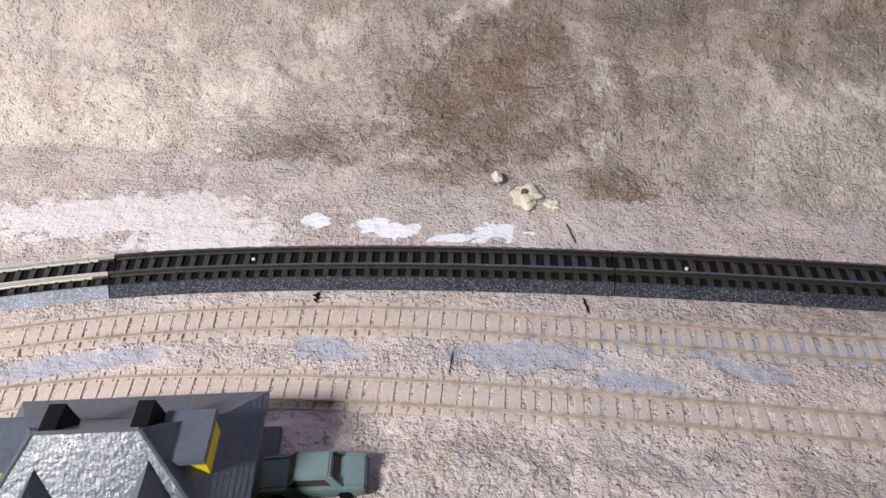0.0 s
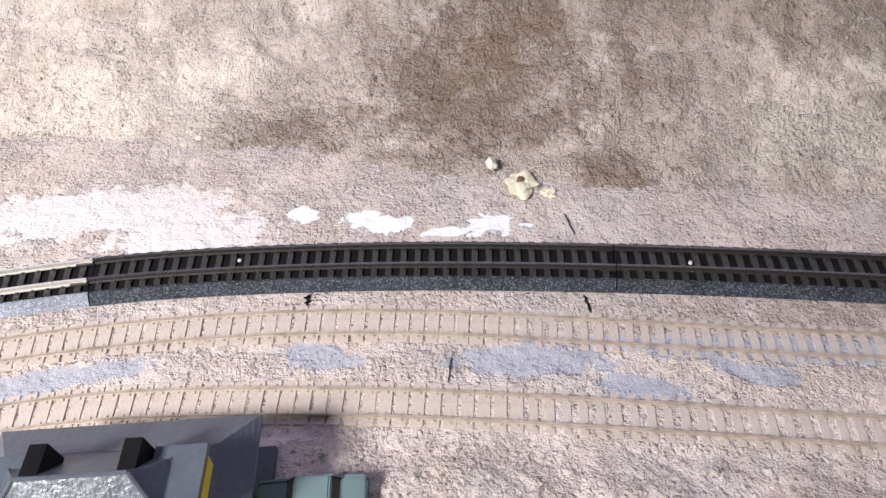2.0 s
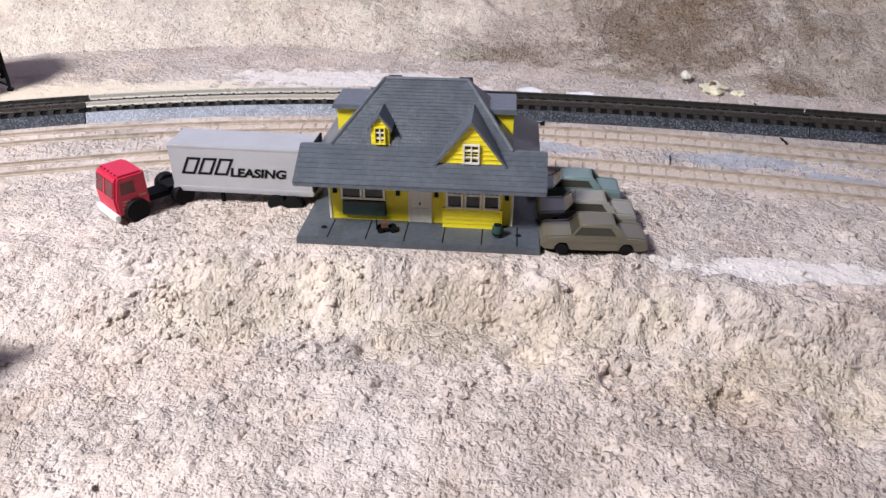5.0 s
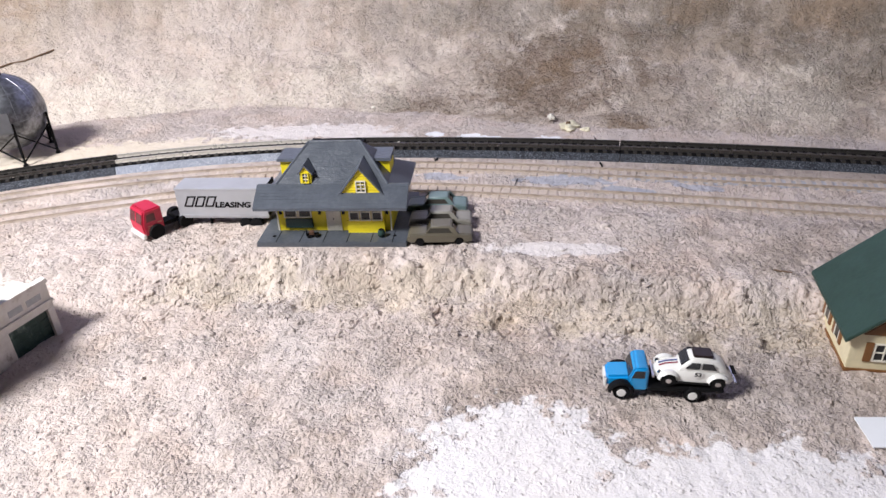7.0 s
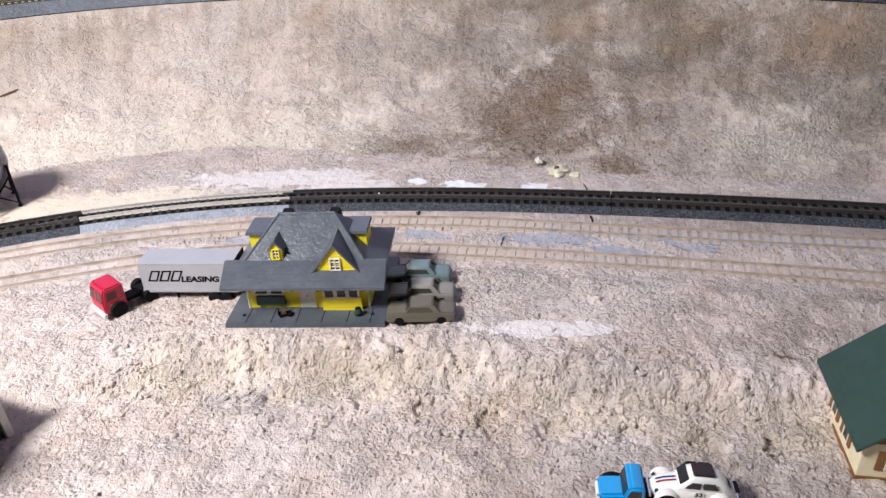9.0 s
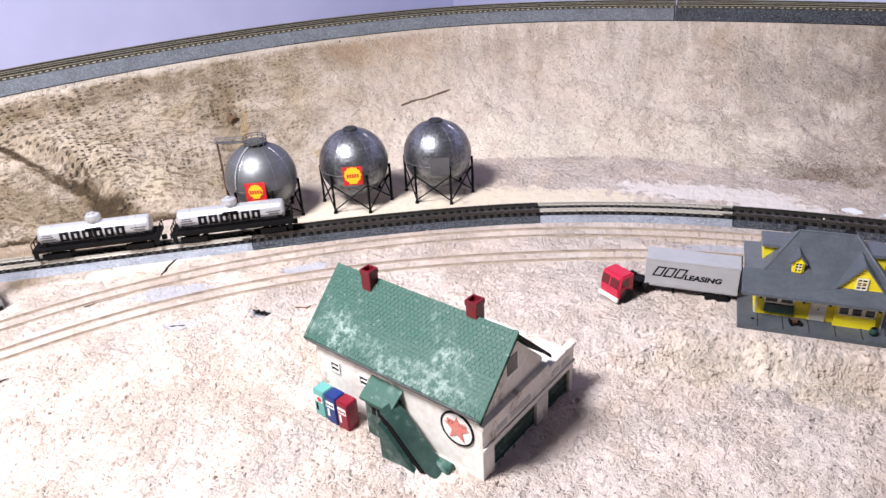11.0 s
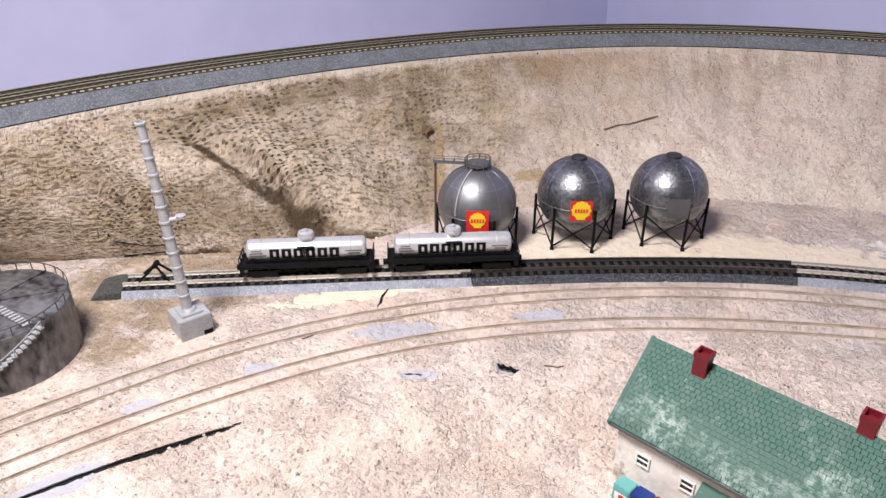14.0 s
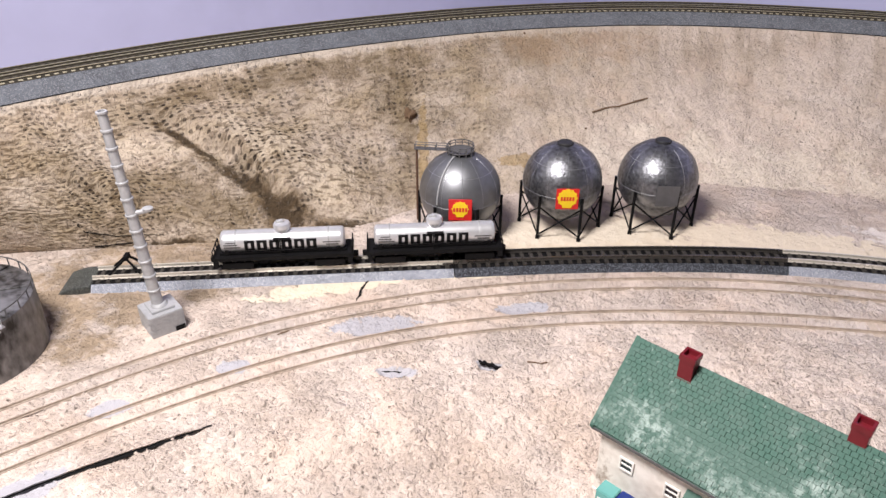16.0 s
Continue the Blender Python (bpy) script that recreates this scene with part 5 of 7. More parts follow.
made("lid", lambda bm: lathe(bm, [(1.2, 3.55), (1.2, 3.7)], 16), BLACK, keg)
# black discs stand in for dark holes in the platform
for u, v in ((7, 6.5), (63.5, 7)):
    peg = thing("platform_hole_disc", on_platform(u, v), "small black disc standing in for a hole in the platform", "peg", "platform pegs")
    made("head", lambda bm: lathe(bm, [(0.85, -0.05), (0.85, 0.2), (0.5, 0.35)], 10), BLACK, peg)


# ---- road vehicles ----
def disc(bm, x, y, z, r, half, n=14):
    lathe(bm, [(r * 0.92, -half), (r, -half * 0.6), (r, half * 0.6), (r * 0.92, half)], n, Matrix.Translation((x, y, z)) @ Matrix.Rotation(radians(90), 4, "X"))


def road_wheel(parent, x, y, r, hub=None, half=0.75, hub_size=0.58):
    w = made("wheel", lambda bm: disc(bm, x, y, r, r, half), BLACK, parent, "", 0, True)
    if hub:
        sgn = -1 if y < 0 else 1
        made("hubcap", lambda bm: disc(bm, x, y + sgn * half * 0.55, r, r * hub_size, half * 0.55), hub, w, "", 0, True)
    return w


def sedan(m, paint, label, length=29.0, rear=0.0):
    t = thing("car", m, label, "model car", "cars parked beside the station")
    k = length / 32.0

    def side(bm, y0, y1, top):
        """Body slice with open wheel arches."""
        pts = [(-16 * k, 2.0), (-16.2 * k, 3.6), (-15.6 * k, 4.9), (-14.6 * k, 5.3), (-8.0 * k, 5.7), (7.0 * k, 5.75), (14.2 * k, 5.35 + rear), (15.8 * k, 4.9 + rear), (16.2 * k, 3.4), (15.8 * k, 2.1)]
        if top:
            prism(bm, pts, y0, y1)
            return
        arch = []
        for c in (9.8, -10.0):
            arch += [((c + 2.35 * math.cos(radians(a))) * k, 1.7 + 2.35 * math.sin(radians(a))) for a in range(0, 181, 30)]
        prism(bm, pts[:1] + pts[1:] + [(13.0 * k, 1.7)] + arch + [(-13.2 * k, 1.7)], y0, y1)
    made("body", lambda bm: (side(bm, -5.7, -4.4, False), side(bm, 4.4, 5.7, False), side(bm, -4.4, 4.4, True)), paint, t, "", 0.3)

    def house(bm, x0, x1, x2, x3, z0, z1, w0, w1):
        p = [(x0, -w0, z0), (x3, -w0, z0), (x3, w0, z0), (x0, w0, z0), (x1, -w1, z1), (x2, -w1, z1), (x2, w1, z1), (x1, w1, z1)]
        v = [bm.verts.new(q) for q in p]
        for f in ((3, 2, 1, 0), (4, 5, 6, 7), (0, 1, 5, 4), (1, 2, 6, 5), (2, 3, 7, 6), (3, 0, 4, 7)):
            bm.faces.new([v[i] for i in f])
    made("glasshouse", lambda bm: house(bm, -7.4 * k, -4.4 * k, 5.2 * k, 8.4 * k, 5.5, 8.6, 4.95, 4.1), CAR_GLASS, t, "clear dark glazing")
    made("roof", lambda bm: house(bm, -5.0 * k, -4.2 * k, 5.6 * k, 6.6 * k, 8.0, 9.1, 4.55, 3.9), paint, t, "", 0.35)

    def posts(bm):
        for y in (-1, 1):
            for (x0, x1, w) in ((-7.3 * k, -4.5 * k, 0.5), (8.2 * k, 5.4 * k, 2.4)):
                a, b = Vector((x0, y * 5.0, 5.5)), Vector((x1, y * 4.2, 8.7))
                d = Vector((w / 2, 0, 0))
                v = [bm.verts.new(p + Vector((0, y * o, 0))) for o in (-0.3, 0.12) for p in (a - d, a + d, b + d, b - d)]
                for f in ((0, 1, 2, 3), (7, 6, 5, 4), (0, 4, 5, 1), (1, 5, 6, 2), (2, 6, 7, 3), (3, 7, 4, 0)):
                    bm.faces.new([v[i] for i in f])
            box(bm, -7.2 * k, 8.0 * k, y * 5.0 - 0.14, y * 5.0 + 0.14, 5.5, 6.1)
    made("pillar_frame", posts, paint, t)
    for x in (-16.4, 16.0):
        made("bumper", lambda bm: box(bm, (x - 0.2) * k, (x + 0.5) * k, -5.3, 5.3, 2.4, 3.3), paint, t, "", 0.15)
    made("sill_crease", lambda bm: [box(bm, -14 * k, 14 * k, y - 0.1, y + 0.1, 4.3, 4.55) for y in (-5.72, 5.72)], paint, t)
    for x in (-10, 9.8):
        for y in (-4.9, 4.9):
            road_wheel(t, x * k, y, 1.8)
    return t


sedan(pose(0.0630, 0.1902, 0.0042, 0, 0, 8), OLIVE_CAR, "olive-brown model sedan parked beside the station")
sedan(pose(0.0604, 0.2047, 0.0042, 0, 0, 7), BEIGE_CAR, "beige model sedan parked between two cars")
sedan(pose(0.0560, 0.2203, 0.0042, 0, 0, 6), TEAL_CAR, "pale teal model sedan parked beside the sidings")


def semi_trailer():
    t = thing("semi_trailer", pose(-0.0458, 0.2005, 0.0018, 0, 0, 5.5), "silver-grey box trailer with black lettering blocks", "trailer")
    made("box_body", lambda bm: box(bm, -22.5, 22.5, -6.6, 6.6, 6.2, 21.6), TRAILER, t, "", 0.3)
    made("roof_panel", lambda bm: box(bm, -22.7, 22.7, -6.75, 6.75, 21.0, 22.0), TRAILER, t, "", 0.25)
    made("lower_rail", lambda bm: box(bm, -22.6, 22.6, -6.8, -6.55, 7.2, 8.2), TRAILER, t)

    def outline(bm, x):
        for z0, z1 in ((12.4, 13.1), (17.3, 18.0)):
            bars(bm, x + (z0 - 12.4) * 0.48, x + 4.4 + (z0 - 12.4) * 0.48, z0, z1, 1, 0, -6.74, -6.6, 0.35)
        bars(bm, x, x + 0.8, 12.4, 18.0, 1, 0, -6.76, -6.6, 2.7)
        bars(bm, x + 3.6, x + 4.4, 12.4, 18.0, 1, 0, -6.76, -6.6, 2.7)
    for i in range(3):
        made("name_block", lambda bm: outline(bm, -19.2 + i * 5.2), INK, t, "black outlined slanted block")
    word = lettering("LEASING", 0.0041, INK, t, "black slanted capitals", 0.18, 0.00016)
    word.matrix_basis = Matrix.Translation((-0.0036, -0.00672, 0.0122)) @ Matrix.Rotation(radians(90), 4, "X") @ Matrix.Diagonal((1.12, 0.95, 1, 1))
    made("chassis", lambda bm: box(bm, -21, 21, -3.2, 3.2, 5.6, 7.5), BLACK, t)
    for x in (10.5, 15.8):
        for y in (-5.2, 5.2):
            road_wheel(t, x, y * 1.12, 3.2, half=1.5)
    for y in (-4, 4):
        made("landing_leg", lambda bm: box(bm, -8.6, -7.6, y - 0.5, y + 0.5, 0.3, 6), BLACK, t)
    made("rear_door_frame", lambda bm: box(bm, 22.4, 23.0, -6.4, 6.4, 7.6, 22.6), BLACK, t)


semi_trailer()


def tractor():
    t = thing("lorry_tractor", pose(-0.0740, 0.1918, 0.0026, 0, 0, 237) @ Matrix.Scale(1.15, 4), "bright red cab-over lorry tractor with a black chassis", "lorry")
    made("chassis", lambda bm: box(bm, -9, 12, -2.6, 2.6, 3.0, 4.6), BLACK, t)
    made("coupling_plate", lambda bm: box(bm, -7.5, -2, -2.9, 2.9, 4.6, 5.4), BLACK, t)

    def cab(bm):
        prism(bm, [(4.6, 3.4), (13.6, 2.6), (13.9, 7.4), (12.8, 12.6), (12.0, 13.8), (5.0, 13.8), (4.6, 13.2)], -5.8, 5.8)
    c = made("cab", cab, RED, t, "", 0.6)
    made("windscreen", lambda bm: prism(bm, [(13.75, 8.0), (13.98, 8.0), (13.02, 12.3), (12.8, 12.3)], -5.0, 5.0), CAB_GLASS, c)
    made("screen_post", lambda bm: prism(bm, [(13.8, 8.0), (14.08, 8.0), (13.12, 12.3), (12.9, 12.3)], -0.3, 0.3), RED, c)
    for y in (-5.86, 5.74):
        made("side_window", lambda bm: prism(bm, [(8.0, 8.6), (12.0, 8.6), (11.4, 11.9), (8.0, 11.9)], y, y + 0.12), CAB_GLASS, c)
        for q in range(3):
            made("door_stripe", lambda bm: prism(bm, [(8.6 + 0.5 * q, 4.6 + 0.9 * q), (12.2 - 0.3 * q, 4.6 + 0.9 * q), (12.4 - 0.3 * q, 5.1 + 0.9 * q), (8.8 + 0.5 * q, 5.1 + 0.9 * q)], y, y + 0.12), PINK_RED, c)
        made("name_bar", lambda bm: prism(bm, [(5.4, 7.0), (7.4, 7.0), (7.4, 7.6), (5.4, 7.6)], y, y + 0.12), PINK_RED, c)
    made("bumper", lambda bm: box(bm, 13.2, 14.6, -5.9, 5.9, 1.6, 3.6), WHITE, t, "white front bumper", 0.25)
    for i in range(5):
        made("roof_light", lambda bm: box(bm, 11.4, 12.0, -4.2 + i * 2.0, -3.8 + i * 2.0, 13.7, 14.1), RED, c)
    for y in (-5.1, 5.1):
        road_wheel(t, 8.6, y * 1.10, 3.4, half=1.2)
        road_wheel(t, -5.0, y, 3.2, half=1.3)


tractor()


def flatbed():
    t = thing("flatbed_lorry", pose(0.1535, 0.1098, -0.0063, 0, 0, 184), "bright blue toy flatbed lorry carrying a white car", "lorry")
    # x forward: front axle at 12, rear axle at -11.5
    made("chassis", lambda bm: box(bm, -19, 15, -3, 3, 3.0, 4.4), BLACK, t)
    made("flatbed", lambda bm: box(bm, -21.5, 3.2, -6.3, 6.3, 4.4, 5.5), BLACK, t, "dark flat load bed", 0.15)

    def hood(bm):
        prism(bm, [(5.5, 3.4), (16.6, 3.4), (17.3, 5.2), (17.2, 7.8), (16.2, 8.2), (5.5, 8.9)], -4.4, 4.4)
    made("bonnet", hood, BLUE_PAINT, t, "", 0.9)

    def cab(bm):
        prism(bm, [(3.2, 3.4), (9.8, 3.4), (9.9, 8.6), (8.5, 12.0), (7.5, 12.9), (4.2, 12.9), (3.3, 12.2)], -5.6, 5.6)
    c = made("cab", cab, BLUE_PAINT, t, "", 0.7)
    made("windscreen", lambda bm: prism(bm, [(9.72, 8.8), (10.0, 8.8), (8.80, 11.8), (8.55, 11.8)], -4.6, 4.6), DARK_GLASS, c)
    for y in (-5.7, 5.6):
        made("side_window", lambda bm: prism(bm, [(4.6, 8.8), (8.9, 8.8), (7.9, 11.7), (4.6, 11.7)], y, y + 0.1), DARK_GLASS, c)
    made("grille", lambda bm: box(bm, 16.9, 17.7, -4.2, 4.2, 3.4, 7.0), WHITE, t, "pale front grille", 0.2)
    for y in (-5.4, 5.4):
        made("front_wing", lambda bm: lathe(bm, [(3.6, -1.7), (4.4, -1.2), (4.4, 1.2), (3.6, 1.7)], 16, Matrix.Translation((12, y * 0.98, 3.0)) @ Matrix.Rotation(radians(90), 4, "X"), 0, 180), BLACK, t, "black wing", 0, True)
        road_wheel(t, 12, y, 2.9, WHITE, 1.0)
        road_wheel(t, -11.5, y, 2.9, WHITE, 1.2)
    for y in (-3.2, 3.2):
        made("headlamp", lambda bm: lathe(bm, [(0.8, 0), (0.6, 0.5)], 10, Matrix.Translation((17.2, y, 6.4)) @ Matrix.Rotation(radians(90), 4, "Y")), CHROME, t)


flatbed()


def beetle():
    t = thing("rounded_car", pose(0.1646, 0.1106, -0.0008, 0, -3, 184) @ Matrix.Diagonal((1.08, 0.98, 0.97, 1)), "white rounded toy car with a dark fabric sunroof and a number", "model car")
    L = 13.2

    def shell(bm, prof, width, power, n=14):
        """A rounded body: side profile (x, low z, high z) with curved cross-sections."""
        rings = []
        for x, z0, z1, w in prof:
            ring = []
            for i in range(n + 1):
                a = math.pi * i / n
                c, s = math.cos(a), math.sin(a)
                ring.append(bm.verts.new((x, width * w * math.copysign(abs(c) ** power, c), z0 + (z1 - z0) * abs(s) ** power)))
            rings.append(ring)
        for a, b in zip(rings, rings[1:]):
            for i in range(n):
                bm.faces.new((a[i], a[i + 1], b[i + 1], b[i]))
        bm.faces.new(rings[0])
        bm.faces.new(rings[-1][::-1])
    body = made("body", lambda bm: shell(bm, [(-12.6, 1.8, 3.6, 0.5), (-11.2, 1.5, 5.6, 0.72), (-9, 1.4, 7.6, 0.85), (-6, 1.4, 8.6, 0.95), (-2, 1.4, 8.4, 1), (2.5, 1.4, 7.6, 1), (5, 1.4, 6.8, 0.95), (8, 1.5, 6.1, 0.82), (10.5, 1.7, 4.8, 0.62), (11.8, 2.2, 3.2, 0.4)], 5.0, 0.62), CAR_WHITE, t, "", 0, True)
    made("cabin", lambda bm: shell(bm, [(-10.4, 4.6, 6.6, 0.66), (-9.4, 4.8, 8.2, 0.75), (-8.0, 5.0, 9.6, 0.82), (-6.2, 5.0, 10.7, 0.87), (-4.2, 5.0, 11.3, 0.90), (-2.0, 5.0, 11.5, 0.92), (0.2, 5.0, 11.3, 0.92), (1.7, 5.0, 10.7, 0.90), (3.0, 5.0, 9.2, 0.87), (4.4, 5.0, 7.4, 0.84)], 4.9, 0.62), CAR_WHITE, t, "", 0, True)
    for y in (-1, 1):
        for x0, x1, x2, x3 in ((-1.4, 2.9, 1.2, -1.4), (-6.6, -2.1, -2.1, -5.2)):
            made("side_window", lambda bm: prism(bm, [(x0, 7.5), (x1, 7.5), (x2, 10.0), (x3, 10.0)], y * 4.62 - 0.1, y * 4.62 + 0.1), DARK_GLASS, body)
        for x in (-7.6, 7.4):
            made("wing", lambda bm: lathe(bm, [(2.2, -1.5), (3.3, -1.1), (3.5, 0.4), (2.8, 1.4)], 16, Matrix.Translation((x, y * 4.7, 2.6)) @ Matrix.Rotation(radians(90 if y < 0 else -90), 4, "X"), 0 if y < 0 else 180, 180), CAR_WHITE, body, "", 0, True)
            road_wheel(t, x, y * 5.0, 2.35, CHROME, 0.8, 0.42)
        made("running_board", lambda bm: box(bm, -5, 5, y * 5.2 - 0.5, y * 5.2 + 0.5, 1.6, 2.1), BLACK, t)
        made("headlamp", lambda bm: lathe(bm, [(0.9, 0), (0.7, 0.5), (0.2, 0.8)], 10, Matrix.Translation((10.0, y * 3.4, 4.2)) @ Matrix.Rotation(radians(90), 4, "Y")), CHROME, t)
    made("windscreen", lambda bm: prism(bm, [(1.9, 10.4), (2.15, 10.5), (4.1, 7.9), (3.85, 7.8)], -3.3, 3.3), DARK_GLASS, body)
    made("sunroof", lambda bm: box(bm, -5.6, 0.8, -3.0, 3.0, 11.0, 11.75, taper=0.3), SUNROOF, t, "dark brown fabric sunroof", 0.35)
    for k in range(4):
        made("vent_slat", lambda bm: box(bm, -9.9 - 0.5 * k, -9.6 - 0.5 * k, -1.6, 1.6, 7.0 - 0.75 * k, 7.5 - 0.75 * k), BLACK, t)
    made("luggage_rack", lambda bm: box(bm, -13.4, -12.2, -2.4, 2.4, 4.8, 5.1), BLACK, t)
    for x in (-13.0, 12.0):
        made("bumper", lambda bm: box(bm, x - 0.3, x + 0.3, -4.6, 4.6, 2.4, 3.2), CHROME, t, "", 0.15)
    made("number_disc", lambda bm: lathe(bm, [(1.5, 0), (1.5, 0.12)], 18, Matrix.Translation((-1.2, 5.02, 5.4)) @ Matrix.Rotation(radians(-90), 4, "X")), WHITE, t)
    ob = lettering("53", 0.0022, BLACK, t, "black race number", 0.0, 0.00005, True)
    ob.matrix_basis = Matrix.Translation((-0.0012, 0.00518, 0.0054)) @ Matrix.Rotation(radians(180), 4, "Z") @ Matrix.Rotation(radians(90), 4, "X")
    # stripe over bonnet
    for y, mat in ((-0.7, MACHINE_BLUE), (0.7, MACHINE_RED)):
        made("bonnet_stripe", lambda bm: prism(bm, [(4.6, 6.98), (8.0, 6.2), (10.2, 5.1), (10.2, 5.2), (8.0, 6.32), (4.6, 7.1)], y - 0.3, y + 0.3), mat, t)


beetle()


# ---- green-roofed service station ----
GS = pose(-0.188, 0.0667, 0.0, 0, 0, -12.5)


def service_station():
    t = thing("service_station", GS, "white model garage with green shingle roof and two red chimneys", "model building")
    # u along the front, v back, z up (mm)

    def walls(bm):
        prism(bm, [(2, -9), (46, -9), (46, 25), (24, 47.5), (2, 25)], 2, 91, "x")
    w = made("wall", walls, STATION_WALL, t, "dirty white walls", 0.15)
    for a in (10.6, 28.0):
        window(w, a, a + 5.6, 11.2, 16.8, 1.9, 1, 2, WHITE, 0.6, 0.6)
    made("end_window", lambda bm: box(bm, 1.6, 2.1, 12, 18, 9, 16), DARK_GLASS, w)
    made("plinth", lambda bm: box(bm, 1.4, 91.5, 1.4, 46.5, -9, -5.6), STATION_WALL, t)

    def slope(bm, sgn):
        v0, v1 = (-1.0, 24) if sgn < 0 else (49, 24)
        prism(bm, [(v0, 24.2), (v0, 25.6), (v1, 50.4), (v1, 48.6)] if sgn < 0 else [(v1, 48.6), (v1, 50.4), (v0, 25.6), (v0, 24.2)], -0.6, 93.2, "x")
    r = made("roof", lambda bm: slope(bm, -1), GREEN_ROOF, t, "chalky green shingle roof")
    made("roof", lambda bm: slope(bm, 1), GREEN_ROOF, t, "chalky green shingle roof")
    random.seed(5)
    rows, cols = 20, 44
    v0, v1 = -1.0, 24.0
    slope_len = math.hypot(25.0, 24.8)
    # single shingles near the eave are pieces; each row shares one mesh
    bm = bmesh.new()
    box(bm, 0, 93.6 / cols * 1.0, 0, slope_len / rows * 1.05, -0.3, 0.6, taper=0.03)
    bmesh.ops.scale(bm, vec=(MM, MM, MM), verts=bm.verts)
    sm = bpy.data.meshes.new("shingle")
    bm.to_mesh(sm)
    bm.free()
    sm.materials.append(GREEN_ROOF)
    tilt = math.atan2(24.8, 25.0)
    rest = bmesh.new()
    made_n = 0
    for i in range(rows):
        for j in range(cols + 1):
            x = -0.6 + (j - 0.5 * (i % 2)) * 93.8 / cols
            x = max(x, -0.6)
            if x > 92.4:
                continue
            f = i / rows
            m = Matrix.Translation((x, v0 + 25.0 * f, 26.1 + 24.8 * f)) @ Matrix.Rotation(tilt - 0.13 + random.uniform(-0.03, 0.03), 4, "X")
            if 2 <= i < 9:
                ob = new("shingle", sm)
                ob.parent = r
                mm = m.copy()
                mm.translation = m.translation * MM
                ob.matrix_basis = mm
                made_n += 1
            else:
                box(rest, 0, 93.6 / cols * 0.99, 0, slope_len / rows * 1.05, -0.3, 0.6, m, taper=0.06)
    tagged(part("shingle_field", rest, GREEN_ROOF, r), kind="stuff")
    made("ridge_board", lambda bm: rod(bm, (-0.8, 24, 50.3), (93.4, 24, 50.3), 0.7, 8), GREEN_ROOF, r)
    made("eave_board", lambda bm: box(bm, -0.8, 93.4, -1.4, -0.8, 24.7, 25.6), IRON_GREY, r, "dark eave board")
    made("barge_board", lambda bm: prism(bm, [(-1, 23.6), (-1, 25.2), (24, 50), (49, 25.2), (49, 23.6), (24, 48.2)], 93.1, 93.8, "x"), BLACK, r)

    for x0, x1 in ((-1.2, 0.2), (92.4, 94.2)):
        made("verge_strip", lambda bm: prism(bm, [(-1.6, 25.4), (-1.6, 26.5), (24, 51.6), (24, 50.4)], x0, x1, "x"), GREEN_ROOF, r)

    def chimney(bm, u, v, top):
        box(bm, u - 2.6, u + 2.6, v - 2.6, v + 2.6, top - 14, top - 2.0)
        for a, b, c, d in ((u - 2.9, u + 2.9, v - 2.9, v - 2.0), (u - 2.9, u + 2.9, v + 2.0, v + 2.9), (u - 2.9, u - 2.0, v - 2.0, v + 2.0), (u + 2.0, u + 2.9, v - 2.0, v + 2.0)):
            box(bm, a, b, c, d, top - 2.4, top)
        box(bm, u - 2.9, u + 2.9, v - 2.9, v + 2.9, top - 10.5, top - 9.6)
    for u, v, top in ((20.2, 21.6, 56.2), (73.2, 25.2, 57.6)):
        made("chimney", lambda bm: chimney(bm, u, v, top), BRICK_RED, t, "dark red hollow chimney", 0.15)

    # garage front on the right-hand gable end
    f = made("garage_front", lambda bm: box(bm, 91, 93, 1.0, 69.5, 6.4, 19), STATION_WALL, t, "white garage front over two bays", 0.2)
    for a, b in ((1.0, 8.5), (39.5, 48.5), (66.5, 69.5)):
        made("pier", lambda bm: box(bm, 91, 93, a, b, -9, 6.4), STATION_WALL, t, "", 0.15)
    made("string_course", lambda bm: box(bm, 91.2, 93.8, 1.0, 69.8, 9.2, 10.2), STATION_WALL, f)
    made("coping", lambda bm: box(bm, 90.6, 93.6, 0.8, 47.5, 19, 21.4), STATION_WALL, f, "", 0.15)
    made("coping", lambda bm: box(bm, 90.6, 93.6, 47.5, 69.9, 17.4, 19.4), STATION_WALL, f, "", 0.15)
    made("annexe", lambda bm: box(bm, 40, 91, 46, 69, -9, 15), STATION_WALL, t, "flat-roofed annexe", 0.2)
    for a, b in ((8.5, 39.5), (48.5, 66.5)):
        dr = made("garage_door", lambda bm: box(bm, 91.0, 91.5, a, b, -9, 6.2), GREEN_DOOR, t, "dark green garage door")

        def ribs(bm):
            for z in (-5, -1.5, 2):
                box(bm, 91.5, 91.8, a + 0.5, b - 0.5, z, z + 0.5)
            n = 4
            for i in range(1, n):
                y = a + (b - a) * i / n
                box(bm, 91.5, 91.75, y - 0.3, y + 0.3, -8, 6)
        made("door_ribs", ribs, GREEN_DOOR, dr)
    for y0, y1 in ((10, 17), (20, 34), (51, 57), (59, 65.5)):
        made("sign_bar", lambda bm: box(bm, 93, 93.15, y0, y1, 12.0, 14.6), GALVANISED, f)
    made("gable_window", lambda bm: box(bm, 90.8, 91.2, 20.5, 27.5, 31, 39), DARK_GLASS, t, "dark gable window")
    made("gable_window_frame", lambda bm: box(bm, 90.7, 91.35, 19.8, 28.2, 30.2, 31), WHITE, t)

    # round sign with a star on the front wall
    def disc_part(bm, r0, r1, y0, y1):
        m = Matrix.Translation((80.3, 1.95, 13.4)) @ Matrix.Rotation(radians(90), 4, "X")
        lathe(bm, [(r0, y0), (r1, y0), (r1, y1), (r0, y1)], 32, m, ring=True)
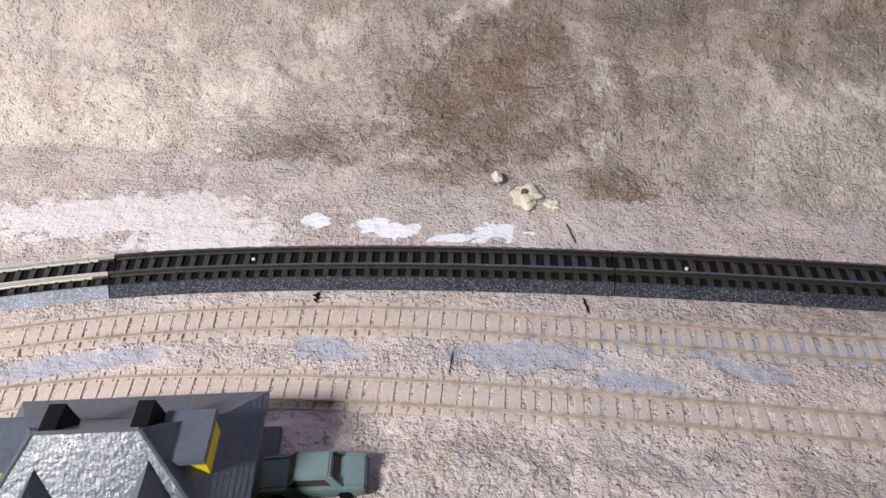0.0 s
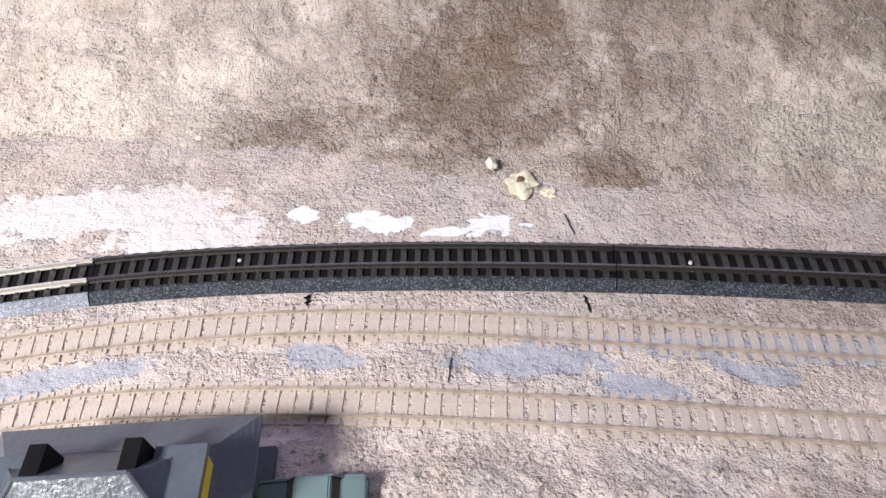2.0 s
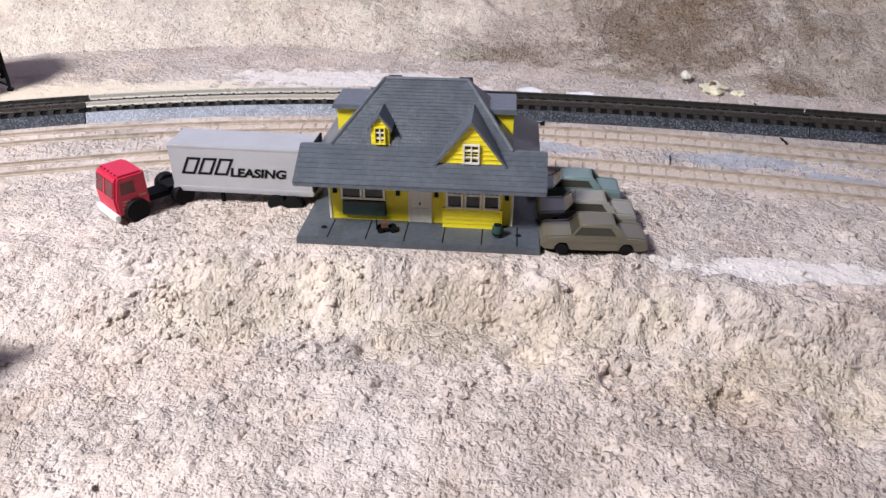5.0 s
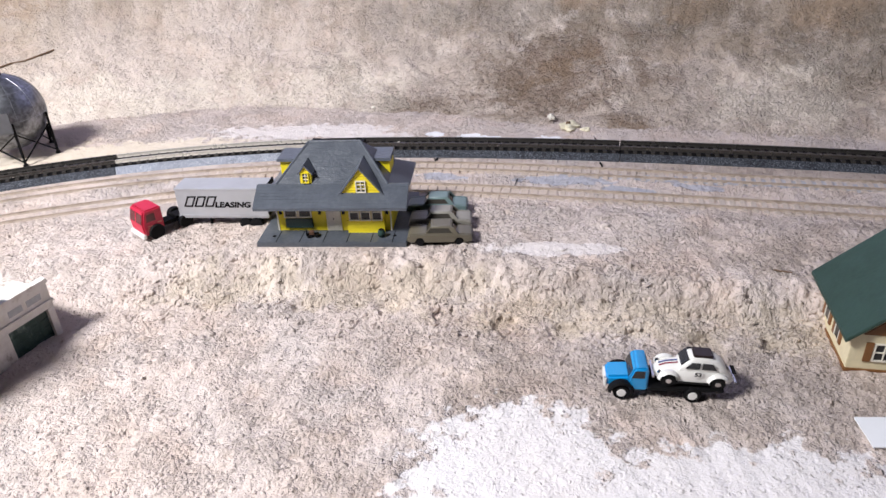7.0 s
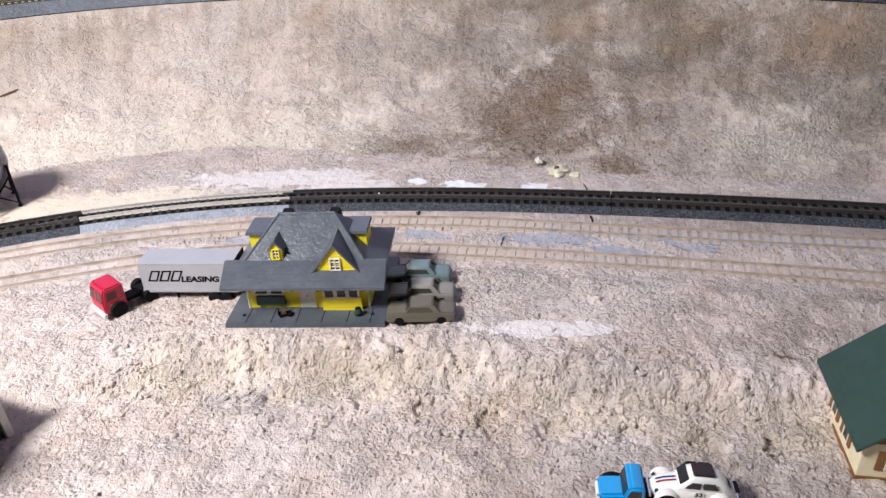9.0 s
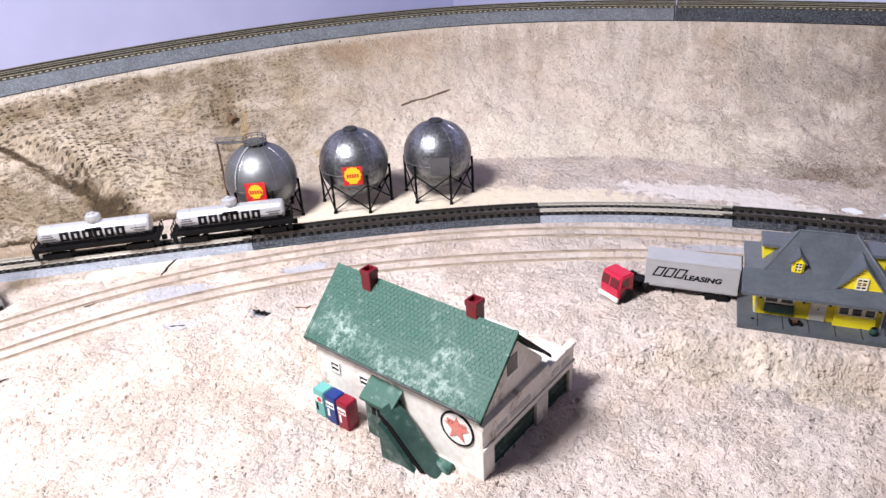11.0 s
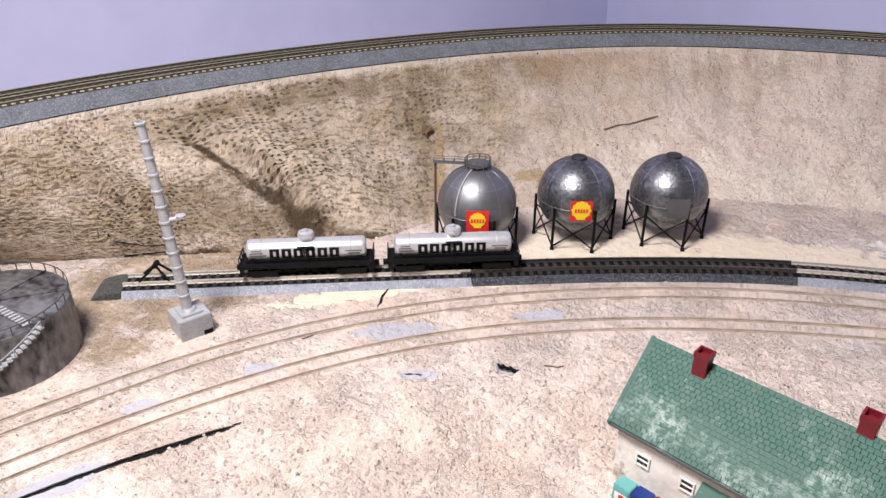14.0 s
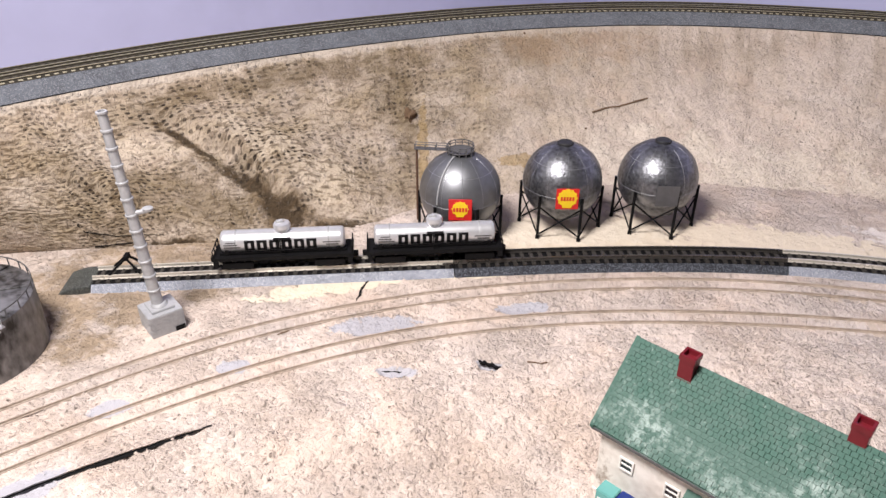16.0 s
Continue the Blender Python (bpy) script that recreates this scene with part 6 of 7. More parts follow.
    sg = made("round_sign", lambda bm: disc_part(bm, 0.02, 7.6, 0, 0.3), WHITE, w, "round sign with a faded red star")
    made("sign_rim", lambda bm: disc_part(bm, 7.3, 8.0, 0, 0.6), BLACK, sg)

    def star(bm):
        pts = [(80.3 + r * math.sin(radians(36 * i)), 13.0 + r * math.cos(radians(36 * i))) for i, r in enumerate([6.2, 2.5] * 5)]
        prism(bm, pts, 1.35, 1.6)
    made("star", star, PINK_RED, sg)
    made("sign_bars", lambda bm: bars(bm, 75.6, 85, 15.2, 17.0, 6, 0.5, 1.3, 1.5), PINK_RED, sg)

    # small green lean-to porch beside the wall and the fallen ramp in front of it
    pch = made("porch", lambda bm: box(bm, 36.5, 51, -4.5, 2.2, -9, 13), GREEN_DOOR, t, "dark green lean-to porch", 0.2)
    made("porch_roof", lambda bm: prism(bm, [(-6.5, 12.4), (-6.5, 13.6), (2.0, 19.4), (2.0, 18.2)], 35.6, 53, "x"), GREEN_ROOF, pch)
    for a in (40.2, 43.4):
        made("porch_window", lambda bm: box(bm, a, a + 2.2, -4.7, -4.4, 5.5, 9), BLACK, pch)

    def ramp(bm):
        prof = [(50, 15.5), (56, 13), (63, 6), (70, -1.5), (78, -6.6), (78, -8.4), (69, -4.2), (61, 3.5), (54, 10.5), (50, 13)]
        prism(bm, prof, -9.5, -1.0)
    made("ramp", ramp, GREEN_DOOR, t, "dark green curved ramp", 0.3)
    made("ramp_slot", lambda bm: prism(bm, [(50.4, 14.0), (57, 9.6), (66, 0.6), (72, -5.5), (70, -7), (64, -1.6), (55, 7.5), (50.4, 11)], -10.1, -9.4), BLACK, t, "dark opening in the ramp", 0.3)
    made("ramp_side", lambda bm: prism(bm, [(50.5, 10.6), (56, 6.2), (64, -2.4), (70, -8), (60, -8.6), (51, -8.6)], -11.8, -9.8), GREEN_DOOR, t)
    made("ramp_foot", lambda bm: box(bm, 70, 80.5, -5.5, 0.8, -8.6, -3.5, taper=1.2), GREEN_ROOF, t, "chalky green block", 0.4)
    return t


service_station()


def vending(u, mat, label, sign):
    t = thing("vending_machine", GS @ pose((u + 1.0) * MM, -5.8 * MM, -0.0082), label, "vending machine", "machines beside the garage")
    made("cabinet", lambda bm: box(bm, -3.4, 3.4, -3.2, 3.0, 0, 15.5), mat, t, "", 0.35)
    made("front_panel", lambda bm: box(bm, -2.8, 2.8, -3.35, -3.1, 1.5, 14.4), mat, t, "", 0.1)
    made("label_panel", lambda bm: box(bm, -2.4, 2.4, -3.5, -3.3, 9.4, 12.6), WHITE, t, "pale label panel")
    made("sign_mark", lambda bm: (lathe(bm, [(1.3, 0), (1.3, 0.1)], 14, Matrix.Translation((0.6, -3.5, 11.2)) @ Matrix.Rotation(radians(90), 4, "X")) if sign else bars(bm, -2.0, 2.0, 10.4, 11.4, 4, 0.3, -3.58, -3.48)), sign or mat, t)
    made("slot", lambda bm: box(bm, -2.0, -0.8, -3.5, -3.3, 4.5, 8.5), BLACK if sign else WHITE, t)


vending(11.0, TEAL, "teal toy vending machine with a round red mark", SIGN_RED)
vending(18.2, MACHINE_BLUE, "dark blue toy vending machine with a white label", None)
vending(25.4, MACHINE_RED, "red toy vending machine with a pale label", None)


# ---- spherical gas tanks ----
R_SPH, Z_SPH = 23.4, 28.8


def sphere_tank(m, label, sign, rail):
    t = thing("spherical_tank", m, label, "gas tank", "row of spherical tanks")
    prof = [(max(R_SPH * math.cos(a), 0.02), Z_SPH + R_SPH * math.sin(a)) for a in np.linspace(-math.pi / 2, math.pi / 2, 40)]
    b = made("sphere", lambda bm: lathe(bm, prof, 64), SPHERE_SILVER if rail else SPHERE_WORN, t, "worn silver ball", 0, True)

    def seams(bm):
        for i in range(12):
            a = radians(30 * i + 9)
            pts = [Vector((R_SPH * math.cos(e) * math.cos(a), R_SPH * math.cos(e) * math.sin(a), Z_SPH + R_SPH * math.sin(e))) for e in np.linspace(radians(-8), radians(66), 14)]
            for p, q in zip(pts, pts[1:]):
                rod(bm, p, q, 0.13, 5)
        for e in (radians(38), radians(-4)):
            r, z = R_SPH * math.cos(e), Z_SPH + R_SPH * math.sin(e)
            lathe(bm, [(r - 0.1, z - 0.2), (r + 0.16, z), (r - 0.1, z + 0.2)], 64, ring=True)
    made("seam_net", seams, SEAM_SILVER, b)
    made("top_cap", lambda bm: lathe(bm, [(4.8, Z_SPH + 22.4), (4.8, Z_SPH + 23.8), (4.2, Z_SPH + 24.3), (1.0, Z_SPH + 24.4)], 24), CAP_DARK, t, "dark grey cap", 0, True)
    legs = []
    for i in range(6):
        a = radians(60 * i)
        legs.append(Vector(((R_SPH + 0.6) * math.cos(a), (R_SPH + 0.6) * math.sin(a), 0)))
    for p in legs:
        made("leg", lambda bm: rod(bm, p + Vector((0, 0, -0.6)), p + Vector((0, 0, Z_SPH - 2)), 0.85, 8), BLACK, t)
        made("foot", lambda bm: box(bm, p.x - 1.1, p.x + 1.1, p.y - 1.1, p.y + 1.1, -0.6, 1.0), BLACK, t)
    for i in range(6):
        p, q = legs[i], legs[(i + 1) % 6]
        made("brace", lambda bm: rod(bm, p + Vector((0, 0, 2)), q + Vector((0, 0, 20)), 0.5, 6), BLACK, t)
        made("brace", lambda bm: rod(bm, q + Vector((0, 0, 2)), p + Vector((0, 0, 20)), 0.5, 6), BLACK, t)
    if sign:
        turn = Matrix.Rotation(radians(30) - m.to_euler().z, 4, "Z")
        y = -R_SPH - 0.5
        s = made("sign", lambda bm: box(bm, -6.4, 6.4, y - 0.6, y, 21.6, 34.2, turn), SIGN_RED if sign > 1 else SPHERE_SILVER, t, "square red sign with a yellow shell" if sign > 1 else "blank grey square plate")
        made("sign_post", lambda bm: rod(bm, turn @ Vector((0, y, 28)), turn @ Vector((0, y + 4, 28)), 0.5), BLACK, s)
        if sign > 1:
            big = 1.12 if sign == 2 else 0.9

            def shell(bm):
                pts = []
                for i in range(25):
                    a = radians(-30 + 240 * i / 24)
                    r = (4.9 + 0.35 * math.cos(i * math.pi / 1.5)) * big
                    pts.append((r * math.cos(a), 28.6 + r * math.sin(a)))
                pts += [(-2.6 * big, 28.6 - 4 * big), (-2.2 * big, 28.6 - 5.4 * big), (2.2 * big, 28.6 - 5.4 * big), (2.6 * big, 28.6 - 4 * big)]
                prism(bm, pts, y - 0.9, y - 0.5, "y", turn)
            made("shell_mark", shell, SIGN_YELLOW, s, "yellow shell shape")

            def word(bm):
                bars(bm, -3.8, 3.8, 27.0, 29.4, 5, 0.55, y - 1.05, y - 0.85)
                bmesh.ops.transform(bm, matrix=turn, verts=bm.verts)
            made("letter_bar_row", word, SIGN_RED, s)
    if rail:
        def railing(bm):
            for z in (Z_SPH + 24.6, Z_SPH + 26.4, Z_SPH + 28.0):
                lathe(bm, [(7.2, z - 0.2), (7.6, z - 0.2), (7.6, z + 0.2), (7.2, z + 0.2)], 28, ring=True)
            for i in range(12):
                a = radians(30 * i)
                rod(bm, (7.4 * math.cos(a), 7.4 * math.sin(a), Z_SPH + 21.5), (7.4 * math.cos(a), 7.4 * math.sin(a), Z_SPH + 28), 0.28)
        made("top_railing", railing, IRON_GREY, t, "dark grey ring railing")
        made("top_deck", lambda bm: lathe(bm, [(0.5, Z_SPH + 24.2), (7.5, Z_SPH + 24.2), (7.5, Z_SPH + 24.6), (0.5, Z_SPH + 24.6)], 28, ring=True), IRON_GREY, t)

        def catwalk(bm):
            box(bm, -26, -6, -1.8, 1.8, Z_SPH + 24.2, Z_SPH + 24.8)
            for y in (-1.8, 1.8):
                rod(bm, (-26, y, Z_SPH + 27.4), (-6.5, y, Z_SPH + 27.4), 0.25)
                for x in (-26, -20, -14, -8):
                    rod(bm, (x, y, Z_SPH + 24.5), (x, y, Z_SPH + 27.4), 0.22)
        cw = made("catwalk", catwalk, IRON_GREY, t, "dark grey railed catwalk")
        made("stair_post", lambda bm: rod(bm, (-25, 0, 8), (-25, 0, Z_SPH + 24.5), 0.7, 8), BROWN, cw)
        made("pipe", lambda bm: [rod(bm, (R_SPH * 1.02 * math.cos(e) * -0.45, -R_SPH * 1.02 * math.cos(e) * 0.89, Z_SPH + R_SPH * 1.02 * math.sin(e)), (R_SPH * 1.02 * math.cos(f) * -0.45, -R_SPH * 1.02 * math.cos(f) * 0.89, Z_SPH + R_SPH * 1.02 * math.sin(f)), 0.5) for e, f in zip(np.linspace(0.0, 1.3, 10), np.linspace(0.0, 1.3, 10)[1:])], GALVANISED, t)
    return t


sphere_tank(pose(-0.3225, 0.2045, 0.0004, 0, 0, 24), "silver spherical gas tank with top railing and red shell sign", 3, True)
sphere_tank(pose(-0.2775, 0.2480, 0.0004, 0, 0, 22), "silver spherical gas tank on black legs with shell sign", 2, False)
sphere_tank(pose(-0.2300, 0.2810, 0.0004, 0, 0, 16), "silver spherical gas tank on black legs with blank plate", 1, False)


# ---- tank wagons ----
def tank_wagon(s, label):
    x, y, h = MAIN.at(s)
    t = thing("tank_wagon", Matrix.Translation((x, y, 0.0070)) @ Matrix.Rotation(h - math.pi, 4, "Z"), label, "tank wagon", "two tank wagons on the siding")
    RT, ZT = 5.9, 14.7
    lie = Matrix.Translation((0, 0, ZT)) @ Matrix.Rotation(radians(90), 4, "Y")
    prof = [(0.05, -32.4), (RT * 0.67, -32.2), (RT * 0.9, -31.7), (RT * 0.99, -30.8), (RT, -29.8), (RT, 29.8), (RT * 0.99, 30.8), (RT * 0.9, 31.7), (RT * 0.67, 32.2), (0.05, 32.4)]
    b = made("tank", lambda bm: lathe(bm, prof, 40, lie), SILVER, t, "bright silver tank", 0, True)
    made("dome", lambda bm: lathe(bm, [(3.4, ZT + 4.6), (4.3, ZT + 7.0), (4.6, ZT + 8.6), (4.0, ZT + 9.8), (1.6, ZT + 10.4), (1.3, ZT + 11.3), (0.5, ZT + 11.7)], 24), SILVER, t, "silver dome with a hatch", 0, True)
    made("hatch", lambda bm: lathe(bm, [(1.5, ZT + 10.0), (1.5, ZT + 10.9), (1.0, ZT + 11.2)], 12, Matrix.Translation((-1.4, 0, 0))), GALVANISED, t)
    for a in (-24, 24):
        made("tank_band", lambda bm: lathe(bm, [(RT, a - 0.4), (RT + 0.15, a - 0.4), (RT + 0.15, a + 0.4), (RT, a + 0.4)], 40, lie, ring=True), GALVANISED, b)

    def on_tank(bm, x0, x1, a0, a1, rr=RT + 0.16):
        n = 5
        row = []
        for i in range(n + 1):
            a = radians(a0 + (a1 - a0) * i / n)
            row.append([bm.verts.new((xx, -rr * math.cos(a), ZT + rr * math.sin(a))) for xx in (x0, x1)])
        for p, q in zip(row, row[1:]):
            bm.faces.new((p[0], p[1], q[1], q[0]))

    for k in range(6):
        def glyph(bm):
            # a heavy hollow block of a capital's size
            x = -19.5 + 6.4 * k
            on_tank(bm, x, x + 5.2, -30, -17)
            on_tank(bm, x, x + 1.9, -17, 13)
            on_tank(bm, x + 3.3, x + 5.2, -17, 13)
            on_tank(bm, x, x + 5.2, 13, 26)
        made("letter_block", glyph, INK, b, "heavy black hollow block")
    for x0, x1, a0, a1 in ((-30, -23, 2, 8), (-30, -21.5, -12, -5), (21, 30, 2, 8), (22.5, 29, -12, -5), (-29, -24, 14, 19)):
        made("print_bar", lambda bm: on_tank(bm, x0, x1, a0, a1), IRON_GREY, b)
    made("ladder", lambda bm: [rod(bm, (xx, -6.9, 5.5), (xx, -6.4, 17.5), 0.25) for xx in (-1.0, 1.0)] + [rod(bm, (-1.0, -6.7, z), (1.0, -6.7, z), 0.2) for z in (7.5, 9.5, 11.5, 13.5, 15.5)], BLACK, t)
    made("running_board", lambda bm: box(bm, -4.4, 4.4, -6.8, -4.4, 17.7, 18.2), BLACK, t)
    made("grab_rail", lambda bm: rod(bm, (-29, -RT - 0.5, ZT - 2.6), (29, -RT - 0.5, ZT - 2.6), 0.22), BLACK, t)
    fr = made("frame", lambda bm: (box(bm, -36.5, 36.5, -8.0, 8.0, 6.6, 8.8), box(bm, -30, 30, -1.4, 1.4, 4.2, 6.8), box(bm, -33, 33, -5, 5, 8.6, 10.2)), BLACK, t, "black underframe", 0.15)
    for xx in (-29, 29):
        made("saddle", lambda bm: box(bm, xx - 1, xx + 1, -5.6, 5.6, 8.6, 12.2), BLACK, t)
    for xx in (-36, 36):
        made("end_rail", lambda bm: [rod(bm, (xx, y, 8.6), (xx, y, 12.5), 0.35) for y in (-7.4, -2.5, 2.5, 7.4)] + [rod(bm, (xx, -7.4, 12.5), (xx, 7.4, 12.5), 0.35)], BLACK, t)
        made("coupler", lambda bm: box(bm, min(xx * 1.0, xx * 1.08), max(xx * 1.0, xx * 1.08), -1.2, 1.2, 3.0, 5.6), BLACK, t)
        made("step", lambda bm: box(bm, min(xx, xx * 0.93), max(xx, xx * 0.93), -8.4, -7.2, 3.4, 6.8), BLACK, t)
    for xx in (-24, 24):
        bg = made("bogie", lambda bm: [box(bm, xx - 8, xx + 8, y - 0.7, y + 0.7, 1.4, 5.2) for y in (-6.2, 6.2)] + [box(bm, xx - 2, xx + 2, -6, 6, 1.6, 3.2)], BLACK, t, "", 0.2)
        for dx in (-5.2, 5.2):
            for y in (-4.6, 4.6):
                made("wheel", lambda bm: disc(bm, xx + dx, y, 2.4, 2.5, 0.6), BLACK, bg, "", 0, True)
    return t


S1 = (MAIN.near(-0.412, 0.0984)[0] + MAIN.near(-0.353, 0.1415)[0]) / 2
S2 = (MAIN.near(-0.3506, 0.1473)[0] + MAIN.near(-0.290, 0.1933)[0]) / 2
tank_wagon(S1, "silver tank wagon with black lettering at the buffer end")
tank_wagon(S2, "silver tank wagon with black lettering before the spheres")


def buffer_stop():
    x, y, h = MAIN.at(S_END - 0.012)
    t = thing("buffer_stop", Matrix.Translation((x, y, 0.0070)) @ Matrix.Rotation(h - math.pi, 4, "Z"), "black bumping post at the end of the track", "buffer stop")
    for o in (-4.75, 4.75):
        made("strut", lambda bm: rod(bm, (-3, o, 0), (6, o * 0.35, 8), 0.7), BLACK, t)
        made("strut", lambda bm: rod(bm, (13, o, 0), (6, o * 0.35, 8), 0.7), BLACK, t)
    made("head", lambda bm: box(bm, 4.8, 7.2, -3, 3, 6.8, 9.2), BLACK, t, "", 0.3)


buffer_stop()
end_x, end_y, end_h = MAIN.at(S_END)
ramp_end = thing("roadbed_end", Matrix.Translation((end_x, end_y, 0)) @ Matrix.Rotation(end_h, 4, "Z"), "worn dark grey end ramp of the roadbed", "track end")
made("ramp", lambda bm: prism(bm, [(0, -0.5), (0, 4.0), (9, 3.2), (16, 0.8), (16.5, -0.5)], -11, 11), BED_WORN, ramp_end, "", 0.4)


# ---- chimney tower on a brick box ----
def flue_tower():
    t = thing("flue_tower", pose(-0.3990, 0.0499, 0.0, 0, 0, 70), "tall silver flue tower on a grey brick-pattern base", "model tower")
    made("base_box", lambda bm: box(bm, -8, 8, -8, 8, -1.0, 11.2), GALVANISED, t, "grey brick-pattern base", 0.25)

    def courses(bm):
        for k in range(8):
            z = 0.2 + k * 1.35
            for i in range(7):
                x = -8 + (i + 0.5 * (k % 2)) * 2.29
                x1 = min(x + 2.0, 8)
                box(bm, x, x1, -8.18, -7.9, z, z + 1.1)
                box(bm, 7.9, 8.18, x, x1, z, z + 1.1)
                box(bm, -8.18, -7.9, x, x1, z, z + 1.1)
    tagged(made("brick_courses", courses, GALVANISED, t), kind="stuff")
    made("top_step", lambda bm: (box(bm, -5.4, 5.4, -5.4, 5.4, 11.2, 12.4), lathe(bm, [(4.2, 12.4), (3.2, 13.8)], 20)), GALVANISED, t, "", 0.2)
    # black block painted for the shaded gap under this corner
    made("hole", lambda bm: box(bm, 3.0, 7.6, -8.4, -7.9, -0.9, 2.6), BLACK, t)
    tilt = Matrix.Rotation(radians(2.8), 4, Vector((-0.60, -0.80, 0)))

    def stack(bm):
        prof = []
        n = 12
        for i in range(n + 1):
            z = 13 + i * 7.9
            r = 2.75 - 0.75 * i / n
            prof += [(r, z - 0.5), (r + 0.45, z - 0.3), (r + 0.45, z + 0.5), (r, z + 0.7)]
        prof += [(1.5, 13 + n * 7.9 + 0.7), (1.4, 13 + n * 7.9 - 3)]
        lathe(bm, prof, 20, tilt)
    made("stack", stack, GALVANISED, t, "ringed silver stack", 0, True)
    at = tilt @ Vector((0, 0, 61))
    made("side_pipe", lambda bm: (rod(bm, at, at + Vector((6.0, -4.0, 1.2)), 1.1, 10), lathe(bm, [(0.4, -0.6), (2.2, 0.2), (2.4, 1.4), (0.6, 2.0)], 14, Matrix.Translation(at + Vector((6.2, -4.2, 1.2))))), GALVANISED, t, "side pipe with a cap", 0, True)


flue_tower()


# ---- oil storage tank ----
def oil_tank():
    t = thing("oil_tank", pose(-0.4585, -0.0120, 0.0, 0, 0, 0), "weathered silver oil storage tank with spiral stair", "oil tank")
    R, Hh = 34.4, 27.6
    made("shell", lambda bm: lathe(bm, [(R, -1), (R, Hh), (R - 0.6, Hh + 0.2), (R * 0.5, Hh + 1.2), (0.05, Hh + 2.0)], 72), TANK_SILVER, t, "dented silver shell", 0, True)

    def rail_parts(bm):
        lathe(bm, [(R - 0.5, Hh + 4.2), (R - 0.1, Hh + 4.2), (R - 0.1, Hh + 4.7), (R - 0.5, Hh + 4.7)], 72, ring=True)
        for i in range(28):
            a = 2 * math.pi * i / 28
            rod(bm, ((R - 0.3) * math.cos(a), (R - 0.3) * math.sin(a), Hh), ((R - 0.3) * math.cos(a), (R - 0.3) * math.sin(a), Hh + 4.5), 0.3)
    made("top_railing", rail_parts, IRON_GREY, t, "thin grey top railing")
    made("roof_hatch", lambda bm: lathe(bm, [(6, Hh + 1.6), (6, Hh + 2.6), (5.4, Hh + 2.8), (0.5, Hh + 2.8)], 24), TANK_SILVER, t)
    for i in range(8):
        a = radians(45 * i + 12)
        made("roof_rib", lambda bm: rod(bm, (6 * math.cos(a), 6 * math.sin(a), Hh + 2.0), ((R - 1) * math.cos(a), (R - 1) * math.sin(a), Hh + 0.5), 0.45, 5), TANK_SILVER, t)
    st = made("roof_stair", lambda bm: [box(bm, 7 + k * 2.6, 8.6 + k * 2.6, -1.9, 1.9, Hh + 2.0 - k * 0.12, Hh + 2.6 - k * 0.12) for k in range(10)], GALVANISED, t, "roof walkway steps")

    for k in range(22):
        a = radians(4 - k * 3.4)
        z = Hh - 0.8 - k * 1.28
        m = Matrix.Rotation(a, 4, "Z")
        made("stair_tread", lambda bm: box(bm, R, R + 3.4, -1.0, 1.0, z, z + 0.5, m), GALVANISED, t)

    def hand(bm):
        pts = []
        for k in range(23):
            a = radians(4 - k * 3.4)
            pts.append(Vector(((R + 3.3) * math.cos(a), (R + 3.3) * math.sin(a), Hh + 3.4 - k * 1.28)))
        for p, q in zip(pts, pts[1:]):
            rod(bm, p, q, 0.25, 5)
        for p in pts[::3]:
            rod(bm, p, p - Vector((0, 0, 4)), 0.22, 5)
    made("stair_rail", hand, GALVANISED, t)


oil_tank()


# ---- cream cottage with a dark green roof ----
def cottage():
    t = thing("cottage", pose(0.2205, 0.1300, -0.0064, 0, 0, 0), "cream model cottage with dark green roof and brown shutters", "model building")
    # u to the right, v back
    made("wall", lambda bm: prism(bm, [(0, -0.5), (44, -0.5), (44, 15), (22, 35), (0, 15)], 0, 38), HOUSE_CREAM, t, "cream walls", 0.2)
    made("base_trim", lambda bm: (box(bm, -0.5, 44.5, -0.5, 0.2, -1, 0.7), box(bm, -0.5, 0.1, 0.2, 38.3, -1, 0.7)), HOUSE_BROWN, t)
    for sgn in (-1, 1):
        a, b = (-3.2, 13.2) if sgn < 0 else (47.2, 13.2), (22, 36.2)
        made("roof", lambda bm: prism(bm, [a, (a[0], a[1] + 1.6), (b[0], b[1] + 1.6), b], -3, 43.5), HOUSE_ROOF, t, "dark green roof slope", 0.2)

    for v0 in (11, 23.5):
        made("side_window", lambda bm: box(bm, -0.3, 0.1, v0, v0 + 4.2, 4.5, 12), DARK_GLASS, t)
        made("window_bar", lambda bm: (box(bm, -0.55, 0.0, v0 - 0.4, v0 + 0.2, 4.2, 12.2), box(bm, -0.55, 0.0, v0 + 4.0, v0 + 4.6, 4.2, 12.2)), CREAM, t)
        for q in (v0 - 2.6, v0 + 4.7):
            made("shutter", lambda bm: box(bm, -0.6, 0.0, q, q + 2.0, 4.2, 12.2), HOUSE_BROWN, t, "brown shutter")
    for u0 in (7.5, 28):
        window(t, u0, u0 + 7, 4.5, 12, -0.1, 2, 2, CREAM)
        for q in (u0 - 2.8, u0 + 7.3):
            made("shutter", lambda bm: box(bm, q, q + 2.4, -0.6, -0.1, 4.2, 12.2), HOUSE_BROWN, t, "brown shutter")
    made("gable_panel", lambda bm: prism(bm, [(3, 15.5), (41, 15.5), (22, 33)], -0.5, 0.0), HOUSE_BROWN, t, "brown gable boarding")


cottage()


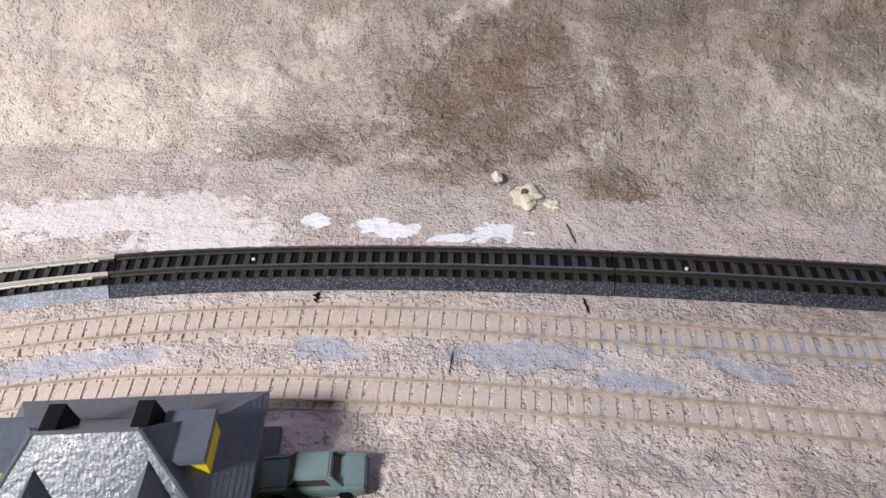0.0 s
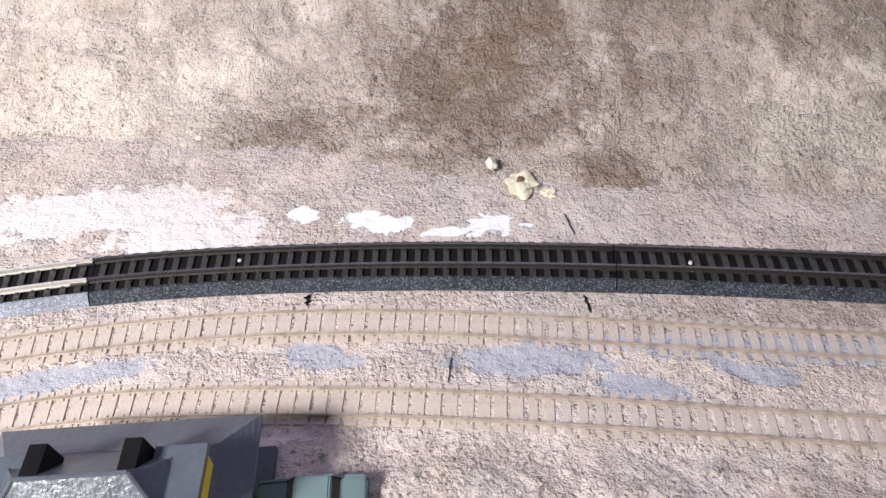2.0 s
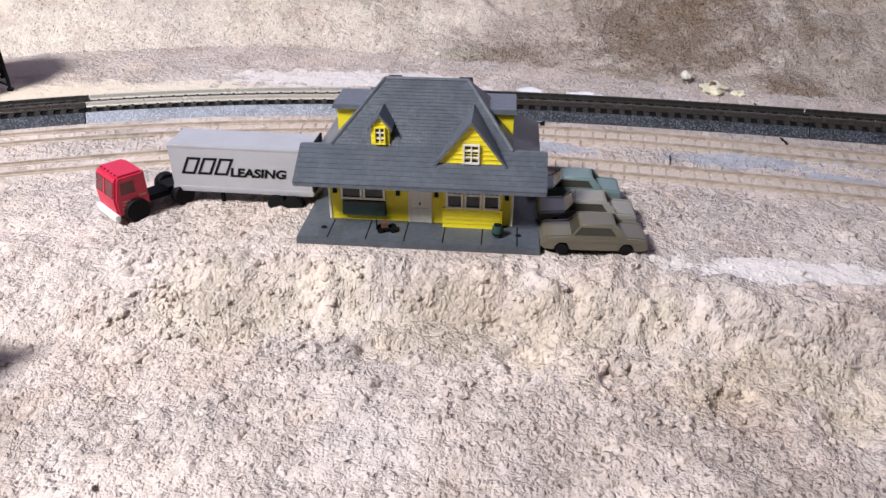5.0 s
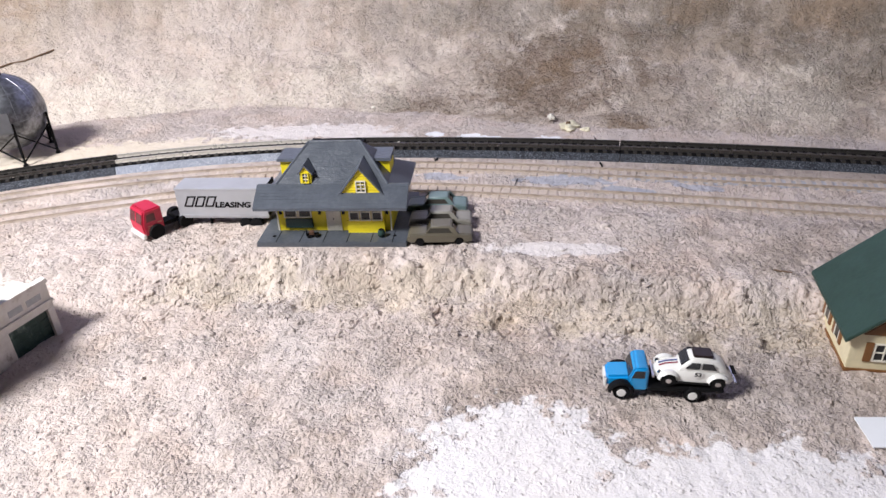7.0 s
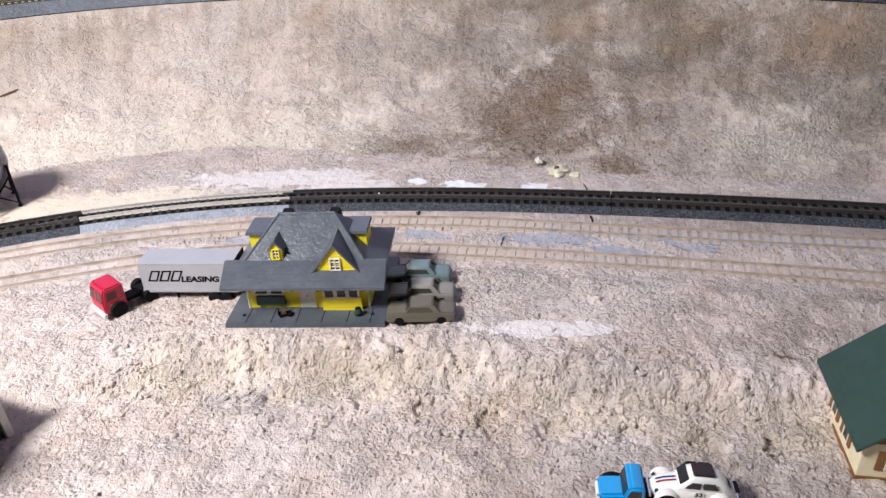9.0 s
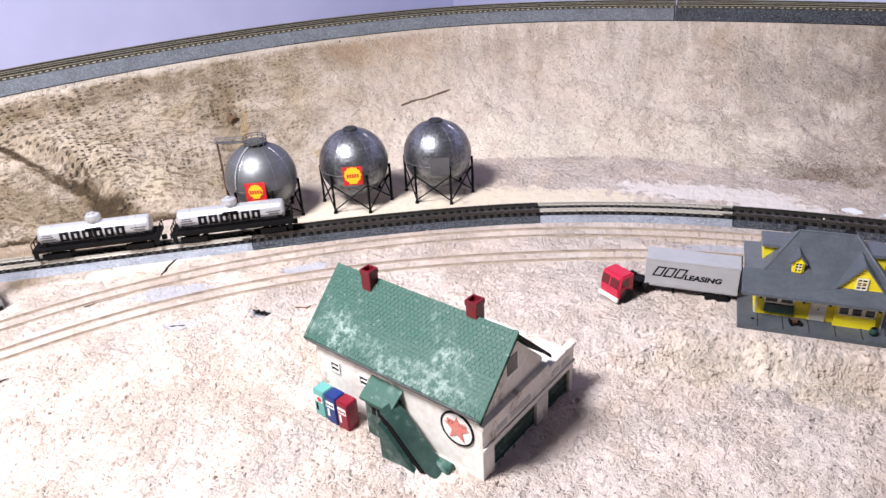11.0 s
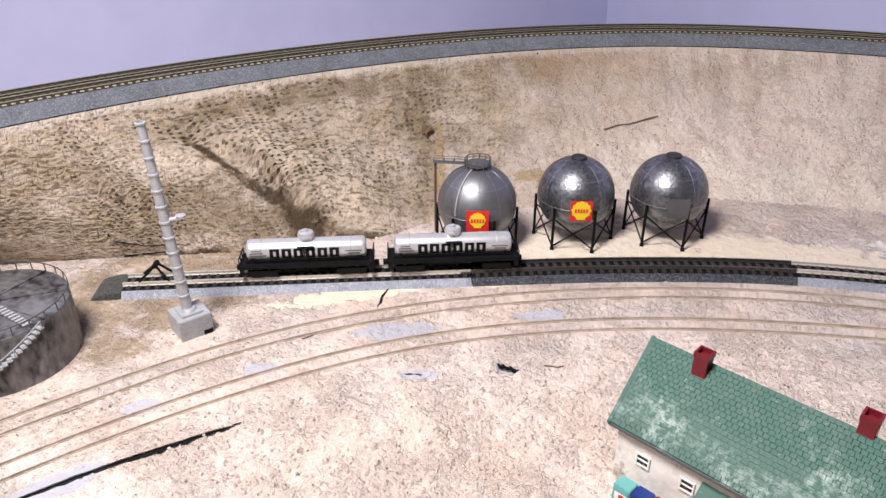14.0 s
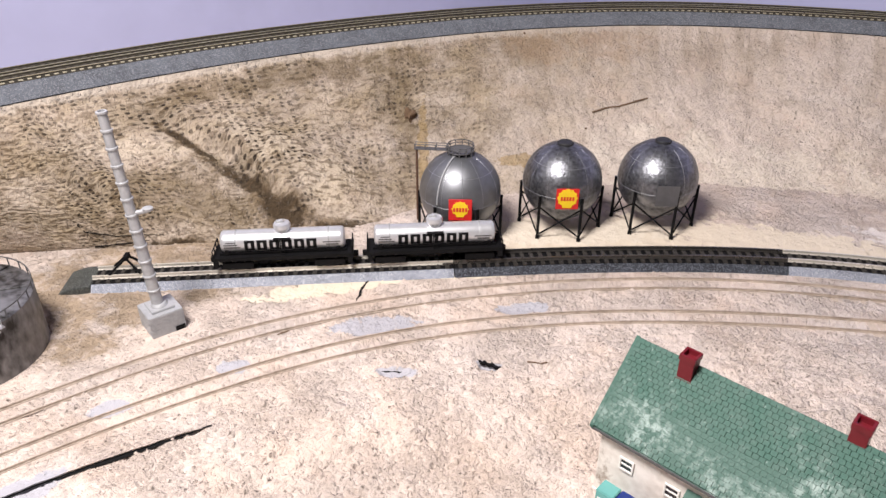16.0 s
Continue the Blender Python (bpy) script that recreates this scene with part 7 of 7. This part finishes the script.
# ---- loose bits on the ground ----
def lump(bm, r, seed, squash=0.7, n=2, rough=0.35):
    bmesh.ops.create_icosphere(bm, subdivisions=n, radius=r)
    for v in bm.verts:
        k = 1 + rough * noise.noise(v.co * (1.6 / r) + Vector((seed, seed * 0.7, 0)))
        v.co = Vector((v.co.x * k, v.co.y * k * 0.8, v.co.z * k * squash))


def loose(name, x, y, r, mat, label, category, seed, squash=0.7, n=3, rough=0.5, z=0.0):
    t = thing(name, pose(x, y, z, 0, 0, seed * 40), label, category)
    made("body", lambda bm: lump(bm, r, seed, squash, n, rough), mat, t, "", 0, True)
    return t


stone = loose("white_stone", 0.104, 0.3685, 2.6, STONE, "smooth pale stone lying at the hill foot", "stone", 1.3, 0.8, z=0.0032)
foam = loose("foam_crumb", 0.1165, 0.3585, 7.2, FOAM, "crumbled yellowed foam lump with a dark hole", "foam", 2.1, 0.30, 5, 0.55, z=0.0008)
made("hole", lambda bm: lathe(bm, [(0.05, 2.9), (1.3, 2.7), (1.6, 1.0)], 9, Matrix.Translation((0.6, 1.2, 0))), TWIG, foam, "dark crumbling hole")
loose("foam_crumb", 0.1265, 0.3535, 3.0, FOAM, "small yellowed foam crumb beside the crack", "foam", 3.7, 0.5, 3, 0.9, z=0.0004)
stone.scale = (0.85, 1.55, 1.0)
stone.rotation_euler.z = radians(15)
loose("pebble", -0.0232, 0.3869, 1.6, STONE, "small pale pebble on the sand", "stone", 4.4, 0.8, z=0.0012)
loose("plaster_crumb", 0.176, 0.3185, 1.3, STONE, "tiny white plaster crumb beside the track", "crumb", 5.0, 0.6, z=0.0008)
loose("plaster_crumb", 0.1724, 0.3115, 0.9, STONE, "tiny white plaster crumb lying between the rails", "crumb", 6.0, 0.5, z=0.0056)
loose("plaster_crumb", 0.0145, 0.3090, 0.8, STONE, "tiny white plaster crumb lying on the sleepers", "crumb", 7.0, 0.5, z=0.0056)


def twig(pts, r, label):
    t = thing("twig", pose(0, 0, 0), label, "twig")

    def limb(bm):
        v = [Vector(p) / MM for p in pts]
        for p, q in zip(v, v[1:]):
            rod(bm, p, q, r, 6, r * 0.85)
    made("stem", limb, TWIG, t)


def on_hill(s, v, lift=0.0006):
    x, y, z = hill_point(s, v)
    return (x, y, z + lift)


def hill_s(x, y):
    """The hill's own coordinates nearest to a plan place."""
    best = GRID_XY[np.argmin((GRID_XY[:, 0] - x) ** 2 + (GRID_XY[:, 1] - y) ** 2)]
    return best[2], best[3]


GRID_S, GRID_V = (g.ravel() for g in np.meshgrid(np.arange(-0.1, 0.9, 0.004), np.arange(0.0, 1.0, 0.02)))
GRID_XY = np.column_stack((*hill_xyz(GRID_S, GRID_V)[:2], GRID_S, GRID_V))


paper = thing("paper_sheet", pose(0.2255, 0.1000, -0.0058, 0, 0, 8), "blank white sheet of paper lying on the ground", "paper")
made("sheet", lambda bm: box(bm, -9, 16, -9, 4.5, -0.2, 0.25), PAPER, paper)
sa, va = 0.544, 0.49
sb, vb = 0.510, 0.54
twig([on_hill(sa + (sb - sa) * k / 4, va + (vb - va) * k / 4, 0.0005 + 0.0006 * (k % 2)) for k in range(5)], 0.7, "thin dry twig stuck in the hillside")
s0, v0 = hill_s(-0.400, 0.2685)
loose("rock_knob", *on_hill(s0, v0)[:2], 4.0, TWIG, "dark knobbly rock set in the hillside", "rock", 8.0, 1.2, 3, 0.8, z=on_hill(s0, v0)[2])


# ---- plaster ledge with a gap beside the sidings ----
def ledge():
    s0 = SIDING_B.near(-0.3268, 0.0123)[0]
    o0 = SIDING_B.near(-0.3268, 0.0123)[1]
    o1 = SIDING_B.near(-0.3600, -0.0460)[1]
    n = 50

    def off(i):
        return o0 + (o1 - o0) * fade(0, n * 0.75, i) + 0.0005 * noise.noise(Vector((i * 0.4, 0, 0)))
    bm, gap = bmesh.new(), bmesh.new()
    rings, dark = [], []
    for i in range(n + 1):
        s = s0 + 0.115 * i / n
        k = fade(0, 4, i)
        o = off(i)
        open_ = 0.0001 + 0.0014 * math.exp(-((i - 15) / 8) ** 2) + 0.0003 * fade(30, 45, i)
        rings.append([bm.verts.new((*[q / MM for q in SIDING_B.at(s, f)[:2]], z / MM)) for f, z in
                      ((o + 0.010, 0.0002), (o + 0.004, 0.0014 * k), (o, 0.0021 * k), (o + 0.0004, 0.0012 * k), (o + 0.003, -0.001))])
        # flat black strip paints the shade under the lifted edge
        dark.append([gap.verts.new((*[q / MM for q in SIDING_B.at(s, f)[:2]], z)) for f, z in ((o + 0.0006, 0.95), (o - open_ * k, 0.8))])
    for a, b in zip(rings, rings[1:]):
        for i in range(4):
            bm.faces.new((a[i], a[i + 1], b[i + 1], b[i]))
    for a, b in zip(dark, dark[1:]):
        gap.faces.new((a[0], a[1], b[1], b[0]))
    tagged(part("plaster_ledge", bm, SAND, None, "", True), "raised plaster edge beside the sidings, lifted along a gap", "ledge", kind="structure")
    tagged(part("ledge_gap_shade", gap, BLACK, None), "flat black strip standing in for the shaded gap under the plaster ledge", "gap", kind="structure")


ledge()


def crack(x, y, turn, length, width, label):
    t = thing("table_crack", pose(x, y, ground_height(x, y) + 0.0002, 0, 0, turn), label, "crack", "cracks in the table top")

    def cut(bm):
        a, b, n, o = [], [], 18, 0.0
        for i in range(n + 1):
            u = -length / 2 + length * i / n
            w = width * (0.25 + 0.75 * random.random()) * min(1, 0.25 + 3 * min(i, n - i) / n)
            o += width * 0.7 * random.uniform(-1, 1)
            a.append((u, o + w))
            b.append((u, o - w))
        prism(bm, a + b[::-1], -0.8, 0.4, "z")
    made("opening", cut, BLACK, t)


crack(0.1362, 0.2965, 100, 8, 0.5, "narrow dark crack across the plaster beside the track")
crack(0.0408, 0.2955, 80, 5, 0.95, "short dark notch beside the roadbed")
crack(-0.3365, 0.1235, 118, 19, 0.8, "narrow dark crack beside the grey roadbed")
crack(0.133, 0.336, 108, 12, 0.22, "narrow dark crack behind the roadbed")
# the next two are black strips painting the undercut shadow of lifted plaster
crack(-0.2835, 0.0805, 30, 18, 0.75, "black strip for the undercut shadow of the lifted plaster skin")
crack(-0.2515, 0.1085, 25, 11, 1.3, "black strip for the undercut shadow of the lifted plaster skin")
crack(0.0905, 0.268, 85, 10, 0.18, "narrow dark crack between the sidings")


def hill_crack(places, label):
    """A thin dark crack along places given in the hill's own coordinates."""
    t = thing("hill_crack", pose(0, 0, 0), label, "crack", "cracks in the hill plaster")

    def cut(bm):
        v = [Vector(on_hill(q, w, 0.0001)) / MM for q, w in places]
        fine = [v[0]]
        for p, q in zip(v, v[1:]):
            fine += [p.lerp(q, k / 4) + Vector((random.uniform(-0.5, 0.5), random.uniform(-0.5, 0.5), 0.1)) for k in (1, 2, 3)] + [q]
        for n, (p, q) in enumerate(zip(fine, fine[1:])):
            rod(bm, p, q, 0.45 - 0.02 * n, 5)
    made("opening", cut, BLACK, t)


hill_crack([(0.830, 0.27), (0.832, 0.20), (0.820, 0.14), (0.806, 0.13), (0.796, 0.12)], "thin dark crack in the hill plaster")
hill_crack([(0.838, 0.07), (0.826, 0.075), (0.815, 0.07), (0.806, 0.085)], "thin dark crack at the hill foot")


# ---- dry bits of debris ----
for dx, dy, turn, ln, label in ((-0.232, 0.118, 20, 9, "short dark stick lying in the sand"), (-0.345, 0.075, 70, 6, "short dark stick beside the sidings"),
                                (-0.012, 0.318, 30, 4, "dark splinter behind the roadbed"), (0.208, 0.178, -20, 7, "short dark stick on the low bank")):
    sx, sy = math.cos(radians(turn)) * ln * MM / 2, math.sin(radians(turn)) * ln * MM / 2
    twig([(dx + sx * k, dy + sy * k, ground_height(dx + sx * k, dy + sy * k) + 0.0004) for k in (-1, -0.3, 0.3, 1)], 0.35, label)
for hx, hy, label in ((-0.372, 0.385, "dark speck of dirt on the hill"), (-0.300, 0.345, "dark crumb on the hill")):
    hs, hv = hill_s(hx, hy)
    loose("dirt_crumb", *on_hill(hs, hv)[:2], 1.0, TWIG, label, "crumb", 3.0 + hx, 0.7, 2, 0.5, z=on_hill(hs, hv)[2])


# ---- grit and crumbs scattered over the ground ----
def scatter_grit(name, places, lo, hi, seed, mat, label):
    """Small uneven stones at the given places, joined."""
    rng = np.random.default_rng(seed)
    base = bmesh.new()
    bmesh.ops.create_icosphere(base, subdivisions=1, radius=1.0)
    base.verts.ensure_lookup_table()
    bv = np.array([v.co[:] for v in base.verts])
    bf = np.array([[v.index for v in f.verts] for f in base.faces])
    base.free()
    n, k = len(places), len(bv)
    size = (lo + (hi - lo) * rng.random(n) ** 3)[:, None] * rng.uniform((0.7, 0.7, 0.5), (1.3, 1.3, 0.9), (n, 3))
    q = bv[None] * size[:, None, :] * (1 + 0.25 * rng.uniform(-1, 1, (n, k, 1)))
    a = rng.uniform(0, 6.28, n)
    c, s = np.cos(a)[:, None], np.sin(a)[:, None]
    q = np.stack((q[..., 0] * c - q[..., 1] * s, q[..., 0] * s + q[..., 1] * c, q[..., 2]), -1) + places[:, None, :]
    faces = (bf[None] + (np.arange(n) * k)[:, None, None]).reshape(-1, 3)
    sheet(name, q.reshape(-1, 3).tolist(), faces.tolist(), mat, label, "grit", "stuff", False)


rng = np.random.default_rng(11)
gx = rng.uniform(-0.07, 0.29, 3200)
gy = 0.150 + rng.normal(0, 0.014, 3200) + 0.01 * waves(gx, gx * 0, 20, 3)
ok = ~((gx > -0.03) & (gx < 0.09) & (gy > 0.171)) & (rough_waves(gx, gy, 60, 2, 5) > -0.1)
gx, gy = gx[ok], gy[ok]
scatter_grit("bank_crumbs", np.column_stack((gx, gy, ground_z(gx, gy))), 0.0004, 0.0017, 21, SAND, "lumpy sand crumbs along the low bank")
gx, gy = rng.uniform(-0.40, 0.29, 15000), rng.uniform(-0.06, 0.235, 15000)
side = beside_siding(gx, gy)
ok = (waves(gx, gy, 14, 2) + 0.1 > rng.uniform(-0.5, 0.6, 15000)) & (np.abs(side) > 0.012) & ~((gx > -0.03) & (gx < 0.06) & (gy > 0.168) & (gy < 0.24))
gx, gy = gx[ok], gy[ok]
scatter_grit("field_grit", np.column_stack((gx, gy, ground_z(gx, gy))), 0.0003, 0.0009, 22, SAND, "fine sand grit over the ground")
hs, hv = rng.uniform(0.0, 0.50, 9000), np.abs(rng.normal(0, 0.30, 9000))
hx, hy, hz = hill_xyz(hs, hv)
ok = (waves(hx, hy, 16, 5) > rng.uniform(-0.3, 0.5, 9000)) & (hv < 0.9)
hx, hy = hx[ok], hy[ok]
scatter_grit("hill_grit", np.column_stack((hx, hy, np.maximum(hz[ok], np.where(hv[ok] < 0.2, ground_z(hx, hy), -1)))), 0.0003, 0.0010, 23, HILL, "coarse grit stuck on the hillside")
